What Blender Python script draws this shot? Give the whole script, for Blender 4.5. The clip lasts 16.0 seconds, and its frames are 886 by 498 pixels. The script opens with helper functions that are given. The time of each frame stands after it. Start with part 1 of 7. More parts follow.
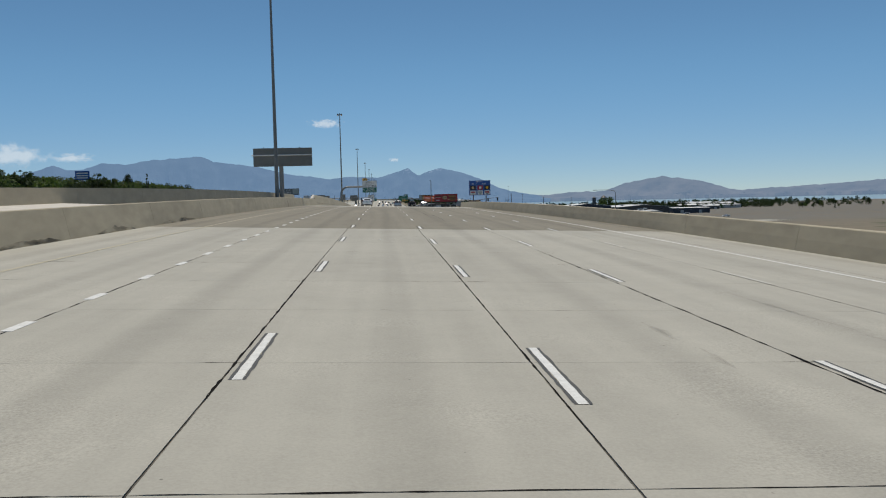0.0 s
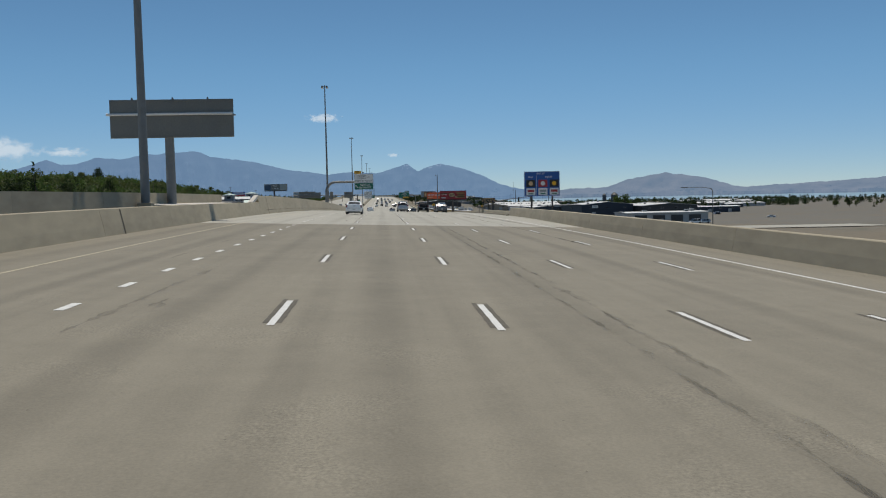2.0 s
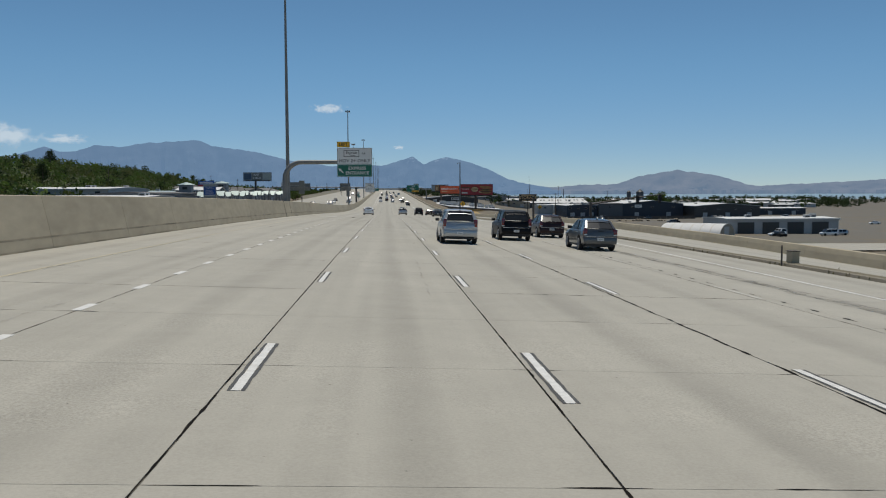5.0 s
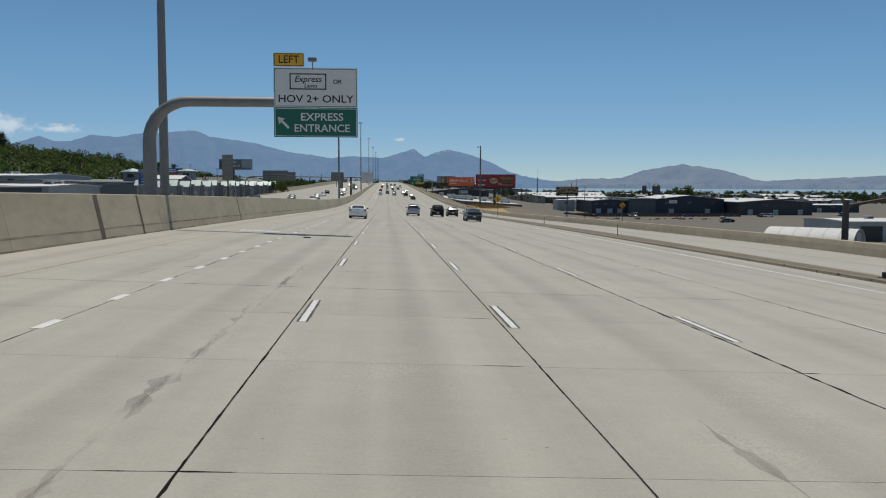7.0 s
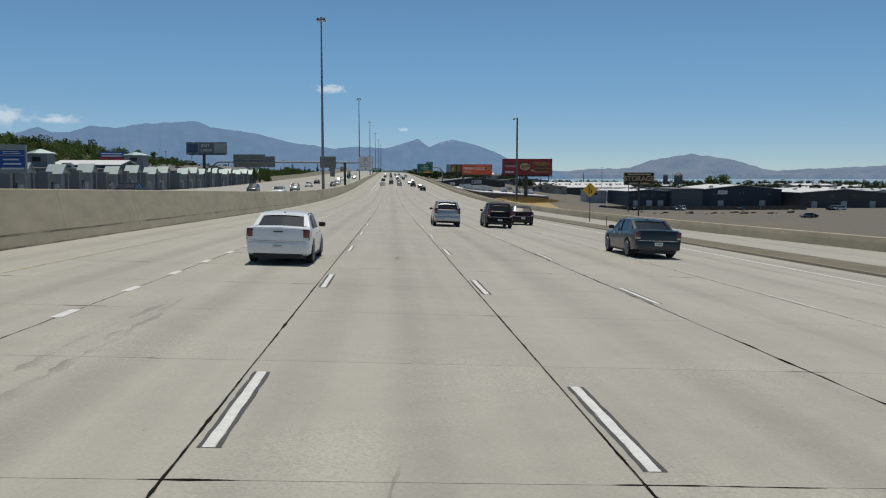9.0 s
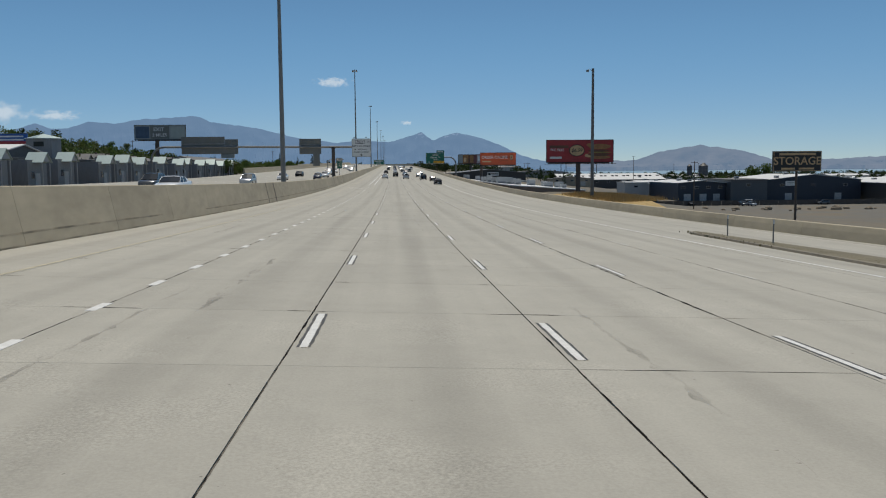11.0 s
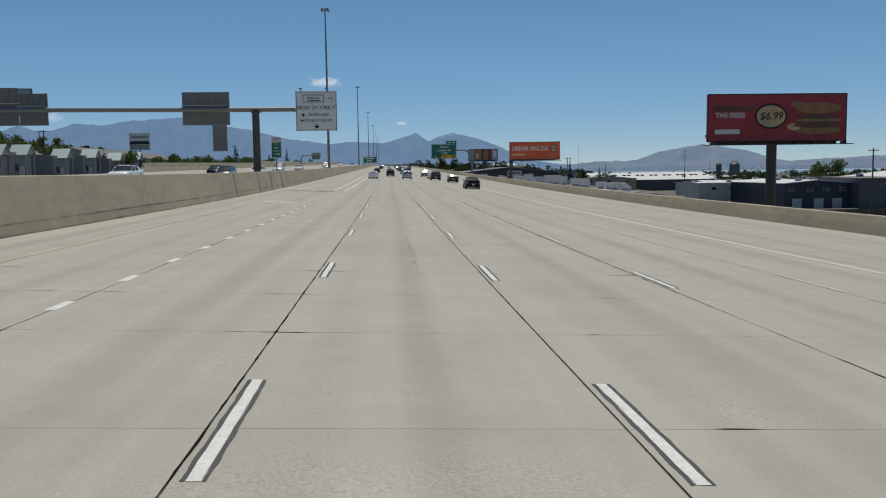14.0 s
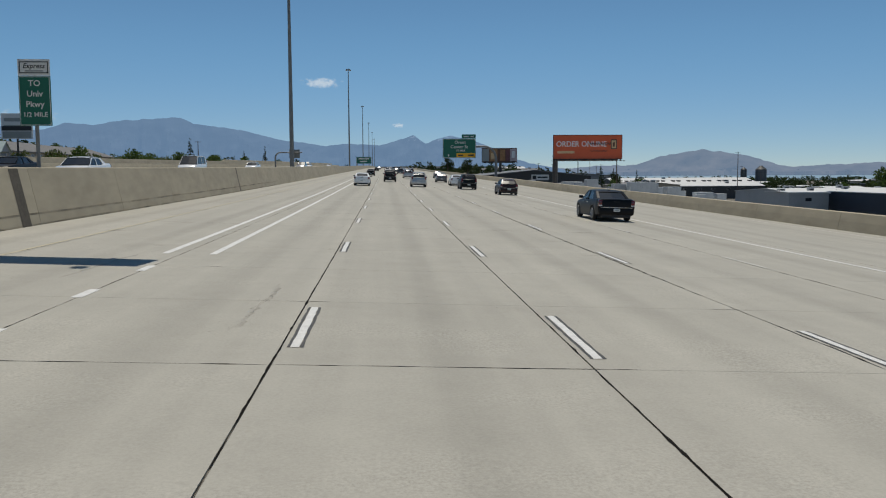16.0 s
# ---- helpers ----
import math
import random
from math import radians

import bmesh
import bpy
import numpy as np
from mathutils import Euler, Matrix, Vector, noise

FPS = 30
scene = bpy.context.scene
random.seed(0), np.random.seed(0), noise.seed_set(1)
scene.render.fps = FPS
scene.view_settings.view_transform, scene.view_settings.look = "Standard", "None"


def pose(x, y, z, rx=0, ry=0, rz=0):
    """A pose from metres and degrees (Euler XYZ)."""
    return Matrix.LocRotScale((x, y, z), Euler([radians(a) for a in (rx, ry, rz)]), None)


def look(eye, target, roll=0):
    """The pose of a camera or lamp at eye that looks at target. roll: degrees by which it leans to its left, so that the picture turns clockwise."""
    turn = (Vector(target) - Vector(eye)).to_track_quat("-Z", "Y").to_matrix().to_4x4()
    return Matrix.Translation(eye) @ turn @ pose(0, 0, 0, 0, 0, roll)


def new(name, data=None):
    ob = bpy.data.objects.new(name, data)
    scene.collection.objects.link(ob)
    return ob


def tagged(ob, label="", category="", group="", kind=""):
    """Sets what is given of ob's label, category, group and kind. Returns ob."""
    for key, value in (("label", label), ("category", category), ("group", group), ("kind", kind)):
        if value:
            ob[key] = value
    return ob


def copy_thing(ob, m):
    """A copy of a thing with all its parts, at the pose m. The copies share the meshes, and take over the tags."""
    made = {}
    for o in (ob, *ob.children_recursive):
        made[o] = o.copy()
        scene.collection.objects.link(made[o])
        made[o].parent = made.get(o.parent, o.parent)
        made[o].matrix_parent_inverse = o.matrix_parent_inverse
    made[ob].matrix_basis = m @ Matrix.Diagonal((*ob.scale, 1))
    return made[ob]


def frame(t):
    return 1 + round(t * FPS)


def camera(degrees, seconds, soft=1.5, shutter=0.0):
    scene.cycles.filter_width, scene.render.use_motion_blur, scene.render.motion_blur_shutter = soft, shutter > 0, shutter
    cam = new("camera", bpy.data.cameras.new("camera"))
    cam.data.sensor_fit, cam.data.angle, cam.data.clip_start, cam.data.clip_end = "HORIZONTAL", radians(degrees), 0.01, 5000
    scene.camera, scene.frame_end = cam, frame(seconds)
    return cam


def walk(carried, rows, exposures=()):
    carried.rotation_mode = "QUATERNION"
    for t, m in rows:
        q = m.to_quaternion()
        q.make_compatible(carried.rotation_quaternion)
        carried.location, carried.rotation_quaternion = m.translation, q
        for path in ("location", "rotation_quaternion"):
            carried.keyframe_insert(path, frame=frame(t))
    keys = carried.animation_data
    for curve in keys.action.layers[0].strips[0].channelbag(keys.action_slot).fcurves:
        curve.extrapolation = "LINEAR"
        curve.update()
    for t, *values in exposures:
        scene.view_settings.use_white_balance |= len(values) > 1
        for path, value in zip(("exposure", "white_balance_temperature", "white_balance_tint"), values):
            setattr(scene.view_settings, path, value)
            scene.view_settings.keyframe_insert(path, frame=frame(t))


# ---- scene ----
cam = camera(55.49, 16.0, soft=1.1)

# height of the road along its length: slope every 60 m from y = -40
KNOTS = [-40 + 60 * i for i in range(16)]
SLOPES = [0.0203, 0.0199, 0.0102, 0.0001, -0.0094, -0.0162, -0.0203, -0.0208, -0.0118, -0.0022, 0.0060, 0.0098, 0.0111, 0.0112, 0.0111, 0.0110]
FALL = -0.0360  # crossfall, falling to the right

_ys = np.arange(-200.0, 4000.0, 2.0)
_sl = np.interp(_ys, KNOTS, SLOPES)
_sl = np.where(_ys > 1100, 0.011 * np.clip((2000 - _ys) / 900, 0, 1), _sl)
_zs = np.concatenate([[0.0], np.cumsum(_sl[1:] + _sl[:-1])])
_zs -= np.interp(0.0, _ys, _zs)


def zr(y):
    """Road level at the middle of the carriageway."""
    return float(np.interp(y, _ys, _zs))


def rz(x, y):
    return zr(y) + FALL * x


EXPOSURES = ((0.0, -0.02), (2.5, 0.0), (4.0, -0.10), (8.0, -0.04), (11.0, -0.08), (16.0, -0.09))
EYE = 2.230  # lens above the road
ROWS = [
    (0.0, 0.005, 0.000, -3.237, 1.370, -4.085),
    (0.5, 0.080, 17.047, -3.405, 1.644, -3.983),
    (1.0, 0.139, 34.836, -3.434, 1.753, -4.066),
    (1.5, 0.147, 52.290, -3.587, 1.406, -4.168),
    (2.0, 0.144, 69.061, -3.515, 1.203, -4.168),
    (2.5, 0.211, 85.817, -3.555, 1.202, -4.120),
    (3.0, 0.221, 102.711, -3.541, 1.123, -4.011),
    (3.5, 0.125, 119.677, -3.733, 0.855, -3.984),
    (4.0, 0.054, 136.781, -3.756, 0.417, -3.989),
    (4.5, 0.018, 153.861, -3.797, 0.210, -3.938),
    (5.0, -0.002, 170.884, -3.911, 0.227, -3.845),
    (5.5, -0.024, 187.871, -4.061, 0.322, -3.752),
    (6.0, -0.066, 204.843, -4.208, 0.350, -3.701),
    (6.5, -0.145, 221.819, -4.315, 0.167, -3.731),
    (7.0, -0.235, 238.826, -4.378, -0.175, -3.821),
    (7.5, -0.214, 255.943, -4.505, -0.046, -3.816),
    (8.0, -0.167, 273.230, -4.711, 0.349, -3.841),
    (8.5, -0.126, 290.298, -4.855, 0.162, -3.719),
    (9.0, -0.150, 307.327, -4.994, -0.008, -3.570),
    (9.5, -0.226, 324.405, -5.137, 0.002, -3.449),
    (10.0, -0.322, 341.549, -5.264, 0.130, -3.364),
    (10.5, -0.404, 358.774, -5.357, 0.314, -3.323),
    (11.0, -0.438, 376.096, -5.396, 0.489, -3.335),
    (11.5, -0.408, 393.440, -5.405, 0.640, -3.429),
    (12.0, -0.347, 410.534, -5.476, 0.783, -3.615),
    (12.5, -0.257, 427.682, -5.425, 0.667, -3.640),
    (13.0, -0.218, 445.021, -5.405, 0.786, -3.691),
    (13.5, -0.220, 462.090, -5.356, 0.827, -3.727),
    (14.0, -0.260, 479.131, -5.290, 0.786, -3.698),
    (14.5, -0.347, 496.385, -5.255, 0.632, -3.688),
    (15.0, -0.431, 513.651, -5.179, 0.556, -3.722),
    (15.5, -0.542, 530.755, -5.169, 0.356, -3.795),
    (16.0, -0.571, 547.861, -5.079, 0.302, -3.941),
]
PATH = [(t, pose(x, y, rz(x, y) + EYE, 90 + p, r, w)) for t, x, y, p, r, w in ROWS]
walk(cam, PATH, EXPOSURES)


# ---- world and sun ----
SUN_EL, SUN_AZ = 72.0, 6.0
world = bpy.data.worlds.new("world")
scene.world = world
world.use_nodes = True
_wn = world.node_tree
_bg = _wn.nodes["Background"]
_sky = _wn.nodes.new("ShaderNodeTexSky")
_sky.sky_type = "NISHITA"
_sky.sun_disc = False
_sky.sun_elevation = radians(SUN_EL)
_sky.sun_rotation = radians(SUN_AZ)
_sky.altitude = 1400
_sky.air_density, _sky.dust_density, _sky.ozone_density = 0.65, 0.0, 4.6
_tint = _wn.nodes.new("ShaderNodeVectorMath")
_tint.operation = "MULTIPLY"
# summer haze: the sky pales less and greys towards the horizon
_dir, _el, _hz, _mix = (_wn.nodes.new("ShaderNode" + k) for k in ("TexCoord", "SeparateXYZ", "MapRange", "Mix"))
_wn.links.new(_dir.outputs["Generated"], _el.inputs[0])
_wn.links.new(_el.outputs["Z"], _hz.inputs["Value"])
_hz.interpolation_type = "SMOOTHSTEP"
_hz.inputs["From Min"].default_value, _hz.inputs["From Max"].default_value = -0.01, 0.17
_mix.data_type = "RGBA"
_wn.links.new(_hz.outputs["Result"], _mix.inputs["Factor"])
_mix.inputs["A"].default_value, _mix.inputs["B"].default_value = (0.80, 0.82, 0.82, 1), (0.92, 1.12, 1.02, 1)
_wn.links.new(_mix.outputs["Result"], _tint.inputs[1])
_wn.links.new(_sky.outputs["Color"], _tint.inputs[0])
_wn.links.new(_tint.outputs["Vector"], _bg.inputs["Color"])
_bg.inputs["Strength"].default_value = 0.091
_sd = bpy.data.lights.new("sun", "SUN")
_sd.energy, _sd.angle, _sd.color = 3.42, radians(0.53), (1.0, 0.94, 0.83)
sun = new("sun", _sd)
_a, _e = radians(SUN_AZ), radians(SUN_EL)
_to = Vector((math.sin(_a) * math.cos(_e), math.cos(_a) * math.cos(_e), math.sin(_e)))
sun.matrix_world = look(_to * 100, (0, 0, 0))


# ---- materials ----
def nodes_of(name):
    m = bpy.data.materials.new(name)
    m.use_nodes = True
    nt = m.node_tree
    return m, nt, nt.nodes["Principled BSDF"]


def mat(name, col, rough=0.7, metal=0.0, vary=0.15, scale=3.0, fine=40.0, bump=0.0, spec=0.5, island=0.0, stretch=(1, 1, 1), coords="Object", coat=0.0):
    """Painted, poured or natural surface: two scales of variation, optional relief and per-piece tint."""
    m, nt, bs = nodes_of(name)
    n = nt.nodes.new
    tc, mp = n("ShaderNodeTexCoord"), n("ShaderNodeMapping")
    mp.inputs["Scale"].default_value = stretch
    nt.links.new(tc.outputs[coords], mp.inputs["Vector"])
    n1, n2 = n("ShaderNodeTexNoise"), n("ShaderNodeTexNoise")
    n1.inputs["Scale"].default_value, n1.inputs["Detail"].default_value = scale, 5
    n2.inputs["Scale"].default_value, n2.inputs["Detail"].default_value = fine, 3
    for k in (n1, n2):
        nt.links.new(mp.outputs["Vector"], k.inputs["Vector"])
    add = n("ShaderNodeMath")
    add.operation = "ADD"
    nt.links.new(n1.outputs["Fac"], add.inputs[0])
    nt.links.new(n2.outputs["Fac"], add.inputs[1])
    rng = n("ShaderNodeMapRange")
    rng.inputs["From Min"].default_value, rng.inputs["From Max"].default_value = 0.6, 1.4
    rng.inputs["To Min"].default_value, rng.inputs["To Max"].default_value = 1 - vary, 1 + vary
    nt.links.new(add.outputs[0], rng.inputs["Value"])
    val = rng.outputs["Result"]
    if island:
        oi = n("ShaderNodeObjectInfo")
        r2 = n("ShaderNodeMapRange")
        r2.inputs["To Min"].default_value, r2.inputs["To Max"].default_value = 1 - island, 1 + island
        nt.links.new(oi.outputs["Random"], r2.inputs["Value"])
        mu = n("ShaderNodeMath")
        mu.operation = "MULTIPLY"
        nt.links.new(val, mu.inputs[0])
        nt.links.new(r2.outputs["Result"], mu.inputs[1])
        val = mu.outputs[0]
    vm = n("ShaderNodeVectorMath")
    vm.operation = "SCALE"
    vm.inputs[0].default_value = col
    nt.links.new(val, vm.inputs["Scale"])
    nt.links.new(vm.outputs["Vector"], bs.inputs["Base Color"])
    bs.inputs["Roughness"].default_value = rough
    bs.inputs["Metallic"].default_value = metal
    bs.inputs["Specular IOR Level"].default_value = spec
    bs.inputs["Coat Weight"].default_value = coat
    if bump:
        b = n("ShaderNodeBump")
        b.inputs["Strength"].default_value = bump
        b.inputs["Distance"].default_value = 0.02
        nt.links.new(n2.outputs["Fac"], b.inputs["Height"])
        nt.links.new(b.outputs["Normal"], bs.inputs["Normal"])
    return m


def pavement_mat(name, col, lanes, dark, vary, tint=0.03, coords="Object"):
    """Wheel-worn pavement: oil track along the lane's middle, long streaks, grain and stains."""
    m, nt, bs = nodes_of(name)
    n = nt.nodes.new
    geo = n("ShaderNodeNewGeometry")
    sep = n("ShaderNodeSeparateXYZ")
    nt.links.new(geo.outputs["Position"], sep.inputs[0])
    # distance from the lane's middle line
    sub = n("ShaderNodeMath"); sub.operation = "SUBTRACT"; sub.inputs[1].default_value = 0.19 - 3.66 * 20
    nt.links.new(sep.outputs["X"], sub.inputs[0])
    mod = n("ShaderNodeMath"); mod.operation = "PINGPONG"; mod.inputs[1].default_value = 1.83
    nt.links.new(sub.outputs[0], mod.inputs[0])
    ss = n("ShaderNodeMapRange"); ss.interpolation_type = "SMOOTHSTEP"
    ss.inputs["From Min"].default_value, ss.inputs["From Max"].default_value = 0.55, 0.05
    nt.links.new(mod.outputs[0], ss.inputs["Value"])
    mp = n("ShaderNodeMapping"); mp.inputs["Scale"].default_value = (1.3, 0.03, 1)
    nt.links.new(geo.outputs["Position"], mp.inputs["Vector"])
    streak = n("ShaderNodeTexNoise"); streak.inputs["Scale"].default_value = 1.4; streak.inputs["Detail"].default_value = 4
    nt.links.new(mp.outputs["Vector"], streak.inputs["Vector"])
    big = n("ShaderNodeTexNoise"); big.inputs["Scale"].default_value = 0.35; big.inputs["Detail"].default_value = 4
    grain = n("ShaderNodeTexNoise"); grain.inputs["Scale"].default_value = 28; grain.inputs["Detail"].default_value = 4; grain.inputs["Roughness"].default_value = 0.75
    blot = n("ShaderNodeTexNoise"); blot.inputs["Scale"].default_value = 1.7; blot.inputs["Detail"].default_value = 6; blot.inputs["Roughness"].default_value = 0.65
    for k in (big, grain, blot):
        nt.links.new(geo.outputs["Position"], k.inputs["Vector"])

    def ma(op, a, b):
        k = n("ShaderNodeMath"); k.operation = op
        for i, v in enumerate((a, b)):
            if isinstance(v, (int, float)):
                k.inputs[i].default_value = v
            else:
                nt.links.new(v, k.inputs[i])
        return k.outputs[0]

    track = ma("MULTIPLY", ss.outputs["Result"], ma("ADD", 0.35, streak.outputs["Fac"]))
    v = ma("SUBTRACT", 1.0, ma("MULTIPLY", track, dark))
    v = ma("ADD", v, ma("MULTIPLY", ma("SUBTRACT", streak.outputs["Fac"], 0.5), vary * 1.6))
    v = ma("ADD", v, ma("MULTIPLY", ma("SUBTRACT", big.outputs["Fac"], 0.5), vary * 1.2))
    v = ma("ADD", v, ma("MULTIPLY", ma("SUBTRACT", blot.outputs["Fac"], 0.5), vary))
    v = ma("ADD", v, ma("MULTIPLY", ma("SUBTRACT", grain.outputs["Fac"], 0.5), vary * 2.3))
    pit = n("ShaderNodeTexNoise"); pit.inputs["Scale"].default_value = 9; pit.inputs["Detail"].default_value = 2
    nt.links.new(geo.outputs["Position"], pit.inputs["Vector"])
    pr = n("ShaderNodeMapRange"); pr.inputs["From Min"].default_value, pr.inputs["From Max"].default_value = 0.76, 0.80
    nt.links.new(pit.outputs["Fac"], pr.inputs["Value"])
    v = ma("SUBTRACT", v, ma("MULTIPLY", pr.outputs["Result"], 0.45))
    patch = n("ShaderNodeMapRange"); patch.inputs["From Min"].default_value, patch.inputs["From Max"].default_value = 0.52, 0.62
    nt.links.new(big.outputs["Fac"], patch.inputs["Value"])
    v = ma("ADD", v, ma("MULTIPLY", ma("MULTIPLY", patch.outputs["Result"], ma("SUBTRACT", grain.outputs["Fac"], 0.5)), vary * 4.0))
    spots = n("ShaderNodeMapRange"); spots.inputs["From Min"].default_value, spots.inputs["From Max"].default_value = 0.70, 0.78
    nt.links.new(blot.outputs["Fac"], spots.inputs["Value"])
    v = ma("SUBTRACT", v, ma("MULTIPLY", spots.outputs["Result"], 0.12))
    oi = n("ShaderNodeObjectInfo")
    v = ma("ADD", v, ma("MULTIPLY", ma("SUBTRACT", oi.outputs["Random"], 0.5), tint * 2))
    vm = n("ShaderNodeVectorMath"); vm.operation = "SCALE"; vm.inputs[0].default_value = col
    nt.links.new(v, vm.inputs["Scale"])
    nt.links.new(vm.outputs["Vector"], bs.inputs["Base Color"])
    bs.inputs["Roughness"].default_value = 0.85
    bs.inputs["Specular IOR Level"].default_value = 0.3
    b = n("ShaderNodeBump"); b.inputs["Strength"].default_value = 0.35; b.inputs["Distance"].default_value = 0.004
    nt.links.new(grain.outputs["Fac"], b.inputs["Height"])
    nt.links.new(b.outputs["Normal"], bs.inputs["Normal"])
    return m


CONCRETE = pavement_mat("pavement_concrete", (0.376, 0.358, 0.308), 6, 0.13, 0.19)
ASPHALT = pavement_mat("worn_asphalt", (0.225, 0.203, 0.158), 6, 0.16, 0.26)
JOINT = mat("joint_filler", (0.15, 0.14, 0.12), 0.9, vary=0.75, scale=0.9, fine=6, spec=0.1)
SEAL = mat("black_sealant", (0.013, 0.011, 0.009), 0.9, vary=0.3, scale=2, fine=20, spec=0.08)


def film_mat(name, col, most, least=0.0):
    """A thin uneven film of rubber or oil through which the paving shows."""
    m, nt, bs = nodes_of(name)
    tc, no, r = nt.nodes.new("ShaderNodeTexCoord"), nt.nodes.new("ShaderNodeTexNoise"), nt.nodes.new("ShaderNodeMapRange")
    nt.links.new(tc.outputs["Object"], no.inputs["Vector"])
    mp = nt.nodes.new("ShaderNodeMapping")
    mp.inputs["Scale"].default_value = (2.2, 0.25, 1)
    nt.links.new(tc.outputs["Object"], mp.inputs["Vector"])
    nt.links.new(mp.outputs["Vector"], no.inputs["Vector"])
    no.inputs["Scale"].default_value, no.inputs["Detail"].default_value = 2.2, 6
    r.inputs["From Min"].default_value, r.inputs["From Max"].default_value = 0.40, 0.75
    r.inputs["To Min"].default_value, r.inputs["To Max"].default_value = least, most
    nt.links.new(no.outputs["Fac"], r.inputs["Value"])
    nt.links.new(r.outputs["Result"], bs.inputs["Alpha"])
    bs.inputs["Base Color"].default_value = (*col, 1)
    bs.inputs["Roughness"].default_value = 0.8
    return m


SKID = film_mat("rubber_film", (0.06, 0.056, 0.05), 0.30)
GRIME = film_mat("grime_film", (0.07, 0.055, 0.04), 0.62, 0.10)
WALLC = mat("barrier_concrete", (0.405, 0.350, 0.252), 0.9, vary=0.17, scale=0.5, fine=2.2, bump=0.10, island=0.05, stretch=(1, 0.35, 1))
CAPC = mat("barrier_cap", (0.55, 0.51, 0.45), 0.9, vary=0.12, scale=1.5, fine=12)
WHITE = mat("road_paint_white", (0.66, 0.65, 0.615), 0.6, vary=0.2, scale=4, fine=22)
BLACKP = mat("road_paint_black", (0.06, 0.058, 0.055), 0.7, vary=0.4, scale=3, fine=30)
WORN = mat("road_paint_worn", (0.50, 0.485, 0.44), 0.75, vary=0.28, scale=3, fine=16)
GRIMEP = mat("faded_contrast_paint", (0.105, 0.092, 0.070), 0.85, vary=0.45, scale=2.5, fine=20)
YELLOW = mat("road_paint_yellow", (0.45, 0.40, 0.28), 0.7, vary=0.25, scale=2, fine=18)
STEEL = mat("galvanised_steel", (0.22, 0.222, 0.215), 0.6, 0.35, vary=0.15, scale=2, fine=30)
DARKSTEEL = mat("weathered_steel", (0.10, 0.085, 0.075), 0.6, 0.4, vary=0.25, scale=1, fine=18)


def land_mat():
    """Dry earth that gives way to scrub on the hillside and to grey yards among the valley buildings, with ragged edges."""
    m, nt, bs = nodes_of("open_land")
    n = nt.nodes.new
    geo, sep, big, mid, fine = n("ShaderNodeNewGeometry"), n("ShaderNodeSeparateXYZ"), n("ShaderNodeTexNoise"), n("ShaderNodeTexNoise"), n("ShaderNodeTexNoise")
    nt.links.new(geo.outputs["Position"], sep.inputs[0])
    for k, s, d in ((big, 0.012, 5), (mid, 0.06, 5), (fine, 0.7, 4)):
        nt.links.new(geo.outputs["Position"], k.inputs["Vector"])
        k.inputs["Scale"].default_value, k.inputs["Detail"].default_value = s, d

    def ma(op, a, b):
        k = n("ShaderNodeMath"); k.operation = op
        for i, v in enumerate((a, b)):
            if isinstance(v, (int, float)):
                k.inputs[i].default_value = v
            else:
                nt.links.new(v, k.inputs[i])
        return k.outputs[0]

    def ramp(v, a, b):
        k = n("ShaderNodeMapRange"); k.interpolation_type = "SMOOTHSTEP"
        k.inputs["From Min"].default_value, k.inputs["From Max"].default_value = a, b
        nt.links.new(v, k.inputs["Value"])
        return k.outputs["Result"]

    def blend(f, a, b):
        k = n("ShaderNodeMix"); k.data_type = "RGBA"
        nt.links.new(f, k.inputs["Factor"])
        for i, v in (("A", a), ("B", b)):
            if isinstance(v, tuple):
                k.inputs[i].default_value = (*v, 1)
            else:
                nt.links.new(v, k.inputs[i])
        return k.outputs["Result"]

    wob = ma("MULTIPLY", ma("SUBTRACT", big.outputs["Fac"], 0.5), 170.0)
    x, y = ma("ADD", sep.outputs["X"], wob), ma("ADD", sep.outputs["Y"], wob)
    yards = ma("MULTIPLY", ma("MULTIPLY", ramp(x, 40, 110), ramp(y, 250, 420)), ramp(mid.outputs["Fac"], 0.34, 0.52))
    scrub = ma("MULTIPLY", ramp(x, -72, -112), ramp(y, 90, 190))
    patch = ma("MULTIPLY", ramp(mid.outputs["Fac"], 0.52, 0.66), ramp(x, 30, 60))
    c = blend(patch, (0.17, 0.14, 0.095), (0.085, 0.088, 0.045))
    c = blend(yards, c, (0.135, 0.124, 0.102))
    c = blend(scrub, c, (0.062, 0.070, 0.030))
    vm = n("ShaderNodeVectorMath"); vm.operation = "SCALE"
    nt.links.new(c, vm.inputs[0])
    nt.links.new(ma("ADD", 0.55, ma("MULTIPLY", ma("ADD", fine.outputs["Fac"], mid.outputs["Fac"]), 0.45)), vm.inputs["Scale"])
    nt.links.new(vm.outputs["Vector"], bs.inputs["Base Color"])
    bs.inputs["Roughness"].default_value = 0.95
    return m


GROUND = land_mat()
GRASSDRY = mat("dry_grass", (0.42, 0.30, 0.13), 0.95, vary=0.3, scale=2, fine=30)
GOREKERB = mat("stained_kerb_concrete", (0.21, 0.185, 0.14), 0.9, vary=0.25, scale=0.8, fine=10, stretch=(1, 0.3, 1))
GOREDIRT = mat("gore_dirt", (0.165, 0.145, 0.095), 0.95, vary=0.3, scale=1.2, fine=18, bump=0.3)
GRASSGRN = mat("verge_grass", (0.15, 0.14, 0.07), 0.95, vary=0.4, scale=2, fine=30)


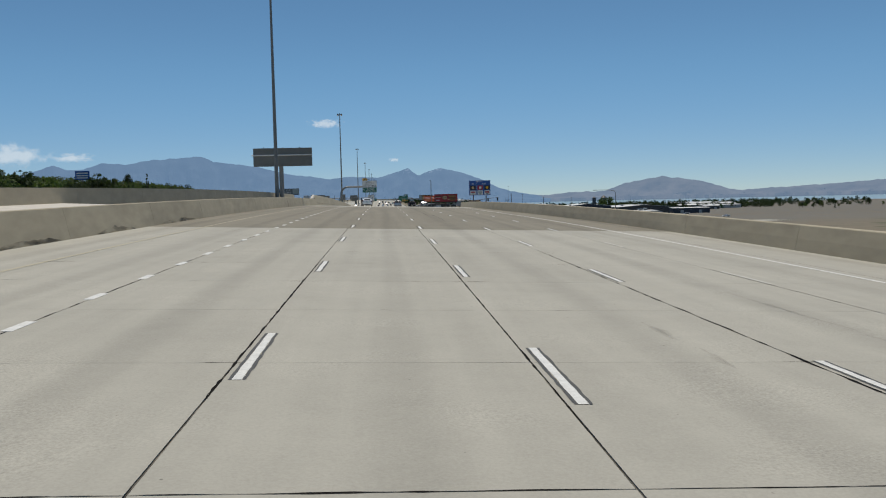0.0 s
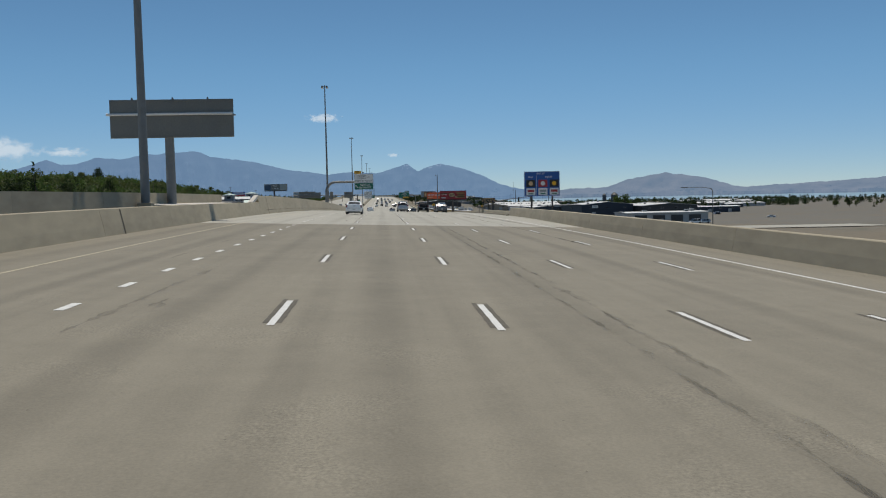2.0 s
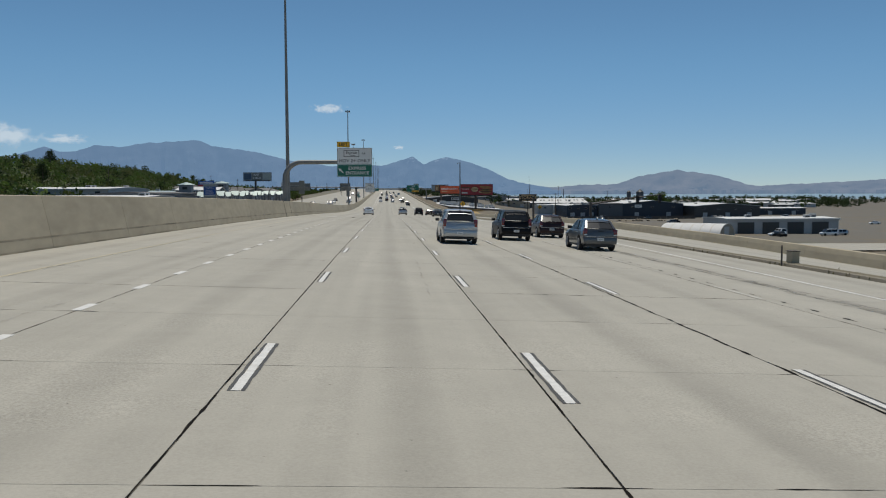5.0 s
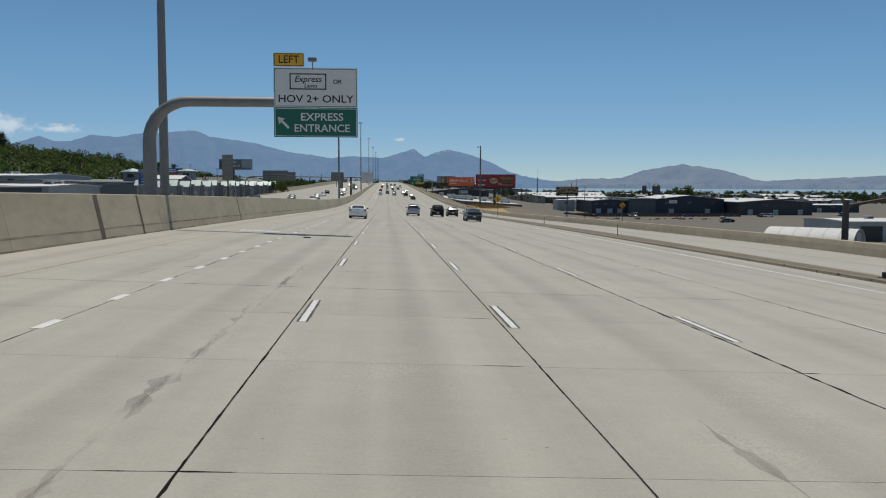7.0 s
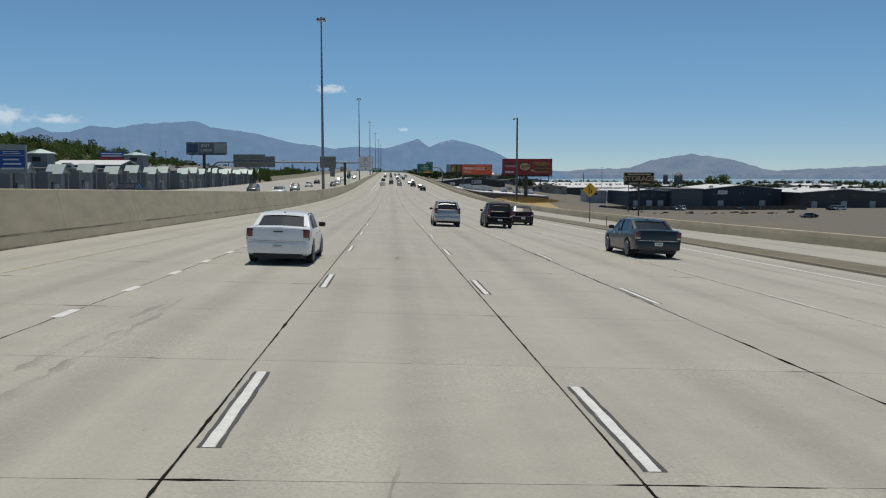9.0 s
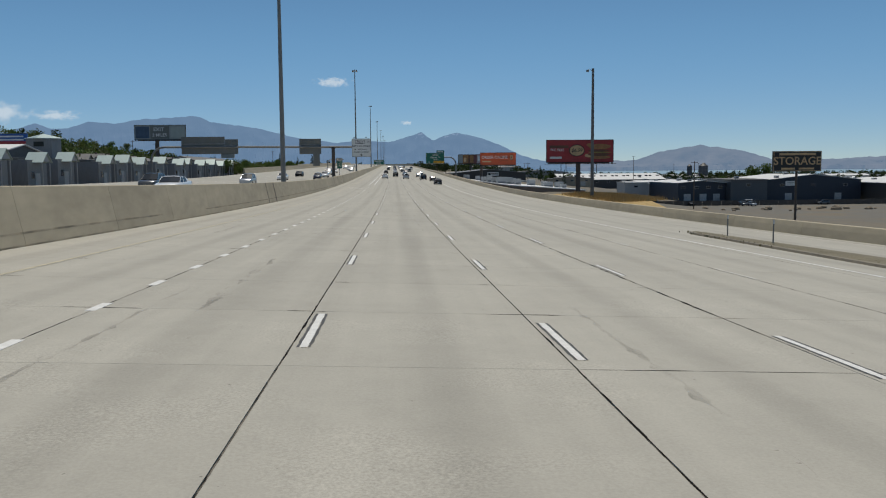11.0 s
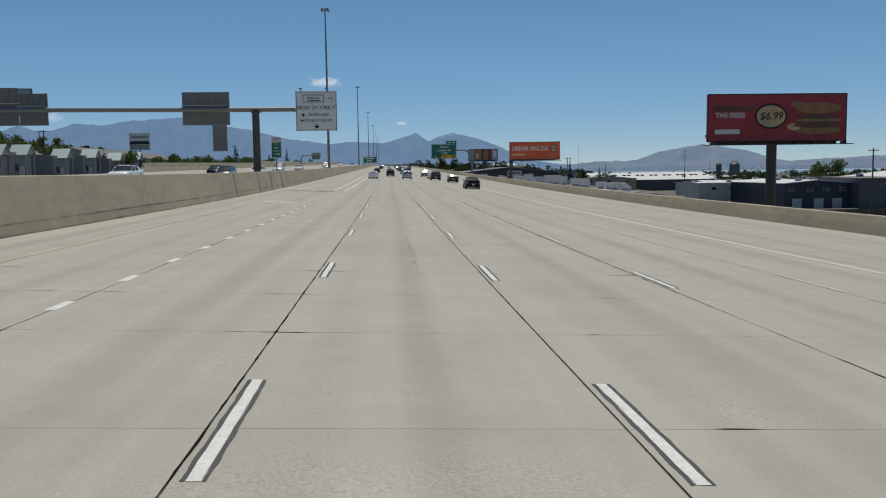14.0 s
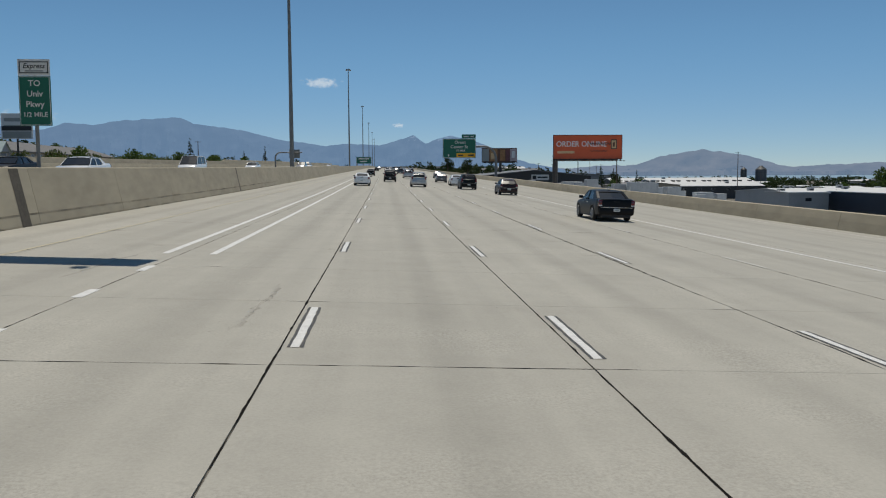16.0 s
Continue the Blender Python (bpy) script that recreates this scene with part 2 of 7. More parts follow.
# ---- mesh helpers ----
def empty(name, label="", category="", group="", kind="", m=None):
    ob = new(name)
    ob.empty_display_size = 0.3
    if m is not None:
        ob.matrix_world = m
    return tagged(ob, label, category, group, kind)


def mesh_of(name, bm, material, smooth=False):
    me = bpy.data.meshes.new(name)
    bm.normal_update()
    bm.to_mesh(me)
    bm.free()
    mats = material if isinstance(material, (list, tuple)) else [material]
    for k in mats:
        me.materials.append(k)
    if smooth:
        me.polygons.foreach_set("use_smooth", [True] * len(me.polygons))
        me.set_sharp_from_angle(angle=radians(38))
    return me


def part(name, bm, material, parent=None, label="", smooth=False, m=None):
    ob = new(name, mesh_of(name, bm, material, smooth))
    if parent is not None:
        ob.parent = parent
    if m is not None:
        ob.matrix_basis = m
    if label:
        ob["label"] = label
    return ob


def boxb(bm, x0, x1, y0, y1, z0, z1, bevel=0.0, mi=0):
    vs = [bm.verts.new(p) for p in ((x0, y0, z0), (x1, y0, z0), (x1, y1, z0), (x0, y1, z0), (x0, y0, z1), (x1, y0, z1), (x1, y1, z1), (x0, y1, z1))]
    fs = [bm.faces.new([vs[i] for i in q]) for q in ((3, 2, 1, 0), (4, 5, 6, 7), (0, 1, 5, 4), (1, 2, 6, 5), (2, 3, 7, 6), (3, 0, 4, 7))]
    for q in fs:
        q.material_index = mi
    if bevel:
        es = list({e for q in fs for e in q.edges})
        bmesh.ops.bevel(bm, geom=es, offset=bevel, segments=2, profile=0.6, affect="EDGES", clamp_overlap=True)
    return bm


def box(x0, x1, y0, y1, z0, z1, bevel=0.0):
    return boxb(bmesh.new(), x0, x1, y0, y1, z0, z1, bevel)


def tube(pts, radii, seg=12, bm=None, cap=True):
    """A round tube along points, tapering by radii."""
    bm = bm or bmesh.new()
    pts = [Vector(p) for p in pts]
    if not isinstance(radii, (list, tuple)):
        radii = [radii] * len(pts)
    rings = []
    ref = None
    for i, p in enumerate(pts):
        d = (pts[min(i + 1, len(pts) - 1)] - pts[max(i - 1, 0)]).normalized()
        if ref is None:
            ref = Vector((1, 0, 0)) if abs(d.x) < 0.8 else Vector((0, 1, 0))
        u = d.cross(ref).normalized()
        v = d.cross(u).normalized()
        ref = u.cross(d).normalized() if u.cross(d).length > 0.1 else ref
        rings.append([bm.verts.new(p + (u * math.cos(2 * math.pi * k / seg) + v * math.sin(2 * math.pi * k / seg)) * radii[i]) for k in range(seg)])
    for a, b in zip(rings[:-1], rings[1:]):
        for k in range(seg):
            bm.faces.new((a[k], a[(k + 1) % seg], b[(k + 1) % seg], b[k]))
    if cap:
        bm.faces.new(rings[0][::-1])
        bm.faces.new(rings[-1])
    bmesh.ops.recalc_face_normals(bm, faces=bm.faces)
    return bm


def sweep(profile, ys, zf, bm=None, xf=None, closed=True):
    """A cross-section (x, z) swept along the road, riding on zf(x, y)."""
    bm = bm or bmesh.new()
    rings = []
    for y in ys:
        dx = xf(y) if xf else 0.0
        rings.append([bm.verts.new((px + dx, y, zf(y) + pz)) for px, pz in profile])
    n = len(profile)
    for a, b in zip(rings[:-1], rings[1:]):
        for k in range(n if closed else n - 1):
            bm.faces.new((a[k], a[(k + 1) % n], b[(k + 1) % n], b[k]))
    if closed:
        bm.faces.new(rings[0])
        bm.faces.new(rings[-1][::-1])
    bmesh.ops.recalc_face_normals(bm, faces=bm.faces)
    return bm


def steps(a, b, d):
    k = max(1, int(round((b - a) / d)))
    return [a + (b - a) * i / k for i in range(k + 1)]


def smooth01(a, b, v):
    t = min(1.0, max(0.0, (v - a) / (b - a)))
    return t * t * (3 - 2 * t)

# ---- ground, lake, mountains ----
OPP = 1.45  # level of the other carriageway above this one


def ramp_drop(y):
    """How far the outer edge of the ramp lies below the lanes."""
    return float(np.interp(y, [90, 150, 174, 205, 222, 245, 270, 290], [5.4, 2.8, 1.6, 0.75, 0.62, 0.38, 0.12, 0.0]))


def gz(x, y):
    """Level of the open ground."""
    base = zr(min(max(y, -60), 1600))
    if x > 0:
        d = math.hypot(x, y)
        low = -9.0 - 5.0 * smooth01(350, 720, d) + 0.35 * noise.noise(Vector((x * 0.01, y * 0.01, 0))) - 8.0 * smooth01(2080, 2200, d)
        f = smooth01(0.07, 0.16, x / max(y, 1.0))
        low = low * f + min(base - 5.0, -3.0 + 0.01 * y) * (1 - f)
        k = smooth01(26.5, 44, x)
        near = base + FALL * min(x, 26) - 0.6 - (ramp_drop(y - 20) if y < 300 else 0.0) * smooth01(2, 16, x)
        g = near * (1 - k) + low * k
        return g
    k = smooth01(47, 64, -x)
    hill = base * 0.5 - 0.5 + 21 * smooth01(92, 230, -x) * (smooth01(1250, 800, y) * 0.8 + 0.2) * smooth01(2200, 1500, y) * smooth01(60, 260, y) + 1.5 * noise.noise(Vector((x * 0.008, y * 0.008, 3)))
    return (base + OPP - 0.5 if x < -14 else base - 0.6) * (1 - k) + hill * k


def ground():
    bm = bmesh.new()
    xs = [-4800, -3500, -2400, -1600, -1100, -800, -600] + list(range(-460, -60, 40)) + list(range(-60, -40, 4)) + [-40, -30, -14.5, -13, 0, 20, 26, 29, 32, 36, 40, 44, 52, 64, 80] + list(range(110, 480, 40)) + [600, 800, 1100, 1600, 2400, 3500, 4800]
    ys = [-4800, -2500, -1200, -600, -300, -150] + list(range(-80, 1300, 20)) + [1400, 1500, 1600, 1700, 1800, 1900, 2000, 2060, 2120, 2200, 2500, 3200, 4000, 4900]
    g = [[bm.verts.new((x, y, gz(x, y))) for x in xs] for y in ys]
    for j in range(len(ys) - 1):
        for i in range(len(xs) - 1):
            bm.faces.new((g[j][i], g[j][i + 1], g[j + 1][i + 1], g[j + 1][i]))
    tagged(part("ground", bm, GROUND, smooth=True), "dry brown valley ground beside the freeway", "ground", kind="structure")


ground()

WATER = mat("lake_water", (0.26, 0.36, 0.41), 0.35, vary=0.05, scale=0.002, fine=0.02)
_b = bmesh.new()
_v = [_b.verts.new((math.sin(radians(a)) * r, 250 + math.cos(radians(a)) * r, -14.6)) for r, aa in ((1700, range(7, 60, 2)), (4600, range(58, 6, -2))) for a in aa]
_b.faces.new(_v)
tagged(part("water", _b, WATER), "pale blue lake below distant hills", "lake", kind="structure")


def far_haze_mat(name, rock, air, share, snow=0.0):
    """Far slopes: rock and scrub, with the blue haze of distance put in as emission."""
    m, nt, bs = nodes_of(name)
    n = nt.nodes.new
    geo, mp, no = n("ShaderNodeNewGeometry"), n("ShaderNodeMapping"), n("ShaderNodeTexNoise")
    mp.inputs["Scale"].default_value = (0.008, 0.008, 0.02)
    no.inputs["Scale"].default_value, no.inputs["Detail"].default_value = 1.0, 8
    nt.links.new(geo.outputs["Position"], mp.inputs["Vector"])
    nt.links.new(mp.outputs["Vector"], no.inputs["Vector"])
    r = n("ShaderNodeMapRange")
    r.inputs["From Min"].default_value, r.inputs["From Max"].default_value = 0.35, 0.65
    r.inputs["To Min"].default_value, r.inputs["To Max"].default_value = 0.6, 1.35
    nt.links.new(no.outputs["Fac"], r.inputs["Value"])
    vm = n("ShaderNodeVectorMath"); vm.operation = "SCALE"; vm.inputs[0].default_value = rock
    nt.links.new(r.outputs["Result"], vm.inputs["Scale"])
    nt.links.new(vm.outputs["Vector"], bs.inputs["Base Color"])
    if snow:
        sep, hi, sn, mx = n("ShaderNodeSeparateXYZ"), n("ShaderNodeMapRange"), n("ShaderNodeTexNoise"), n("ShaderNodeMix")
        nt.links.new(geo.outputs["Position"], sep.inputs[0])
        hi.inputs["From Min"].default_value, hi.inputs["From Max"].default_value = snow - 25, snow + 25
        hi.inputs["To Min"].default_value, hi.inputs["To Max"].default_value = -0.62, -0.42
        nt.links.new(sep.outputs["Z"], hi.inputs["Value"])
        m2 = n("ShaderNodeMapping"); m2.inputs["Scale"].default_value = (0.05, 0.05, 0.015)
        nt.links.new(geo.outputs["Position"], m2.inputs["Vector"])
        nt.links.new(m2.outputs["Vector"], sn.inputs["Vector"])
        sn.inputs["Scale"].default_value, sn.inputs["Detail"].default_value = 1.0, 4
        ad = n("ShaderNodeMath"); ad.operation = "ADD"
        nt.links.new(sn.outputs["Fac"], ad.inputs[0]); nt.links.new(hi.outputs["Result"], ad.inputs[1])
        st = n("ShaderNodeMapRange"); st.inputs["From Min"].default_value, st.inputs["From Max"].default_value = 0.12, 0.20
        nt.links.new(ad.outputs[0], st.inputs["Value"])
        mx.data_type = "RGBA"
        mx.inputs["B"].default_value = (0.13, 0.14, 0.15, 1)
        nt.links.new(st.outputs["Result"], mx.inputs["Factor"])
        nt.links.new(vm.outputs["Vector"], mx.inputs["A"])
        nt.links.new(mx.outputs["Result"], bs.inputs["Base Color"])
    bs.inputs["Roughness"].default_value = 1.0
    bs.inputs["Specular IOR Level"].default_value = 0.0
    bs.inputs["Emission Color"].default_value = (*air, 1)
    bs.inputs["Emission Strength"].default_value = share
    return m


# the haze glows from the slopes themselves, over rock kept dark
MOUNT = far_haze_mat("hazed_mountain_slopes", (0.026, 0.030, 0.034), (0.19, 0.315, 0.50), 0.68)
PEAKS = far_haze_mat("hazed_peak_slopes", (0.026, 0.030, 0.034), (0.19, 0.315, 0.50), 0.68, snow=164.0)
HILLM = far_haze_mat("hazed_hill_slopes", (0.055, 0.045, 0.038), (0.20, 0.29, 0.42), 0.68)


def ridge(name, summits, r0, material, label, seed, depth=380.0, rough=1.0):
    """A mountain range: a crest through its summits (bearing, elevation in degrees), spurs running down to a foot nearer by."""
    bm = bmesh.new()
    az0, az1 = summits[0][0], summits[-1][0]
    az = steps(az0, az1, 0.12)
    rows = 14
    rings = []
    for a in az:
        el = float(np.interp(a, [s[0] for s in summits], [s[1] for s in summits]))
        el += rough * 0.05 * noise.fractal(Vector((a * 1.9, seed, 0)), 0.9, 2.1, 5)
        top = math.tan(radians(max(el, 0.02))) * r0
        col = []
        for j in range(rows + 1):
            t = j / rows
            spur = noise.fractal(Vector((a * 1.15 + 0.5 * t, seed + 7, t * 1.3)), 0.8, 2.0, 5)
            h = top * (1 - t) ** 1.25 * (1 + 0.28 * spur * math.sin(math.pi * t) * rough)
            r = r0 - depth * t * (1 + 0.35 * spur * rough)
            col.append(bm.verts.new((math.sin(radians(a)) * r, 250 + math.cos(radians(a)) * r, 2.0 + h if j < rows else -14)))
        rings.append(col)
    for a, b in zip(rings[:-1], rings[1:]):
        for j in range(rows):
            bm.faces.new((a[j], b[j], b[j + 1], a[j + 1]))
    bmesh.ops.recalc_face_normals(bm, faces=bm.faces)
    return tagged(part(name, bm, material, smooth=True), label, "mountain", kind="structure")


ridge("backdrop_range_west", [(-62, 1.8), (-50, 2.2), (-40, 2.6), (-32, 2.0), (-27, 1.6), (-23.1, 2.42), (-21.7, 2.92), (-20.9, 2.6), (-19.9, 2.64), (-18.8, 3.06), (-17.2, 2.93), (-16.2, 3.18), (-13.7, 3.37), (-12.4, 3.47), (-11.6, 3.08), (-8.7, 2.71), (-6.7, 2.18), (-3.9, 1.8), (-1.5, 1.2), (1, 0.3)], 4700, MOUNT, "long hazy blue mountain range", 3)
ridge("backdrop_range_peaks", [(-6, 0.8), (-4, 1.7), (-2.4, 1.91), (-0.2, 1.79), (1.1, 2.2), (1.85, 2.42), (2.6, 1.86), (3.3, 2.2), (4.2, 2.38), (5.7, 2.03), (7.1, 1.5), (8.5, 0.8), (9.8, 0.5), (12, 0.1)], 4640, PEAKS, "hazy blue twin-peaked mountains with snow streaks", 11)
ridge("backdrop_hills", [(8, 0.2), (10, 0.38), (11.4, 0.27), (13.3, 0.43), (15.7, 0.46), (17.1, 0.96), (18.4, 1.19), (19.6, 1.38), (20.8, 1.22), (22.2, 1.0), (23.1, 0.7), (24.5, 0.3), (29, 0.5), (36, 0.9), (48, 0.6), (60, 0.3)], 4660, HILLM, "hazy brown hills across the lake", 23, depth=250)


def cloud_mat():
    """White vapour that thins to nothing at ragged edges; its sunlit white is emission."""
    m, nt, bs = nodes_of("cloud_vapour")
    n = nt.nodes.new
    tc, ob, off, no, ln = n("ShaderNodeTexCoord"), n("ShaderNodeObjectInfo"), n("ShaderNodeVectorMath"), n("ShaderNodeTexNoise"), n("ShaderNodeVectorMath")
    off.operation, ln.operation = "ADD", "LENGTH"
    mp = n("ShaderNodeMapping")
    mp.inputs["Scale"].default_value = (2.4, 1, 1.0)
    nt.links.new(tc.outputs["Object"], mp.inputs["Vector"])
    nt.links.new(mp.outputs["Vector"], off.inputs[0])
    nt.links.new(ob.outputs["Location"], off.inputs[1])
    nt.links.new(off.outputs["Vector"], no.inputs["Vector"])
    no.inputs["Scale"].default_value, no.inputs["Detail"].default_value, no.inputs["Roughness"].default_value = 1.5, 7, 0.62
    nt.links.new(tc.outputs["Object"], ln.inputs[0])

    def ma(op, p, q):
        k = n("ShaderNodeMath"); k.operation = op
        for i, v in enumerate((p, q)):
            if isinstance(v, float):
                k.inputs[i].default_value = v
            else:
                nt.links.new(v, k.inputs[i])
        return k.outputs[0]

    r = n("ShaderNodeMapRange"); r.interpolation_type = "SMOOTHSTEP"
    r.inputs["From Min"].default_value, r.inputs["From Max"].default_value = 0.02, 0.42
    r.inputs["To Max"].default_value = 0.62
    nt.links.new(ma("SUBTRACT", no.outputs["Fac"], ma("MULTIPLY", ln.outputs["Value"], 0.52)), r.inputs["Value"])
    nt.links.new(r.outputs["Result"], bs.inputs["Alpha"])
    bs.inputs["Base Color"].default_value = (0.05, 0.05, 0.05, 1)
    bs.inputs["Roughness"].default_value, bs.inputs["Specular IOR Level"].default_value = 1.0, 0.0
    bs.inputs["Emission Color"].default_value, bs.inputs["Emission Strength"].default_value = (0.78, 0.84, 0.88, 1), 0.92
    return m


CLOUD = cloud_mat()


def cloud(az, el, wide, tall):
    """A small fair-weather cloud far beyond the mountains, gently bulged."""
    r = 4735.0
    bm = bmesh.new()
    g = [[bm.verts.new((-1 + i / 8, -0.06 * (1 - (-1 + i / 8) ** 2) * (1 - (-1 + j / 3) ** 2), -1 + j / 3)) for i in range(17)] for j in range(7)]
    for j in range(6):
        for i in range(16):
            bm.faces.new((g[j][i], g[j][i + 1], g[j + 1][i + 1], g[j + 1][i]))
    k, a = radians(1) * r, radians(az)
    m = pose(math.sin(a) * r, 250 + math.cos(a) * r, math.tan(radians(el)) * r, 0, 0, -az) @ Matrix.Diagonal((wide / 2 * k, 40.0, tall / 2 * k, 1))
    tagged(part("backdrop_cloud", bm, CLOUD, smooth=True, m=m), "small white fair-weather cloud above the mountains", "cloud", kind="structure")


cloud(-3.9, 5.65, 2.8, 0.8)
cloud(-24.4, 3.55, 6.0, 1.9)
cloud(-20.6, 3.4, 3.6, 0.7)
cloud(0.9, 3.06, 1.0, 0.3)

# ---- carriageway ----
Y0, Y1 = -40.0, 1900.0
DECK0, DECK1 = 45.0, 127.1  # the asphalt-covered bridge deck
JX = [-12.2, -9.25, -5.6, -1.885, 1.84, 5.5, 9.16, 12.85, 15.9]
XL, XR = -1.71, 2.022


RAMP_Y = [104, 200, 230, 300, 345, 370, 400, 440, 500, 520]
RAMP_X = [24.6, 25.5, 26.6, 27.0, 26.2, 24.4, 23.3, 22.3, 21.3, 21.1]
MERGE = 290.0  # from here on the ramp runs level with the lanes


def rwall(y):
    """Where the paving ends on the right."""
    if y < 173:
        return 15.6 - 1.5 * smooth01(40, 110, y) + 1.8 * smooth01(120, 172, y)
    return float(np.interp(y, RAMP_Y, RAMP_X))


def gore_x(y):
    return float(np.interp(y, [173, 200, 266, 335, 380, 421], [15.9, 16.2, 16.6, 17.0, 16.6, 16.0]))


def gore_w(y):
    return float(np.interp(y, [173, 230, 262, 300, 400, 421], [0.22, 0.25, 0.32, 0.85, 0.85, 0.3]))


def shoulder_edge(y):
    return rwall(y) if y < 173 else gore_x(y)


road = tagged(empty("road"), "pale concrete freeway with worn lane lines", "road", kind="structure")


def strip(name, x0, x1, ys, dz, material, parent=None, thick=0.0, zf=rz):
    bm = bmesh.new()
    a = [(bm.verts.new((x0 if not callable(x0) else x0(y), y, 0)), bm.verts.new((x1 if not callable(x1) else x1(y), y, 0))) for y in ys]
    for p, q in a:
        p.co.z, q.co.z = zf(p.co.x, p.co.y) + dz, zf(q.co.x, q.co.y) + dz
    for (p, q), (r, s) in zip(a[:-1], a[1:]):
        bm.faces.new((p, q, s, r))
    return part(name, bm, material, parent)


strip("roadbed", -12.4, lambda y: shoulder_edge(y) + 0.2, steps(Y0, MERGE, 4.0), -0.018, JOINT, road)
strip("roadbed", -12.4, lambda y: rwall(y) + 0.2, steps(MERGE, Y1, 4.0), -0.018, JOINT, road)
strip("deck_surface", -12.3, lambda y: rwall(y), steps(DECK0, DECK1, 4), 0.0, ASPHALT, road)

# shoulder and ramp paving to the right of the lanes
strip("shoulder", 12.87, lambda y: rwall(y), steps(Y0, DECK0 - 0.02, 4), 0.0, CONCRETE, road)
strip("shoulder", 12.87, shoulder_edge, steps(DECK1 + 0.02, MERGE, 4), 0.0, CONCRETE, road)
strip("shoulder", 12.87, lambda y: rwall(y), steps(MERGE, Y1, 4), 0.0, CONCRETE, road)
strip("other_carriageway", -46.0, lambda y: -14.6 if y > 157 else -17.4, steps(Y0, Y1, 8), 0.0, CONCRETE, road, zf=lambda x, y: zr(y) + OPP + 0.02 * (-14.6 - x))


# ---- barriers ----
def wall_profile(h, w=0.30, side=1):
    """Single-slope barrier, leaning back, with a small ledge."""
    k = 0.19
    return [(0, 0.0), (-side * k * 0.50, 0.50), (-side * (k * h + 0.02), h - 0.03), (-side * (k * h + 0.05), h), (-side * (k * h + w), h), (-side * (k * h + w + 0.1), 0)]


def barrier(name, x, y0, y1, h, label, side=1, panel=9.0, gap=0.02, zf=None, xf=None, material=None):
    wall = tagged(empty(name), label, "barrier", kind="structure")
    ys = steps(y0, y1, panel)
    for a, b in zip(ys[:-1], ys[1:]):
        hh = h(0.5 * (a + b)) if callable(h) else h
        bm = sweep(wall_profile(hh, side=side), steps(a + gap / 2, b - gap / 2, 4.6), zf or (lambda y: rz(x, y) - 0.06), xf=xf or (lambda y: x))
        part("panel", bm, material or WALLC, wall)
    return wall


barrier("wall_median_low", -12.2, Y0, 157, 1.31, "low stained tan concrete median wall", panel=12)
barrier("wall_median", -12.2, 157, 760, 2.0, "tall tan concrete median wall with dark joints", panel=9.15)
barrier("wall_median_far", -12.2, 760, Y1, 1.9, "tall tan concrete median wall", panel=60)
barrier("wall_bridge_right", 0, Y0, 173, 1.02, "tan concrete bridge parapet", side=-1, panel=12, zf=lambda y: rz(rwall(y), y) - 0.05, xf=lambda y: rwall(y))


def ramp_z(x, y):
    """The ramp climbs from below behind the parapet."""
    drop = ramp_drop(y)
    across = min(1.0, max(0.0, (x - gore_x(y)) / (float(np.interp(y, RAMP_Y, RAMP_X)) - gore_x(y))))
    apart = smooth01(178, 150, y)
    return rz(x, y) - drop * (apart + (1 - apart) * across)


barrier("wall_ramp_right", 0, 104, 760, lambda y: 0.80 + 0.11 * smooth01(410, 520, y), "tan concrete wall along the ramp", side=-1, panel=9.15, zf=lambda y: ramp_z(float(np.interp(y, RAMP_Y, RAMP_X)), y) - 0.05, xf=lambda y: float(np.interp(y, RAMP_Y, RAMP_X)))
barrier("wall_right_far", 0, 760, Y1, 0.91, "tan concrete wall", side=-1, panel=60, zf=lambda y: rz(rwall(y), y) - 0.05, xf=lambda y: rwall(y))
barrier("wall_other_side", -17.0, Y0, 157, 2.55, "tan concrete wall of the other carriageway", side=-1, panel=12, zf=lambda y: zr(y))

strip("ramp_paving", lambda y: max(15.9, gore_x(y)), lambda y: float(np.interp(y, RAMP_Y, RAMP_X)) + 0.2, steps(104, MERGE, 4), 0.0, CONCRETE, road, zf=ramp_z)


# ---- lettering and panels ----
def lettering(body, size, material, parent, x, y, z, name="lettering", flat=False, stretch=1.0, align="CENTER", slant=0.0):
    cu = bpy.data.curves.new("letters", "FONT")
    cu.body, cu.size, cu.align_x, cu.align_y = body, size, align, "CENTER"
    cu.extrude = 0.003
    cu.resolution_u = 3
    cu.shear = slant
    cu.offset = size * (0.04 if flat else 0.012)
    tmp = bpy.data.objects.new("letters", cu)
    scene.collection.objects.link(tmp)
    me = bpy.data.meshes.new_from_object(tmp.evaluated_get(bpy.context.evaluated_depsgraph_get()))
    bpy.data.objects.remove(tmp)
    bpy.data.curves.remove(cu)
    me.materials.clear()
    me.materials.append(material)
    me.transform(Matrix.Diagonal((stretch, 1, 1, 1)) if not flat else Matrix.Diagonal((1, stretch, 1, 1)))
    if not flat:
        me.transform(Matrix.Rotation(radians(90), 4, "X"))
    ob = new(name, me)
    ob.parent = parent
    ob.location = (x, y, z)
    return ob


def panel(name, x0, x1, z0, z1, y, material, parent, thick=0.05, bevel=0.0):
    return part(name, box(x0, x1, y, y + thick, z0, z1, bevel), material, parent)


def sheet(name, col, rough=0.45, vary=0.06, spec=0.5):
    return mat(name, col, rough, vary=vary, scale=0.8, fine=14, spec=spec)


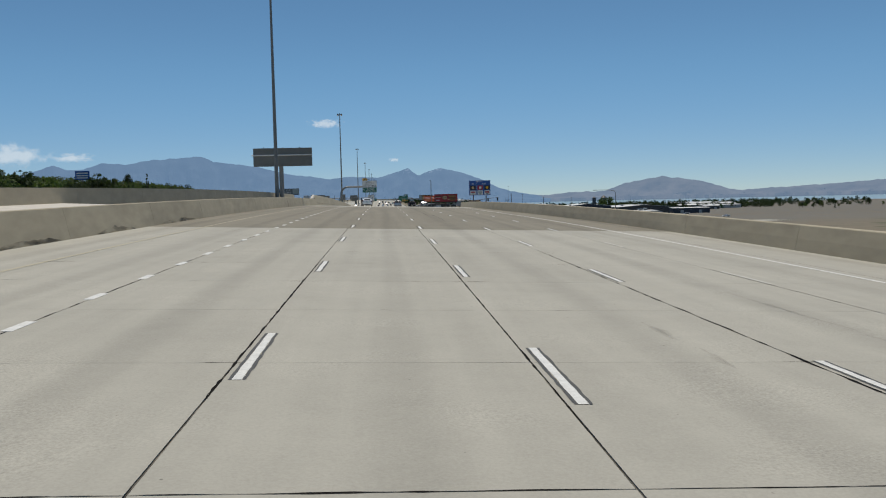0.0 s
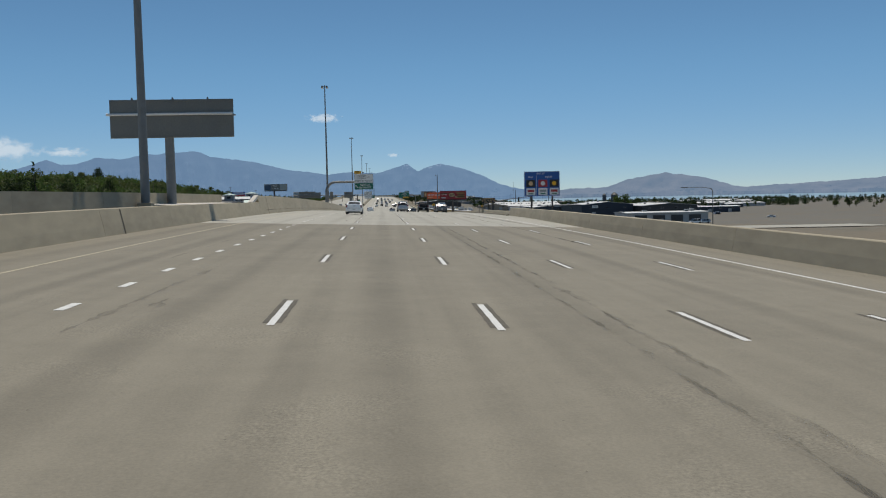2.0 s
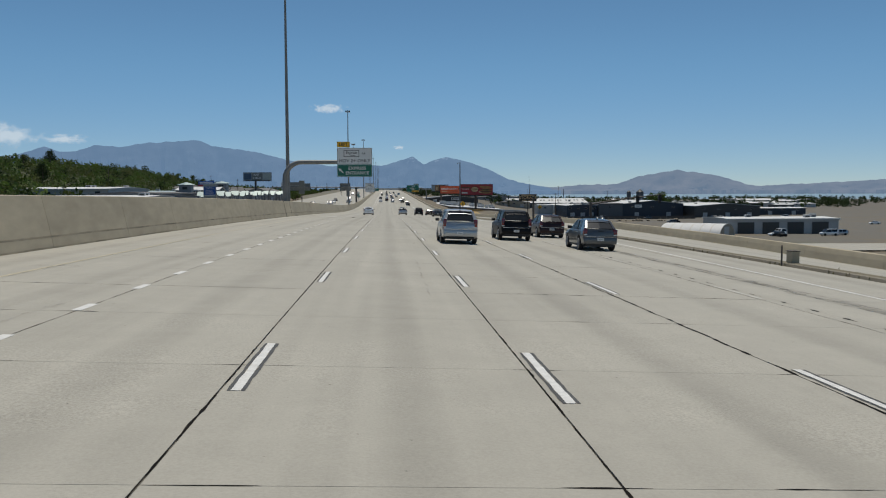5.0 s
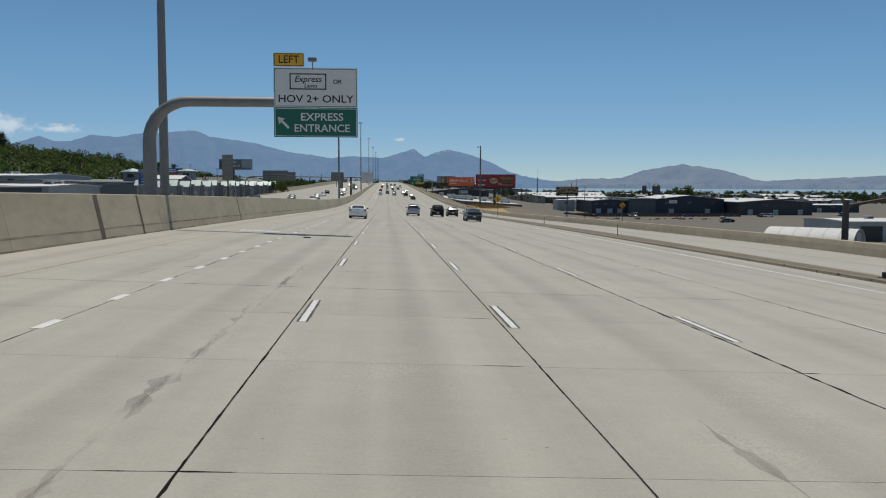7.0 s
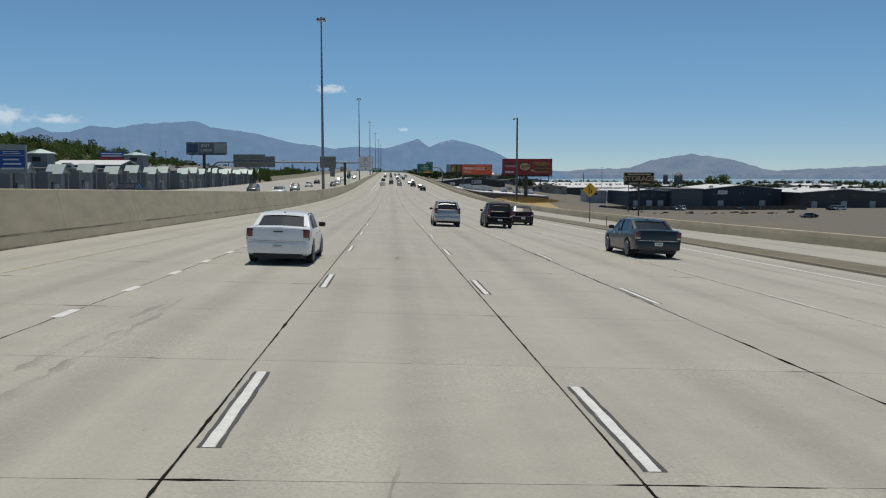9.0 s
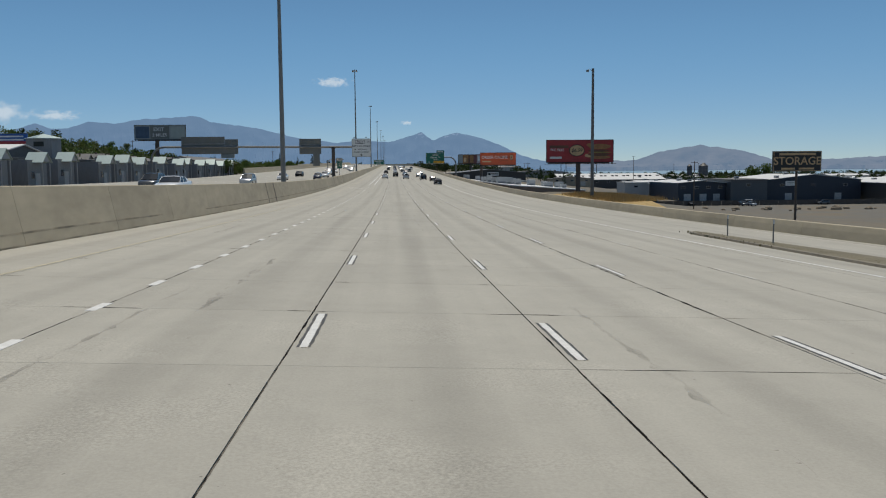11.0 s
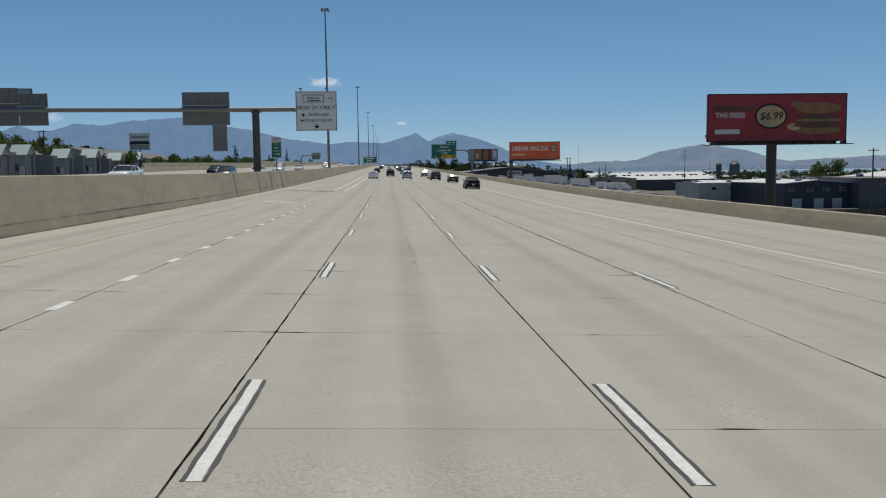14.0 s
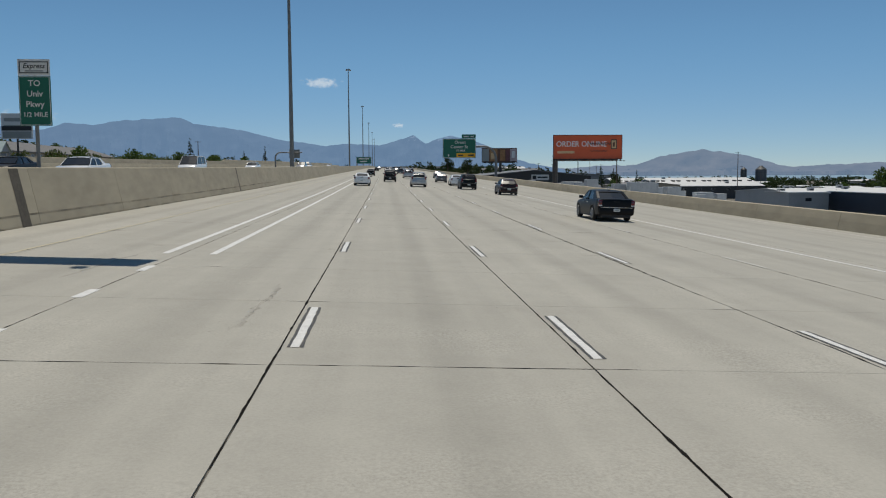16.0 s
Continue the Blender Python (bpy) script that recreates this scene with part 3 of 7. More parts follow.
S_WHITE = sheet("sign_white", (0.72, 0.72, 0.70))
S_GREEN = sheet("sign_green", (0.008, 0.13, 0.085))
S_BLUE = sheet("sign_blue", (0.02, 0.09, 0.33))
S_YELLOW = sheet("sign_yellow", (0.80, 0.43, 0.02))
S_BLACK = sheet("sign_black", (0.02, 0.02, 0.02))
S_RED = mat("board_red", (0.38, 0.035, 0.04), 0.45, vary=0.35, scale=0.35, fine=3)
S_ORANGE = sheet("board_orange", (0.62, 0.10, 0.03))
S_BACK = mat("aluminium_sign_back", (0.19, 0.19, 0.175), 0.55, 0.35, vary=0.16, scale=0.5, fine=9)
S_BROWN = sheet("board_brown", (0.14, 0.06, 0.03), vary=0.5)
S_CREAM = sheet("board_cream", (0.62, 0.42, 0.22), vary=0.35)
S_TOAST = sheet("board_toast", (0.36, 0.17, 0.06), vary=0.5)
S_LETT = sheet("board_leaf", (0.25, 0.20, 0.05), vary=0.5)
S_SLATE = sheet("board_slate_blue", (0.06, 0.10, 0.16), vary=0.4)
S_PALE = sheet("board_pale_green", (0.36, 0.40, 0.37), vary=0.2)
S_DUSK = sheet("board_dusk_red", (0.16, 0.05, 0.05), vary=0.4)
S_PINK = sheet("board_pale_pink", (0.46, 0.36, 0.36), vary=0.3)
S_GREY = sheet("board_grey", (0.30, 0.32, 0.31))
LAMPGLASS = mat("lamp_lens", (0.6, 0.6, 0.58), 0.2, vary=0.03)


def frame_bars(parent, x0, x1, z0, z1, y, w, material, name="border"):
    bm = bmesh.new()
    for a in ((x0, x1, z0, z0 + w), (x0, x1, z1 - w, z1), (x0, x0 + w, z0 + w, z1 - w), (x1 - w, x1, z0 + w, z1 - w)):
        boxb(bm, a[0], a[1], y - 0.006, y, a[2], a[3])
    part(name, bm, material, parent)


def bars(parent, rows, y, material, name="text_bar"):
    """Unreadable writing: plain bars (x0, x1, z0, z1)."""
    for x0, x1, z0, z1 in rows:
        part(name, box(x0, x1, y - 0.006, y, z0, z1), material, parent)


# ---- high-mast lamps along the median ----
def high_mast(y, x=-14.1, h=34.6):
    zb = zr(y) + OPP - 0.1
    th = empty("light_pole", "tall galvanised high-mast light pole on the median", "light pole", "high-mast poles", m=pose(x, y, zb))
    part("base_plate", box(-0.45, 0.45, -0.45, 0.45, 0, 0.5, 0.03), WALLC, th)
    part("shaft", tube([(0, 0, 0.4), (0, 0, h * 0.5), (0, 0, h)], [0.30, 0.22, 0.13], 14), STEEL, th, smooth=True)
    bm = bmesh.new()
    for k in range(12):
        a, b = 2 * math.pi * k / 12, 2 * math.pi * (k + 1) / 12
        tube([(0.62 * math.cos(a), 0.62 * math.sin(a), h - 0.2), (0.62 * math.cos(b), 0.62 * math.sin(b), h - 0.2)], 0.05, 6, bm)
    for k in range(3):
        a = 2 * math.pi * k / 3
        tube([(0, 0, h - 0.15), (0.62 * math.cos(a), 0.62 * math.sin(a), h - 0.2)], 0.04, 6, bm)
    part("lowering_ring", bm, DARKSTEEL, th)
    for k in range(4):
        a = math.pi / 4 + math.pi / 2 * k
        cx, cy = 0.85 * math.cos(a), 0.85 * math.sin(a)
        lum = part("luminaire", tube([(cx, cy, h - 0.55), (cx, cy, h - 0.35), (cx, cy, h - 0.12), (cx, cy, h + 0.02)], [0.30, 0.27, 0.16, 0.10], 12), DARKSTEEL, th)
        part("lens", tube([(cx, cy, h - 0.60), (cx, cy, h - 0.55)], [0.2, 0.27], 12), LAMPGLASS, lum)
    part("cap", tube([(0, 0, h), (0, 0, h + 0.2)], [0.2, 0.12], 10), DARKSTEEL, th)
    return th


_mast = high_mast(478.0, -13.6)
for _x, _y in ((-15.6, 126.8), (-13.9, 292), (-13.0, 663), (-12.9, 848), (-12.8, 1034), (-12.8, 1220), (-12.8, 1406), (-12.8, 1592)):
    copy_thing(_mast, pose(_x, _y, zr(_y) + OPP - 0.1 - (3.0 if _y == 292 else 0)))


# ---- message board seen from behind ----
def message_board():
    y = 134.4
    zb = zr(y) + OPP - 0.1
    th = empty("message_board", "back of a large grey two-deck message board on a post", "sign", m=pose(-15.8, y, zb))
    z0, z1, zs = 8.33 - zb, 11.2 - zb, 10.05 - zb
    part("lower_panel", box(-4.25, 4.9, 0, 0.16, z0, zs - 0.03, 0.02), S_BACK, th)
    part("upper_panel", box(-4.25, 4.9, 0, 0.16, zs + 0.10, z1, 0.02), S_BACK, th)
    for z in (z0 + 0.12, z1 - 0.12):
        part("stiffener", box(-4.2, 4.85, -0.05, -0.004, z - 0.04, z + 0.04), S_BACK, th)
    part("conduit", tube([(-4.45, -0.16, zs + 0.035), (4.85, -0.16, zs + 0.035)], 0.10, 10), S_WHITE, th, smooth=True)
    part("walkway", box(-4.25, 4.9, 0.2, 1.1, zs - 0.02, zs + 0.06), STEEL, th)
    part("post", tube([(0, 0.35, 0), (0, 0.35, z1 - 0.4)], [0.36, 0.33], 16), STEEL, th, smooth=True)
    part("base_plate", box(-0.6, 0.6, -0.2, 0.9, 0, 0.3, 0.02), WALLC, th)
    for x in (-2.6, 0.4, 3.0):
        part("sensor", tube([(x, 0.1, z1), (x, 0.1, z1 + 0.16)], [0.09, 0.05], 8), STEEL, th)


message_board()


# ---- express entrance sign on a bent arm ----
def bent_arm(th, post_x, arm_z, x_end, r, rad, name="mast_arm", zbase=0.0, sgn=1):
    pts = [(post_x, 0, zbase), (post_x, 0, (arm_z - r) * 0.5), (post_x, 0, arm_z - r)]
    for k in range(1, 9):
        a = math.pi / 2 * k / 8
        pts.append((post_x + sgn * r * (1 - math.cos(a)), 0, arm_z - r + r * math.sin(a)))
    pts += [(post_x + sgn * (r + 0.5 * (abs(x_end - post_x) - r)), 0, arm_z), (x_end, 0, arm_z)]
    n = len(pts)
    return part(name, tube(pts, [rad * (1 - 0.3 * i / (n - 1)) for i in range(n)], 16), STEEL, th, smooth=True)


def express_sign():
    y = 288.7
    zb = zr(y) + OPP - 0.1
    th = empty("express_sign", "white and green express lane entrance sign on a bent steel arm", "road sign", m=pose(-13.95, y + 0.32, zb))
    ox, yy = 13.95, -0.32
    bent_arm(th, 0, 7.88 - zb, ox - 2.0, 2.3, 0.40)
    part("base_plate", box(-0.6, 0.6, -0.6, 0.6, 0, 0.25, 0.02), WALLC, th)
    for x in (ox - 5.9, ox - 4.2, ox - 2.5):
        part("hanger", box(x - 0.05, x + 0.05, yy + 0.06, -0.1, 5.9 - zb, 9.6 - zb), STEEL, th)
    x0, x1, zt, zs, zl = ox - 6.75, ox - 1.92, 9.84 - zb, 7.57 - zb, 5.85 - zb
    w = panel("white_panel", x0, x1, zs + 0.01, zt, yy, S_WHITE, th)
    g = panel("green_panel", x0, x1, zl, zs - 0.01, yy, S_GREEN, th)
    t = panel("left_tab", x0, x0 + 1.76, zt + 0.06, zt + 0.84, yy, S_YELLOW, th)
    frame_bars(g, x0 + 0.05, x1 - 0.05, zl + 0.05, zs - 0.06, yy, 0.035, S_WHITE)
    frame_bars(w, x0 + 0.05, x1 - 0.05, zs + 0.05, zt - 0.05, yy, 0.03, S_BLACK)
    frame_bars(t, x0 + 0.04, x0 + 1.72, zt + 0.10, zt + 0.80, yy, 0.03, S_BLACK)
    xc = (x0 + x1) / 2
    lettering("LEFT", 0.62, S_BLACK, t, x0 + 0.88, yy - 0.006, zt + 0.45, stretch=0.95)
    frame_bars(w, xc - 1.5, xc + 0.62, zt - 1.25, zt - 0.32, yy, 0.07, S_BLACK, "logo_frame")
    lettering("Express", 0.50, S_BLACK, w, xc - 0.45, yy - 0.006, zt - 0.66, slant=0.25)
    lettering("Lanes", 0.33, S_BLACK, w, xc - 0.3, yy - 0.006, zt - 1.03, slant=0.25)
    lettering("OR", 0.36, S_BLACK, w, xc + 1.25, yy - 0.006, zt - 0.80)
    lettering("HOV 2+ ONLY", 0.60, S_BLACK, w, xc, yy - 0.006, zs + 0.47, stretch=1.12)
    lettering("EXPRESS", 0.62, S_WHITE, g, xc + 0.35, yy - 0.006, zl + 1.15, stretch=1.08)
    lettering("ENTRANCE", 0.62, S_WHITE, g, xc + 0.35, yy - 0.006, zl + 0.50, stretch=1.02)
    bm = bmesh.new()
    ax, az = x0 + 0.55, zl + 0.82
    boxb(bm, -0.07, 0.07, yy - 0.007, yy - 0.001, -0.42, 0.2)
    vs = [bm.verts.new(p) for p in ((-0.24, yy - 0.007, 0.12), (0.24, yy - 0.007, 0.12), (0, yy - 0.007, 0.48))]
    bm.faces.new(vs)
    bmesh.ops.rotate(bm, verts=bm.verts, cent=(0, yy, 0), matrix=Matrix.Rotation(radians(-45), 3, "Y"))
    bmesh.ops.translate(bm, verts=bm.verts, vec=(ax, 0, az))
    part("arrow", bm, S_WHITE, g)
    lum = part("sign_lamp", box(x0 + 2.0, x0 + 2.5, yy - 0.4, yy + 0.1, zt + 0.35, zt + 0.55, 0.04), STEEL, th)
    part("lamp_arm", tube([(x0 + 2.25, yy, zt - 0.1), (x0 + 2.25, yy, zt + 0.4)], 0.03, 6), STEEL, th)


express_sign()


# ---- overhead gantry with the HOV board ----
def hov_gantry():
    y = 569.6
    zb = zr(y) + OPP - 0.1
    th = empty("sign_gantry", "long dark steel gantry carrying a white HOV sign and sign backs", "sign gantry", m=pose(-14.1, y + 0.35, zb))
    ox, yy = 14.1, -0.35
    az = 5.86 - zb
    part("post", tube([(0, 0, 0), (0, 0, az)], [0.40, 0.38], 16), DARKSTEEL, th, smooth=True)
    part("post_collar", tube([(0, 0, az - 0.32), (0, 0, az - 0.2)], [0.52, 0.52], 16), DARKSTEEL, th)
    part("base_plate", box(-0.6, 0.6, -0.6, 0.6, 0, 0.25, 0.02), WALLC, th)
    # long beam over the other carriageway, ending in a bent leg
    r, xe = 3.0, -40.7
    pts = [(ox - 5.8, 0, az), (0, 0, az), (xe * 0.5, 0, az + 0.15), (xe + r, 0, az + 0.2)]
    for k in range(1, 8):
        a = math.pi / 2 * k / 7
        pts.append((xe + r - r * math.sin(a), 0, az + 0.2 - r + r * math.cos(a)))
    pts.append((xe, 0, -1.0))
    part("beam", tube(pts, 0.24, 14), STEEL, th, smooth=True)
    x0, x1, zl, zt = ox - 9.86, ox - 5.55, 3.58 - zb, 7.70 - zb
    w = panel("hov_panel", x0, x1, zl, zt, yy, S_WHITE, th)
    frame_bars(w, x0 + 0.05, x1 - 0.05, zl + 0.05, zt - 0.05, yy, 0.05, S_BLACK)
    xc = (x0 + x1) / 2
    frame_bars(w, xc - 1.4, xc + 0.8, zt - 1.15, zt - 0.35, yy, 0.07, S_BLACK, "logo_frame")
    lettering("Express", 0.42, S_BLACK, w, xc - 0.3, yy - 0.006, zt - 0.65, slant=0.25)
    bars(w, [(xc - 0.9, xc + 0.4, zt - 1.02, zt - 0.92)], yy, S_BLACK)
    lettering("OR", 0.38, S_BLACK, w, xc + 1.5, yy - 0.006, zt - 0.75)
    lettering("HOV 2+ ONLY", 0.56, S_BLACK, w, xc, yy - 0.006, zt - 1.72, stretch=1.12)
    lettering("BUSES AND", 0.40, S_BLACK, w, xc + 0.25, yy - 0.006, zt - 2.45)
    lettering("MOTORCYCLES OK", 0.36, S_BLACK, w, xc, yy - 0.006, zt - 3.05, stretch=1.05)
    part("symbol", tube([(xc - 1.4, yy - 0.006, zt - 2.45), (xc - 1.4, yy, zt - 2.45)], 0.16, 10), S_BLACK, w)
    bm = bmesh.new()
    boxb(bm, xc - 0.07, xc + 0.07, yy - 0.007, yy - 0.001, zl + 0.45, zl + 0.75)
    bm.faces.new([bm.verts.new(p) for p in ((xc - 0.3, yy - 0.007, zl + 0.52), (xc, yy - 0.007, zl + 0.18), (xc + 0.3, yy - 0.007, zl + 0.52))])
    part("arrow", bm, S_BLACK, w)
    # backs of the boards that face the other way
    for bx0, bx1, z0, z1 in ((-7.65, -2.74, 4.32 - zb, 7.76 - zb), (-24.3, -21.4, 4.45 - zb, 7.75 - zb), (-34.0, -24.35, 4.45 - zb, 8.35 - zb)):
        b = panel("sign_back", bx0, bx1, z0, z1, 0.3, S_BACK, th)
        for k in range(5):
            x = bx0 + (bx1 - bx0) * (k + 0.5) / 5
            part("stringer", box(x - 0.03, x + 0.03, 0.22, 0.3, z0 + 0.08, z1 - 0.08), STEEL, b)
        part("tie", box(bx0 - 0.15, bx1 + 0.15, 0.12, 0.2, (z0 + z1) / 2 + 0.3, (z0 + z1) / 2 + 0.36), LAMPGLASS, b)
    part("drop_panel", box(-4.6, -3.1, 0.28, 0.36, 1.58 - zb, 4.3 - zb), S_BACK, th)
    for x in (ox - 9.3, ox - 6.6):
        part("sign_lamp", box(x - 0.16, x + 0.16, yy - 0.5, yy - 0.1, zt + 0.2, zt + 0.32, 0.02), STEEL, th)
        part("hanger", box(x - 0.05, x + 0.05, yy + 0.06, -0.1, zl + 0.1, zt + 0.25), STEEL, th)


hov_gantry()


# ---- smaller guide signs ----
def univ_sign():
    y = 580.2
    zb = zr(y) + OPP - 0.1
    th = empty("guide_sign", "tall narrow green and white express lane guide sign", "road sign", m=pose(-13.4, y, zb))
    x0, x1, zl, zs, zt = -0.56, 0.58, 1.0 - zb, 2.82 - zb, 3.42 - zb
    g = panel("green_panel", x0, x1, zl, zs - 0.01, 0, S_GREEN, th)
    w = panel("white_panel", x0, x1, zs + 0.005, zt, 0, S_WHITE, th)
    frame_bars(g, x0 + 0.02, x1 - 0.02, zl + 0.02, zs - 0.03, 0, 0.018, S_WHITE)
    frame_bars(w, x0 + 0.05, x1 - 0.05, zs + 0.09, zt - 0.08, 0, 0.035, S_BLACK, "logo_frame")
    lettering("Express", 0.25, S_BLACK, w, 0.01, -0.006, zs + 0.35, slant=0.25)
    bars(w, [(-0.3, 0.35, zs + 0.15, zs + 0.20)], 0, S_GREY)
    for k, s in enumerate(("TO", "Univ", "Pkwy", "1/2 MILE")):
        lettering(s, 0.31 if k < 3 else 0.25, S_WHITE, g, 0.01, -0.006, zs - 0.28 - 0.38 * k)
    part("post", tube([(0, 0.1, 0), (0, 0.1, zt - 0.1)], 0.07, 10), STEEL, th)
    part("base_plate", box(-0.25, 0.25, -0.15, 0.35, 0, 0.08), STEEL, th)


univ_sign()


def narrow_back():
    y = 314.4
    zb = zr(y) + OPP - 0.1
    th = empty("road_sign", "tall narrow sign on the median seen from behind", "road sign", m=pose(-14.2, y, zb))
    p = part("sign_panel", box(-0.47, 0.47, 0.0, 0.03, 2.5, 4.75, 0.01), S_BACK, th)
    for z in (2.85, 3.62, 4.4):
        part("stiffener", box(-0.44, 0.44, -0.05, -0.003, z - 0.03, z + 0.03), STEEL, p)
    part("post", box(-0.06, 0.06, 0.034, 0.14, 0.0, 4.4), DARKSTEEL, th)
    part("base_plate", box(-0.25, 0.25, -0.15, 0.35, 0, 0.08), STEEL, th)


narrow_back()


def orem_sign():
    y = 765.4
    zb = rz(rwall(y) + 1.5, y) - 0.4
    th = empty("exit_sign", "green exit sign with yellow strip on a curved steel arm", "road sign", m=pose(28.2, y + 0.3, zb))
    ox, yy = -28.2, -0.3
    bent_arm(th, 0, 6.2 - zb, ox + 15.0, 3.2, 0.36, sgn=-1)
    x0, x1, zl, zt = ox + 14.4, ox + 22.9, 3.3 - zb, 8.2 - zb
    g = panel("green_panel", x0, x1, zl, zt, yy, S_GREEN, th)
    frame_bars(g, x0 + 0.08, x1 - 0.08, zl + 0.08, zt - 0.08, yy, 0.06, S_WHITE)
    t = panel("exit_tab", x1 - 3.6, x1, zt + 0.05, zt + 1.1, yy, S_GREEN, th)
    bars(t, [(x1 - 3.1, x1 - 1.7, zt + 0.42, zt + 0.68), (x1 - 1.3, x1 - 0.5, zt + 0.42, zt + 0.68)], yy, S_WHITE)
    yl = panel("yellow_panel", x0 + 3.5, x1 - 0.12, zl + 0.14, zl + 1.2, yy - 0.03, S_YELLOW, th, 0.03)
    bars(yl, [(x0 + 3.9, x0 + 5.2, zl + 0.5, zl + 0.85), (x0 + 6.5, x1 - 0.5, zl + 0.5, zl + 0.85)], yy - 0.03, S_BLACK)
    xc = (x0 + x1) / 2
    lettering("Orem", 1.05, S_WHITE, g, xc + 0.2, yy - 0.006, zt - 0.95, stretch=1.1)
    lettering("Center St", 1.05, S_WHITE, g, xc, yy - 0.006, zt - 2.1, stretch=1.1)
    lettering("1/2 MILE", 0.7, S_WHITE, g, xc + 0.3, yy - 0.006, zt - 3.05)
    part("arrow", box(x0 + 1.3, x0 + 1.6, yy - 0.007, yy - 0.001, zl + 0.35, zl + 0.95), S_WHITE, g)
    part("base_plate", box(-0.6, 0.6, -0.6, 0.6, -0.2, 0.2, 0.02), WALLC, th)
    for x in (x0 + 1.2, xc, x1 - 1.2):
        part("hanger", box(x - 0.06, x + 0.06, yy + 0.06, -0.05, zl + 0.1, zt), STEEL, th)


orem_sign()


def far_signs():
    """Overhead guide sign over the fast lane, sign backs over the other carriageway."""
    y = 944.0
    zb = zr(y) + OPP - 0.1
    th = empty("guide_sign", "green overhead guide sign on a steel arm from the median", "road sign", m=pose(-13.4, y, zb))
    bent_arm(th, 0, 6.0 - zb, 6.4, 1.2, 0.26)
    g = panel("green_panel", -0.3, 6.7, 4.2 - zb, 7.3 - zb, -0.35, S_GREEN, th)
    frame_bars(g, -0.2, 6.6, 4.3 - zb, 7.2 - zb, -0.35, 0.07, S_WHITE)
    bars(g, [(0.8, 5.6, 6.2 - zb, 6.7 - zb), (1.4, 4.6, 5.0 - zb, 5.5 - zb)], -0.35, S_WHITE)
    part("base_plate", box(-0.4, 0.4, -0.4, 0.4, 0, 0.2, 0.02), WALLC, th)
    y = 810.0
    zb = zr(y) + OPP + 0.3
    th = empty("cantilever_sign", "back of a dark sign on a curved steel arm", "road sign", m=pose(-33.9, y, zb))
    bent_arm(th, 0, 6.0 - zb, 8.2, 1.6, 0.26)
    b = panel("sign_panel", 4.2, 7.4, 4.3 - zb, 6.9 - zb, 0.3, S_BACK, th)
    for k in range(3):
        part("stringer", box(4.7 + k * 1.1, 4.76 + k * 1.1, 0.22, 0.3, 4.4 - zb, 6.8 - zb), STEEL, b)
    part("base_plate", box(-0.4, 0.4, -0.4, 0.4, 0, 0.2, 0.02), WALLC, th)


far_signs()


def overpass():
    """A road bridge crossing far ahead."""
    y, zd = 1690.0, 8.6
    th = empty("overpass", "pale concrete road bridge crossing far ahead", "bridge", kind="structure", m=pose(5, y, zd))
    part("deck", box(-75, 75, -7, 7, -1.6, 0.0, 0.1), CAPC, th)
    part("parapet", box(-75, 75, -7.2, -6.9, 0.003, 0.95), WALLC, th)
    part("parapet", box(-75, 75, 6.9, 7.2, 0.003, 0.95), WALLC, th)
    for px in (-52, -18.4, 21.5, 60):
        part("pier", box(px - 0.8, px + 0.8, -5, 5, -16.0 if px > 40 else zr(y) - zd - 1.0, -1.6, 0.1), WALLC, th)


overpass()


def traffic_signal():
    """Mast-arm signal rising beside the ramp, two heads hanging from its arm."""
    th = empty("traffic_signal", "dark mast-arm traffic signal with two hanging heads", "traffic signal", m=pose(29.7, 292.0, -6.4))
    part("post", tube([(0, 0, -0.5), (0, 0, 8.6)], [0.26, 0.20], 12), DARKSTEEL, th, smooth=True)
    part("mast_arm", tube([(0, 0, 8.2), (4.0, 0, 8.9), (10.6, 0, 9.6)], [0.11, 0.09, 0.06], 10), DARKSTEEL, th, smooth=True)
    for x, z in ((6.9, 8.4), (10.2, 8.5)):
        h = part("signal_head", box(x - 0.22, x + 0.22, -0.25, 0.1, z - 0.1, z + 1.0, 0.03), S_BLACK, th)
        for k in range(3):
            part("visor", tube([(x, -0.25, z + 0.1 + 0.33 * k), (x, -0.42, z + 0.1 + 0.33 * k)], 0.13, 10, cap=False), S_BLACK, h)
        part("hanger", box(x - 0.03, x + 0.03, -0.05, 0.02, z + 1.0, z + 1.1), DARKSTEEL, h)


def gore_marker(x, y):
    th = empty("crash_cushion", "weathered tan crash cushion box on the gore", "crash cushion", m=pose(x, y, rz(x, y) + 0.1))
    part("body", box(-0.16, 0.16, 0, 0.5, 0, 0.50, 0.04), WALLC, th)
    part("cap", box(-0.18, 0.18, -0.02, 0.52, 0.502, 0.53, 0.01), GRIMEP, th)
    part("marker_post", box(-0.55, -0.50, 0.1, 0.15, -0.1, 0.75), DARKSTEEL, th)


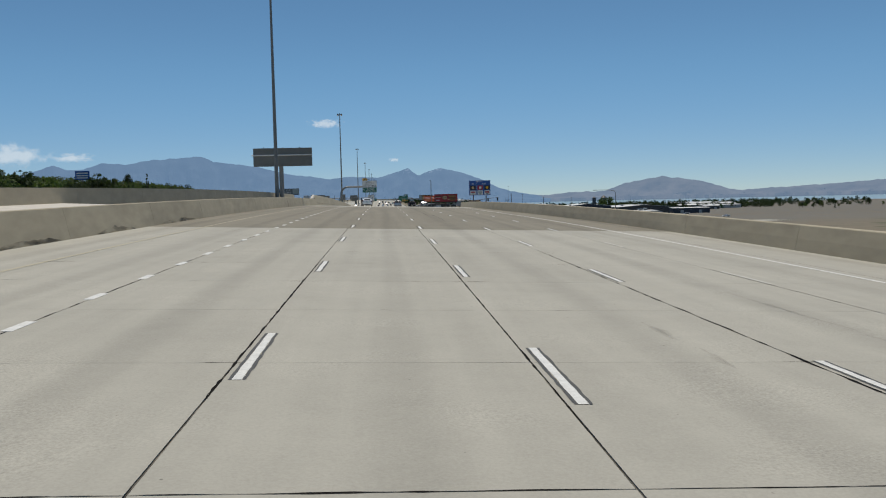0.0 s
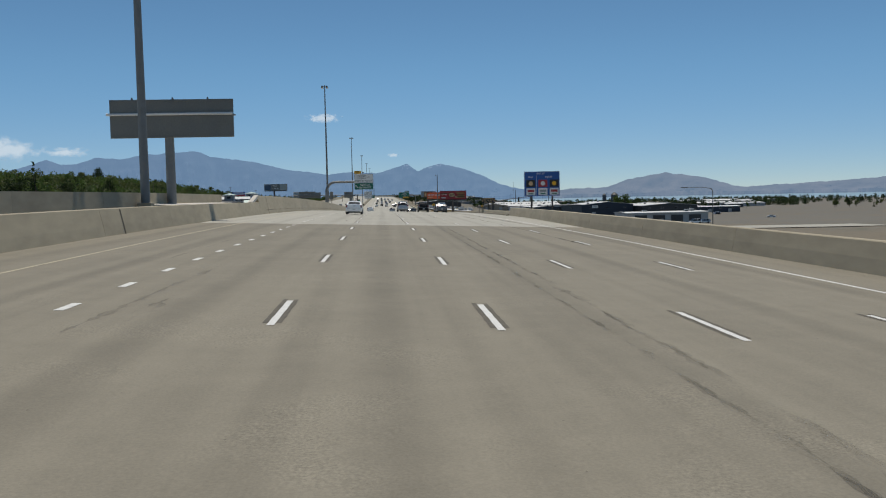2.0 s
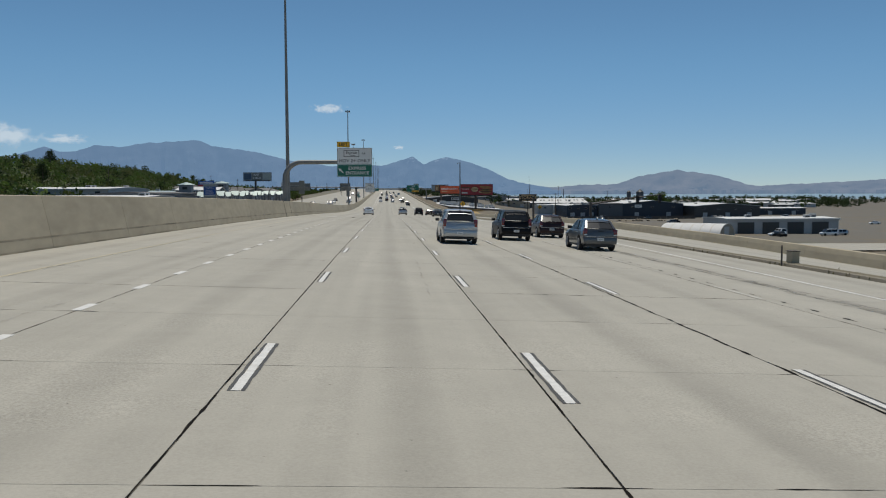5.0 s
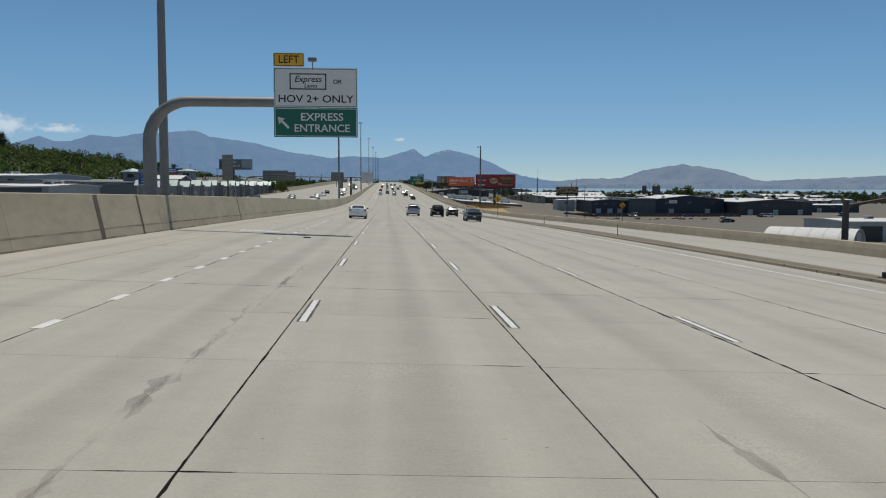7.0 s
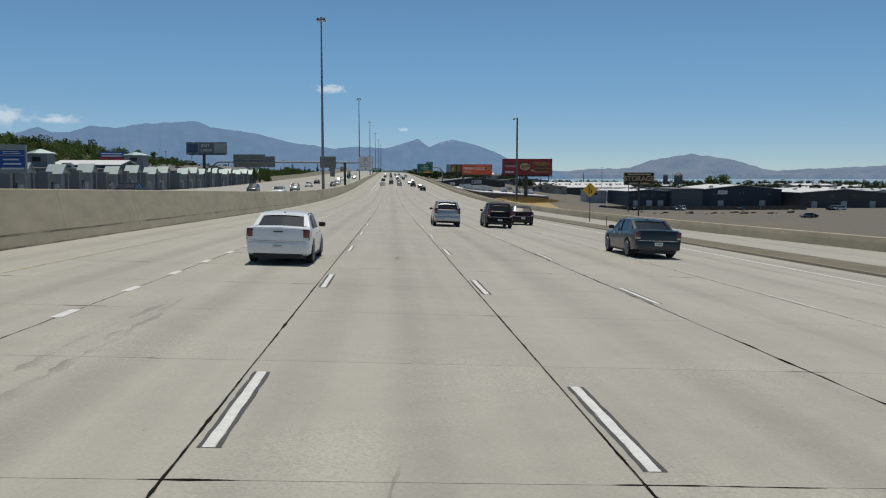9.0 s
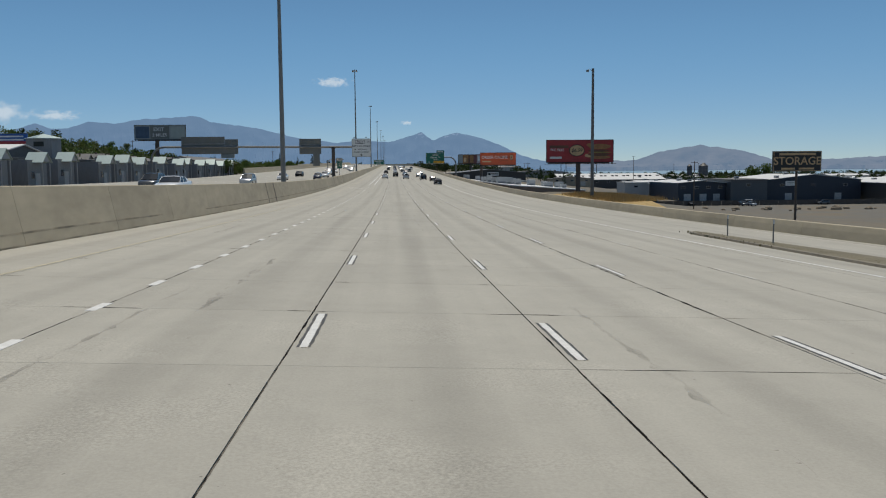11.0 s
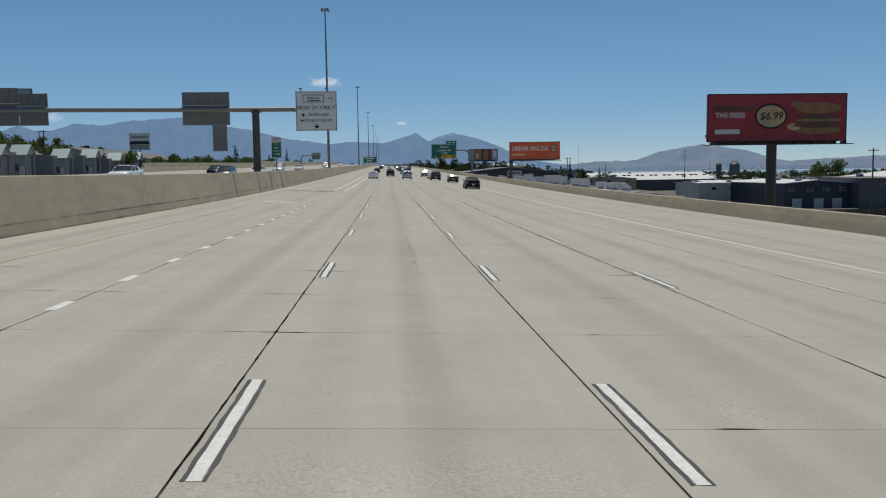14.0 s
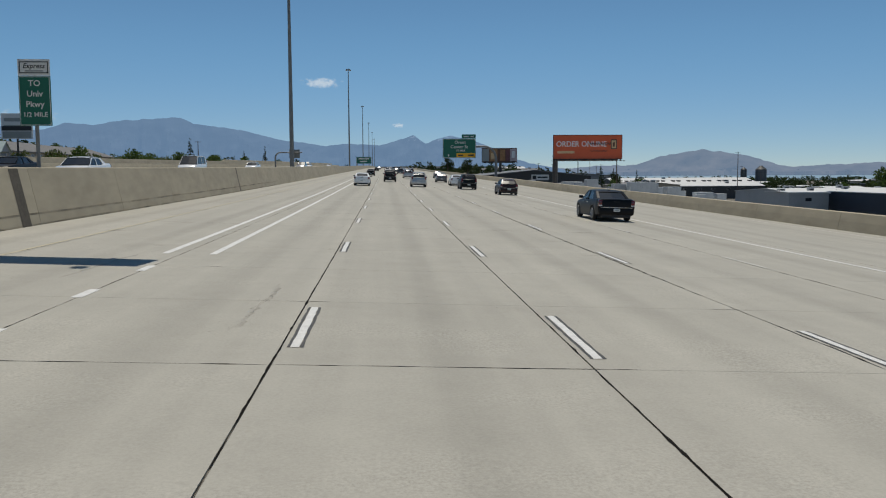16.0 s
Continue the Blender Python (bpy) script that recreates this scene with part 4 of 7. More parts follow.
def services_sign():
    y = 171.7
    x = 19.85
    zb = rz(16, y) - 1.2
    th = empty("services_sign", "blue roadside services sign with six plain logo plates", "road sign", m=pose(x, y, zb))
    x0, x1, zl, zt = -2.2, 2.2, 3.3 - zb, 6.32 - zb
    p = panel("blue_panel", x0, x1, zl, zt, 0, S_BLUE, th)
    frame_bars(p, x0 + 0.04, x1 - 0.04, zl + 0.04, zt - 0.04, 0, 0.025, S_WHITE)
    part("divider", box(-0.70, -0.67, -0.006, 0, zl + 0.1, zt - 0.55), S_WHITE, p)
    lettering("GAS", 0.30, S_WHITE, p, -1.42, -0.006, zt - 0.68)
    lettering("FOOD", 0.30, S_WHITE, p, 0.85, -0.006, zt - 0.68)
    lettering("EXIT 271", 0.28, S_WHITE, p, -0.1, -0.006, zt - 0.27)
    cols = ((-1.95, S_BLACK, S_CREAM), (-0.45, S_RED, S_WHITE), (0.95, S_BLACK, S_YELLOW))
    for cx, top, mark in cols:
        a = panel("logo_plate", cx, cx + 1.12, zl + 1.12, zl + 2.0, -0.02, top, p, 0.02)
        part("logo_mark", tube([(cx + 0.56, -0.026, zl + 1.56), (cx + 0.56, -0.021, zl + 1.56)], 0.27, 16), mark, a)
    for cx, mark in ((-1.95, S_RED), (-0.45, S_GREY), (0.95, S_RED)):
        a = panel("logo_plate", cx, cx + 1.12, zl + 0.14, zl + 0.98, -0.02, S_WHITE, p, 0.02)
        part("logo_mark", box(cx + 0.15, cx + 0.97, -0.027, -0.021, zl + 0.5, zl + 0.78), mark, a)
        part("logo_mark", box(cx + 0.25, cx + 0.87, -0.027, -0.021, zl + 0.24, zl + 0.36), S_GREEN, a)
    for px in (-1.3, 1.3):
        part("post", box(px - 0.09, px + 0.09, 0.06, 0.24, -2.5, zt - 0.3), DARKSTEEL, th)


services_sign()


def merge_sign(x, y, zc, zb, s=0.53):
    th = empty("warning_sign", "yellow diamond merge warning sign on a steel post", "road sign", "merge signs", m=pose(x, y, zb))
    z = zc - zb
    bm = bmesh.new()
    boxb(bm, -s, s, 0, 0.02, -s, s)
    bmesh.ops.bevel(bm, geom=[e for e in bm.edges if abs(e.verts[0].co.y - e.verts[1].co.y) > 0.01], offset=0.08, segments=3, affect="EDGES")
    bmesh.ops.rotate(bm, verts=bm.verts, cent=(0, 0, 0), matrix=Matrix.Rotation(radians(45), 3, "Y"))
    bmesh.ops.translate(bm, verts=bm.verts, vec=(0, 0, z))
    pl = part("plate", bm, S_YELLOW, th)
    part("arrow", box(-0.16, -0.05, -0.006, -0.001, z - 0.4, z + 0.35), S_BLACK, pl)
    part("arrow", box(0.08, 0.18, -0.006, -0.001, z - 0.35, z + 0.05), S_BLACK, pl)
    part("post", box(-0.035, 0.035, 0.022, 0.08, -0.3, z + 0.5), DARKSTEEL, th)


merge_sign(20.0, 391.5, 0.5, rz(20, 391.5))
merge_sign(35.6, 365.0, 0.05, -4.0, 0.38)


# ---- billboards ----
def billboard(name, x0, x1, y, z0, z1, zb, face, label, post_x, turn=0.0, post_r=0.55, parts=None):
    th = empty(name, label, "billboard", m=pose((x0 + x1) / 2, y, zb, 0, 0, turn))
    w = (x1 - x0) / 2
    a, b = z0 - zb, z1 - zb
    f = part("board", box(-w, w, 0, 0.5, a, b, 0.03), face, th)
    frame_bars(f, -w - 0.06, w + 0.06, a - 0.06, b + 0.06, 0.0, 0.13, S_BLACK, "trim")
    part("catwalk", box(-w - 0.5, w + 0.5, -0.9, -0.05, a - 0.42, a - 0.34), DARKSTEEL, th)
    for k in range(9):
        x = -w + 0.4 + (2 * w - 0.8) * k / 8
        part("bracket", box(x - 0.04, x + 0.04, -0.85, 0.4, a - 0.34, a - 0.08), DARKSTEEL, th)
    part("rear_truss", box(-w, w, 0.55, 0.8, a + 0.5, a + 0.8), DARKSTEEL, th)
    px = post_x - (x0 + x1) / 2
    part("post", tube([(px, 0.8, -1.5), (px, 0.8, a + 0.6)], post_r, 18), DARKSTEEL, th, smooth=True)
    part("head_beam", box(-w * 0.9, w * 0.9, 0.55, 1.05, a - 0.3, a + 0.2), DARKSTEEL, th)
    if parts:
        parts(f, w, a, b)
    return th


def burger_art(f, w, a, b):
    h = b - a
    lettering("THE FRIES", 0.80, S_WHITE, f, -w + 2.5, -0.006, a + h * 0.55, stretch=0.95)
    bars(f, [(-w + 0.7, -w + 5.2, a + h * 0.64, a + h * 0.76)], 0, S_BROWN)
    bars(f, [(-w + 0.8, -w + 3.6, a + h * 0.16, a + h * 0.26)], 0, S_WHITE)
    bm = tube([(-0.75 + 1.75 * math.cos(t), -0.05, a + h * 0.53 + 1.3 * math.sin(t)) for t in [2 * math.pi * k / 28 for k in range(29)]], 0.10, 6, cap=False)
    part("ring", bm, S_BLACK, f)
    bm = bmesh.new()
    n = 28
    bm.faces.new([bm.verts.new((-0.75 + 1.7 * math.cos(-2 * math.pi * k / n), -0.012, a + h * 0.53 + 1.25 * math.sin(-2 * math.pi * k / n))) for k in range(n)])
    part("price_disc", bm, S_CREAM, f)
    lettering("$6.99", 1.15, S_BLACK, f, -0.75, -0.02, a + h * 0.53, slant=0.2)
    # stacked sandwich shapes
    for dx, dz, rx, rzz, m in ((4.6, 0.70, 2.7, 0.62, S_TOAST), (4.5, 0.52, 2.7, 0.28, S_BROWN), (4.7, 0.44, 2.8, 0.16, S_LETT), (4.5, 0.34, 2.7, 0.35, S_BROWN), (4.6, 0.22, 2.6, 0.42, S_TOAST), (2.3, 0.78, 0.8, 0.35, S_TOAST), (1.9, 0.3, 0.8, 0.4, S_CREAM)):
        bm = bmesh.new()
        k0 = 20
        bm.faces.new([bm.verts.new((dx + rx * math.cos(-2 * math.pi * k / k0), -0.014 - 0.002 * dz, a + h * dz + rzz * math.sin(-2 * math.pi * k / k0))) for k in range(k0)])
        part("food_shape", bm, m, f)


def order_art(f, w, a, b):
    h = b - a
    lettering("ORDER ONLINE", 1.65, S_WHITE, f, -w + 0.6, -0.006, a + h * 0.62, align="LEFT", stretch=0.93)
    bars(f, [(-w + 0.9, -w + 4.6, a + h * 0.24, a + h * 0.34)], 0, S_CREAM)
    pts = [(0.4 + 4.6 * k / 14, -0.03, a + h * 0.64 + 0.22 * (-1) ** k) for k in range(15)]
    part("scribble", tube(pts, 0.11, 6), S_BLACK, f)
    pts = [(0.6 + 3.6 * k / 10, -0.03, a + h * 0.34 + 0.2 * (-1) ** k) for k in range(11)]
    part("scribble", tube(pts, 0.07, 6), S_BLACK, f)
    c = part("emblem", box(w - 2.3, w - 1.3, -0.012, -0.002, a + h * 0.45, a + h * 0.78), S_CREAM, f)
    part("emblem_frame", box(w - 2.45, w - 1.15, -0.006, -0.001, a + h * 0.42, a + h * 0.82), S_BLACK, f)
    part("emblem_mark", box(w - 2.05, w - 1.6, -0.018, -0.0125, a + h * 0.52, a + h * 0.7), S_BROWN, f)


def photo_art(f, w, a, b):
    h = b - a
    for x0, x1, z0, z1, m in ((-w, -w + 3.0, 0.05, 0.95, S_GREY), (-w + 3.0, -w + 6.4, 0.05, 0.95, S_TOAST), (0.2, 2.4, 0.1, 0.9, S_TOAST), (2.5, 4.2, 0.1, 0.9, S_DUSK), (4.2, w, 0.05, 0.95, S_PINK), (-w + 3.6, -w + 5.2, 0.2, 0.65, S_CREAM), (4.9, 6.3, 0.3, 0.8, S_WHITE)):
        part("picture_patch", box(x0 + 0.1, x1 - 0.1, -0.012 - 0.002 * (m is S_CREAM) - 0.004 * (m is S_WHITE), -0.002, a + h * z0, a + h * z1), m, f)


def exit_art(f, w, a, b):
    h = b - a
    part("picture_patch", box(-w + 0.3, -w + 4.3, -0.01, -0.002, a + h * 0.10, a + h * 0.90), S_SLATE, f)
    m = part("text_panel", box(-w + 4.6, w - 4.8, -0.01, -0.002, a + h * 0.06, a + h * 0.94), S_BACK, f)
    lettering("EXIT", 1.5, S_WHITE, m, -0.4, -0.014, a + h * 0.70)
    lettering("2 MILES", 1.3, S_WHITE, m, -0.2, -0.014, a + h * 0.30)
    part("pale_panel", box(w - 4.5, w - 0.4, -0.01, -0.002, a + h * 0.12, a + h * 0.88), S_PALE, f)


billboard("billboard", 34.9, 50.6, 570.5, 1.95, 7.1, -6.5, S_RED, "red restaurant billboard with price ring on a steel column", 42.5, parts=burger_art)
billboard("billboard", 35.6, 50.6, 727.8, 2.2, 7.35, -6.0, S_ORANGE, "orange billboard reading order online on a dark column", 36.2, parts=order_art)
billboard("billboard", 38.4, 52.6, 886.0, 3.9, 9.4, -6.0, S_BROWN, "dark picture billboard with warm patches on a column", 46.0, parts=photo_art)
billboard("billboard", -76.5, -61.6, 631.0, 10.05, 14.3, -1.5, S_GREY, "grey exit advertising billboard beyond the other carriageway", -70.2, parts=exit_art)


def pylon_sign(x0, x1, y, z0, z1, zb, face, mark, label, name="pylon_sign", words=""):
    th = empty(name, label, "sign", m=pose((x0 + x1) / 2, y, zb))
    w = (x1 - x0) / 2
    f = part("cabinet", box(-w, w, 0, 0.4, z0 - zb, z1 - zb, 0.05), face, th)
    if words:
        lettering(words, (z1 - z0) * 0.55, mark, f, 0, -0.01, (z0 + z1) / 2 - zb)
        frame_bars(f, -w + 0.05, w - 0.05, z0 - zb + 0.05, z1 - zb - 0.05, 0, 0.06, mark)
    else:
        h = z1 - z0
        bars(f, [(-w * 0.8, w * 0.8, z0 - zb + h * k, z0 - zb + h * (k + 0.14)) for k in (0.15, 0.4, 0.68)], 0, mark)
    part("post", tube([(0, 0.2, -0.5), (0, 0.2, z0 - zb + 0.1)], 0.16, 12), DARKSTEEL, th)
    return f


_st = pylon_sign(49.9, 56.5, 485.8, -0.1, 2.6, -7.8, S_BLACK, S_CREAM, "black storage sign with tan letters on a post", words="STORAGE")
bars(_st, [(-2.5, 2.5, 9.85, 10.15), (-2.2, -0.3, 7.95, 8.2), (0.2, 2.3, 7.95, 8.2)], 0, S_CREAM)
_bp = pylon_sign(-55.1, -51.3, 430.0, 2.2, 6.25, -1.5, S_GREY, S_WHITE, "pale grey pylon sign with two blue boards")
for _z0, _z1 in ((4.55, 6.2), (6.32, 7.0)):
    _bb = part("blue_board", box(-1.72, 1.72, -0.03, -0.008, _z0, _z1), S_BLUE, _bp)
    bars(_bb, [(-1.3, 1.2, _z0 + 0.25 * (_z1 - _z0), _z0 + 0.38 * (_z1 - _z0)), (-1.3, 0.9, _z0 + 0.62 * (_z1 - _z0), _z0 + 0.74 * (_z1 - _z0))], -0.03, S_WHITE)
_py = pylon_sign(-64.2, -59.2, 694.0, 5.4, 9.6, -1.0, S_WHITE, S_GREY, "white pylon sign with grey bars on a pole")
part("band", box(-2.42, 2.42, -0.03, -0.008, 7.75, 8.5), S_BLACK, _py)
part("lower_board", box(-2.3, 2.3, -0.025, -0.008, 6.5, 7.6), S_GREY, _py)
_rs = pylon_sign(-85.2, -78.0, 561.0, 6.5, 8.9, 0.0, S_BLUE, S_WHITE, "dark blue and red shop sign on a pole", words="")
part("red_band", box(-3.6, 3.6, -0.02, -0.009, 6.52, 7.3), S_RED, _rs)
pylon_sign(-101.2, -96.6, 287.3, 12.2, 15.1, 0.0, S_BLUE, S_WHITE, "blue sign panel on a tall pole among trees")


def utility_pole(x, y, zt, zb, label, arms=1, r=0.2, shaft=None):
    th = empty("utility_pole", label, "utility pole", "utility poles", m=pose(x, y, zb))
    h = zt - zb
    part("shaft", tube([(0, 0, -0.6), (0, 0, h)], [r, r * 0.62], 12), shaft or WOOD, th, smooth=True)
    for k in range(arms):
        part("crossarm", box(-1.1, 1.1, -0.06, 0.06, h - 0.5 - k * 0.9, h - 0.38 - k * 0.9), WOOD, th)
        for x2 in (-0.95, -0.5, 0.5, 0.95):
            part("insulator", tube([(x2, 0, h - 0.38 - k * 0.9), (x2, 0, h - 0.2 - k * 0.9)], [0.05, 0.03], 6), STEEL, th)
    if not arms:
        part("bracket", tube([(0, 0, h - 0.4), (-0.5, 0, h - 0.1), (-0.75, 0, h - 0.2)], 0.04, 6), STEEL, th)
        part("lamp_head", box(-1.0, -0.6, -0.12, 0.12, h - 0.5, h - 0.2, 0.03), STEEL, th)


POLEG = mat("weathered_grey_pole", (0.15, 0.155, 0.155), 0.6, 0.2, vary=0.15, scale=1, fine=14)
WOOD = mat("weathered_pole_wood", (0.13, 0.10, 0.075), 0.9, vary=0.3, scale=1, fine=14, stretch=(4, 4, 0.3))
traffic_signal()
gore_marker(16.3, 203.4)
utility_pole(28.7, 499.0, 15.0, -4.8, "tall grey steel lamp pole behind the ramp wall", 0, 0.28, POLEG)
utility_pole(251, 1637, 15.0, gz(251, 1637), "tall dark lamp mast far off in the valley", 0, 0.75, DARKSTEEL)
utility_pole(353.5, 1838, 7.0, gz(353.5, 1838), "dark lamp mast by the lake shore", 0, 0.8, DARKSTEEL)
for _x, _y, _zt in ((150, 900, 8), (211, 1410, 25), (120, 1150, 6), (84, 1010, 5), (260, 1150, 4), (64, 780, 3.5), (190, 1300, 6), (320, 1250, 5), (95, 640, 2.5)):
    utility_pole(_x, _y, _zt, gz(_x, _y), "wooden utility pole among valley buildings", 1)
for _x, _y, _zt in ((-150, 640, 17), (-128, 800, 16), (-95, 720, 12), (-190, 760, 20), (-70, 870, 12)):
    utility_pole(_x, _y, _zt, gz(_x, _y), "wooden utility pole on the hillside", 1)


def street_lamp(x, y, zb, h, dx):
    th = empty("street_lamp", "grey curved-arm street lamp", "street lamp", "street lamps", m=pose(x, y, zb))
    pts = [(0, 0, 0), (0, 0, h - 0.8), (dx * 0.06, 0, h - 0.3), (dx * 0.4, 0, h), (dx, 0, h)]
    part("pole", tube(pts, [0.12, 0.08, 0.07, 0.06, 0.05], 10), STEEL, th, smooth=True)
    part("lamp_head", box(min(dx, dx * 1.25), max(dx, dx * 1.25), -0.15, 0.15, h - 0.1, h + 0.06, 0.03), STEEL, th)


street_lamp(63.5, 226.7, -8.0, 12.3, -5.0)


def delineator(x, y):
    th = empty("delineator_post", "thin white delineator post on the gore strip", "post", "delineators", m=pose(x, y, rz(x, y) + 0.1))
    part("stake", box(-0.025, 0.025, -0.02, 0.02, 0, 1.1), STEEL, th)
    part("reflector", box(-0.03, 0.03, -0.03, -0.02, 0.9, 1.08), S_WHITE, th)


for _y in (300, 330, 372, 412, 417.5):
    delineator(gore_x(_y) + (0.25 if _y > 415 else 0.0), _y)


def gore_post(x, y):
    th = empty("steel_post", "weathered square steel post bolted to the gore kerb", "post", m=pose(x, y, rz(x, y) + 0.12))
    part("shaft", box(-0.11, 0.11, -0.09, 0.09, 0.0, 3.0, 0.012), DARKSTEEL, th)
    part("base_plate", box(-0.28, 0.28, -0.26, 0.26, 0.0, 0.05, 0.01), DARKSTEEL, th)
    for sx in (-1, 1):
        part("gusset", box(sx * 0.2 - 0.08, sx * 0.2 + 0.08, -0.03, 0.03, 0.05, 0.24), DARKSTEEL, th)
    part("cap", box(-0.13, 0.13, -0.11, 0.11, 3.0, 3.04), DARKSTEEL, th)


gore_post(16.7, 266.0)
_sc = bmesh.new()
for _dx, _dy, _w, _h in ((0, 0, 0.16, 0.05), (0.14, 0.06, 0.08, 0.035)):
    boxb(_sc, _dx - _w, _dx + _w, _dy - 0.08, _dy + 0.08, 0.0, _h, 0.015)
_so = tagged(part("tyre_scrap", _sc, S_BLACK), "black scrap of tyre rubber on the pavement", "debris")
_so.matrix_world = pose(-4.38, 282.8, rz(-4.38, 282.8) + 0.006)

# ---- buildings ----
def cladding(name, col, rough=0.55, pitch=0.3, vary=0.1):
    """Ribbed metal siding: ribs as relief, streaks and fading."""
    m = mat(name, col, rough, 0.1, vary=vary, scale=0.25, fine=4, stretch=(1, 1, 0.3))
    nt = m.node_tree
    bs = nt.nodes["Principled BSDF"]
    tc, wv, b = nt.nodes.new("ShaderNodeTexCoord"), nt.nodes.new("ShaderNodeTexWave"), nt.nodes.new("ShaderNodeBump")
    wv.bands_direction = "DIAGONAL"
    mp = nt.nodes.new("ShaderNodeMapping")
    mp.inputs["Scale"].default_value = (1, 1, 0)
    nt.links.new(tc.outputs["Object"], mp.inputs["Vector"])
    nt.links.new(mp.outputs["Vector"], wv.inputs["Vector"])
    wv.inputs["Scale"].default_value = 1 / pitch
    b.inputs["Strength"].default_value, b.inputs["Distance"].default_value = 0.4, 0.03
    nt.links.new(wv.outputs["Fac"], b.inputs["Height"])
    nt.links.new(b.outputs["Normal"], bs.inputs["Normal"])
    return m


B_NAVY = cladding("navy_siding", (0.028, 0.038, 0.056))
B_SLATE = cladding("slate_siding", (0.085, 0.095, 0.105))
B_GREY = cladding("grey_siding", (0.20, 0.21, 0.22))
B_DARK = cladding("charcoal_siding", (0.055, 0.055, 0.055))
B_TAN = cladding("tan_siding", (0.33, 0.28, 0.21))
B_LIGHT = cladding("pale_siding", (0.42, 0.43, 0.43))
B_BRICK = mat("brown_masonry", (0.17, 0.12, 0.09), 0.9, vary=0.25, scale=0.5, fine=8)
R_WHITE = mat("white_membrane_roof", (0.60, 0.60, 0.585), 0.7, vary=0.10, scale=0.15, fine=2)
R_GREY = mat("grey_shingle_roof", (0.16, 0.155, 0.15), 0.9, vary=0.2, scale=0.4, fine=6)
R_GREEN = mat("pale_green_metal_roof", (0.40, 0.48, 0.46), 0.45, 0.3, vary=0.12, scale=0.3, fine=5)
GLASSD = mat("dark_window_glass", (0.03, 0.035, 0.04), 0.08, vary=0.1, scale=0.5, fine=3, spec=0.8)
DOORM = mat("roller_door_paint", (0.45, 0.45, 0.44), 0.5, vary=0.12, scale=0.5, fine=8)
STUCCO = mat("beige_stucco", (0.47, 0.42, 0.36), 0.9, vary=0.1, scale=0.5, fine=8)


def warehouse(name, x0, x1, y0, y1, zb, ze, rise, wall, roof, label, doors=4, windows=5, units=3, along="y", seed=0, fascia=None):
    """Walls with openings, pitched or flat roof with overhang, doors, windows, roof units."""
    rnd = random.Random(seed)
    cx, cy = (x0 + x1) / 2, (y0 + y1) / 2
    th = empty(name, label, "building", m=pose(cx, cy, zb))
    w, d, h = (x1 - x0) / 2, (y1 - y0) / 2, ze - zb
    bm = bmesh.new()
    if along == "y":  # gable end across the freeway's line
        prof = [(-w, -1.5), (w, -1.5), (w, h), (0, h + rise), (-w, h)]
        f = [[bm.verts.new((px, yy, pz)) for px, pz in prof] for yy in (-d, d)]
    else:
        prof = [(-d, -1.5), (d, -1.5), (d, h), (0, h + rise), (-d, h)]
        f = [[bm.verts.new((xx, py, pz)) for py, pz in prof] for xx in (-w, w)]
    bm.faces.new(f[0]); bm.faces.new(f[1][::-1])
    for k in range(5):
        bm.faces.new((f[0][k], f[1][k], f[1][(k + 1) % 5], f[0][(k + 1) % 5]))
    bmesh.ops.recalc_face_normals(bm, faces=bm.faces)
    part("wall", bm, wall, th)
    o, t = 0.35, 0.22
    for s in (-1, 1):
        bm = bmesh.new()
        if along == "y":
            q = [(0, -d - o, h + rise + 0.02), (0, d + o, h + rise + 0.02), (s * (w + o), d + o, h - 0.02), (s * (w + o), -d - o, h - 0.02)]
        else:
            q = [(-w - o, 0, h + rise + 0.02), (w + o, 0, h + rise + 0.02), (w + o, s * (d + o), h - 0.02), (-w - o, s * (d + o), h - 0.02)]
        a = [bm.verts.new(p) for p in q]
        b = [bm.verts.new((p[0], p[1], p[2] + t)) for p in q]
        bm.faces.new(a); bm.faces.new(b[::-1])
        for k in range(4):
            bm.faces.new((a[k], b[k], b[(k + 1) % 4], a[(k + 1) % 4]))
        bmesh.ops.recalc_face_normals(bm, faces=bm.faces)
        part("roof", bm, roof, th)
    part("fascia", box(-w - o, w + o, -d - o - 0.08, -d - o - 0.003, h - 0.3, h + 0.05), fascia or wall, th) if along == "x" or rise < 0.3 else None
    fy = -d
    for k in range(doors):
        x = -w + (2 * w) * (k + 0.5) / max(doors, 1) + rnd.uniform(-0.6, 0.6)
        dr = part("roller_door", box(x - 1.5, x + 1.5, fy - 0.06, fy - 0.004, 0, min(3.2, h * 0.62)), DOORM, th)
        for j in range(4):
            part("rib", box(x - 1.45, x + 1.45, fy - 0.08, fy - 0.062, 0.5 + j * 0.6, 0.56 + j * 0.6), B_GREY, dr)
    for k in range(windows):
        x = -w + (2 * w) * (k + 0.5) / windows + rnd.uniform(-0.5, 0.5)
        zc = h * 0.76
        wn = part("window", box(x - 0.9, x + 0.9, fy - 0.05, fy - 0.004, zc - 0.45, zc + 0.45), GLASSD, th)
        frame_bars(wn, x - 0.95, x + 0.95, zc - 0.5, zc + 0.5, fy - 0.05, 0.07, DOORM, "frame")
    for k in range(units):
        x, y = rnd.uniform(-w * 0.85, w * 0.85), rnd.uniform(-d * 0.85, d * 0.5)
        zz = h + rise * (1 - (abs(x) / w if along == "y" else abs(y) / d)) + 0.2
        u = part("roof_unit", box(x - 0.9, x + 0.9, y - 0.7, y + 0.7, zz - 0.1, zz + rnd.uniform(0.7, 1.15), 0.05), B_LIGHT, th)
        part("grille", box(x - 0.7, x + 0.7, y - 0.73, y - 0.705, zz + 0.15, zz + 0.55), B_DARK, u)
    return th


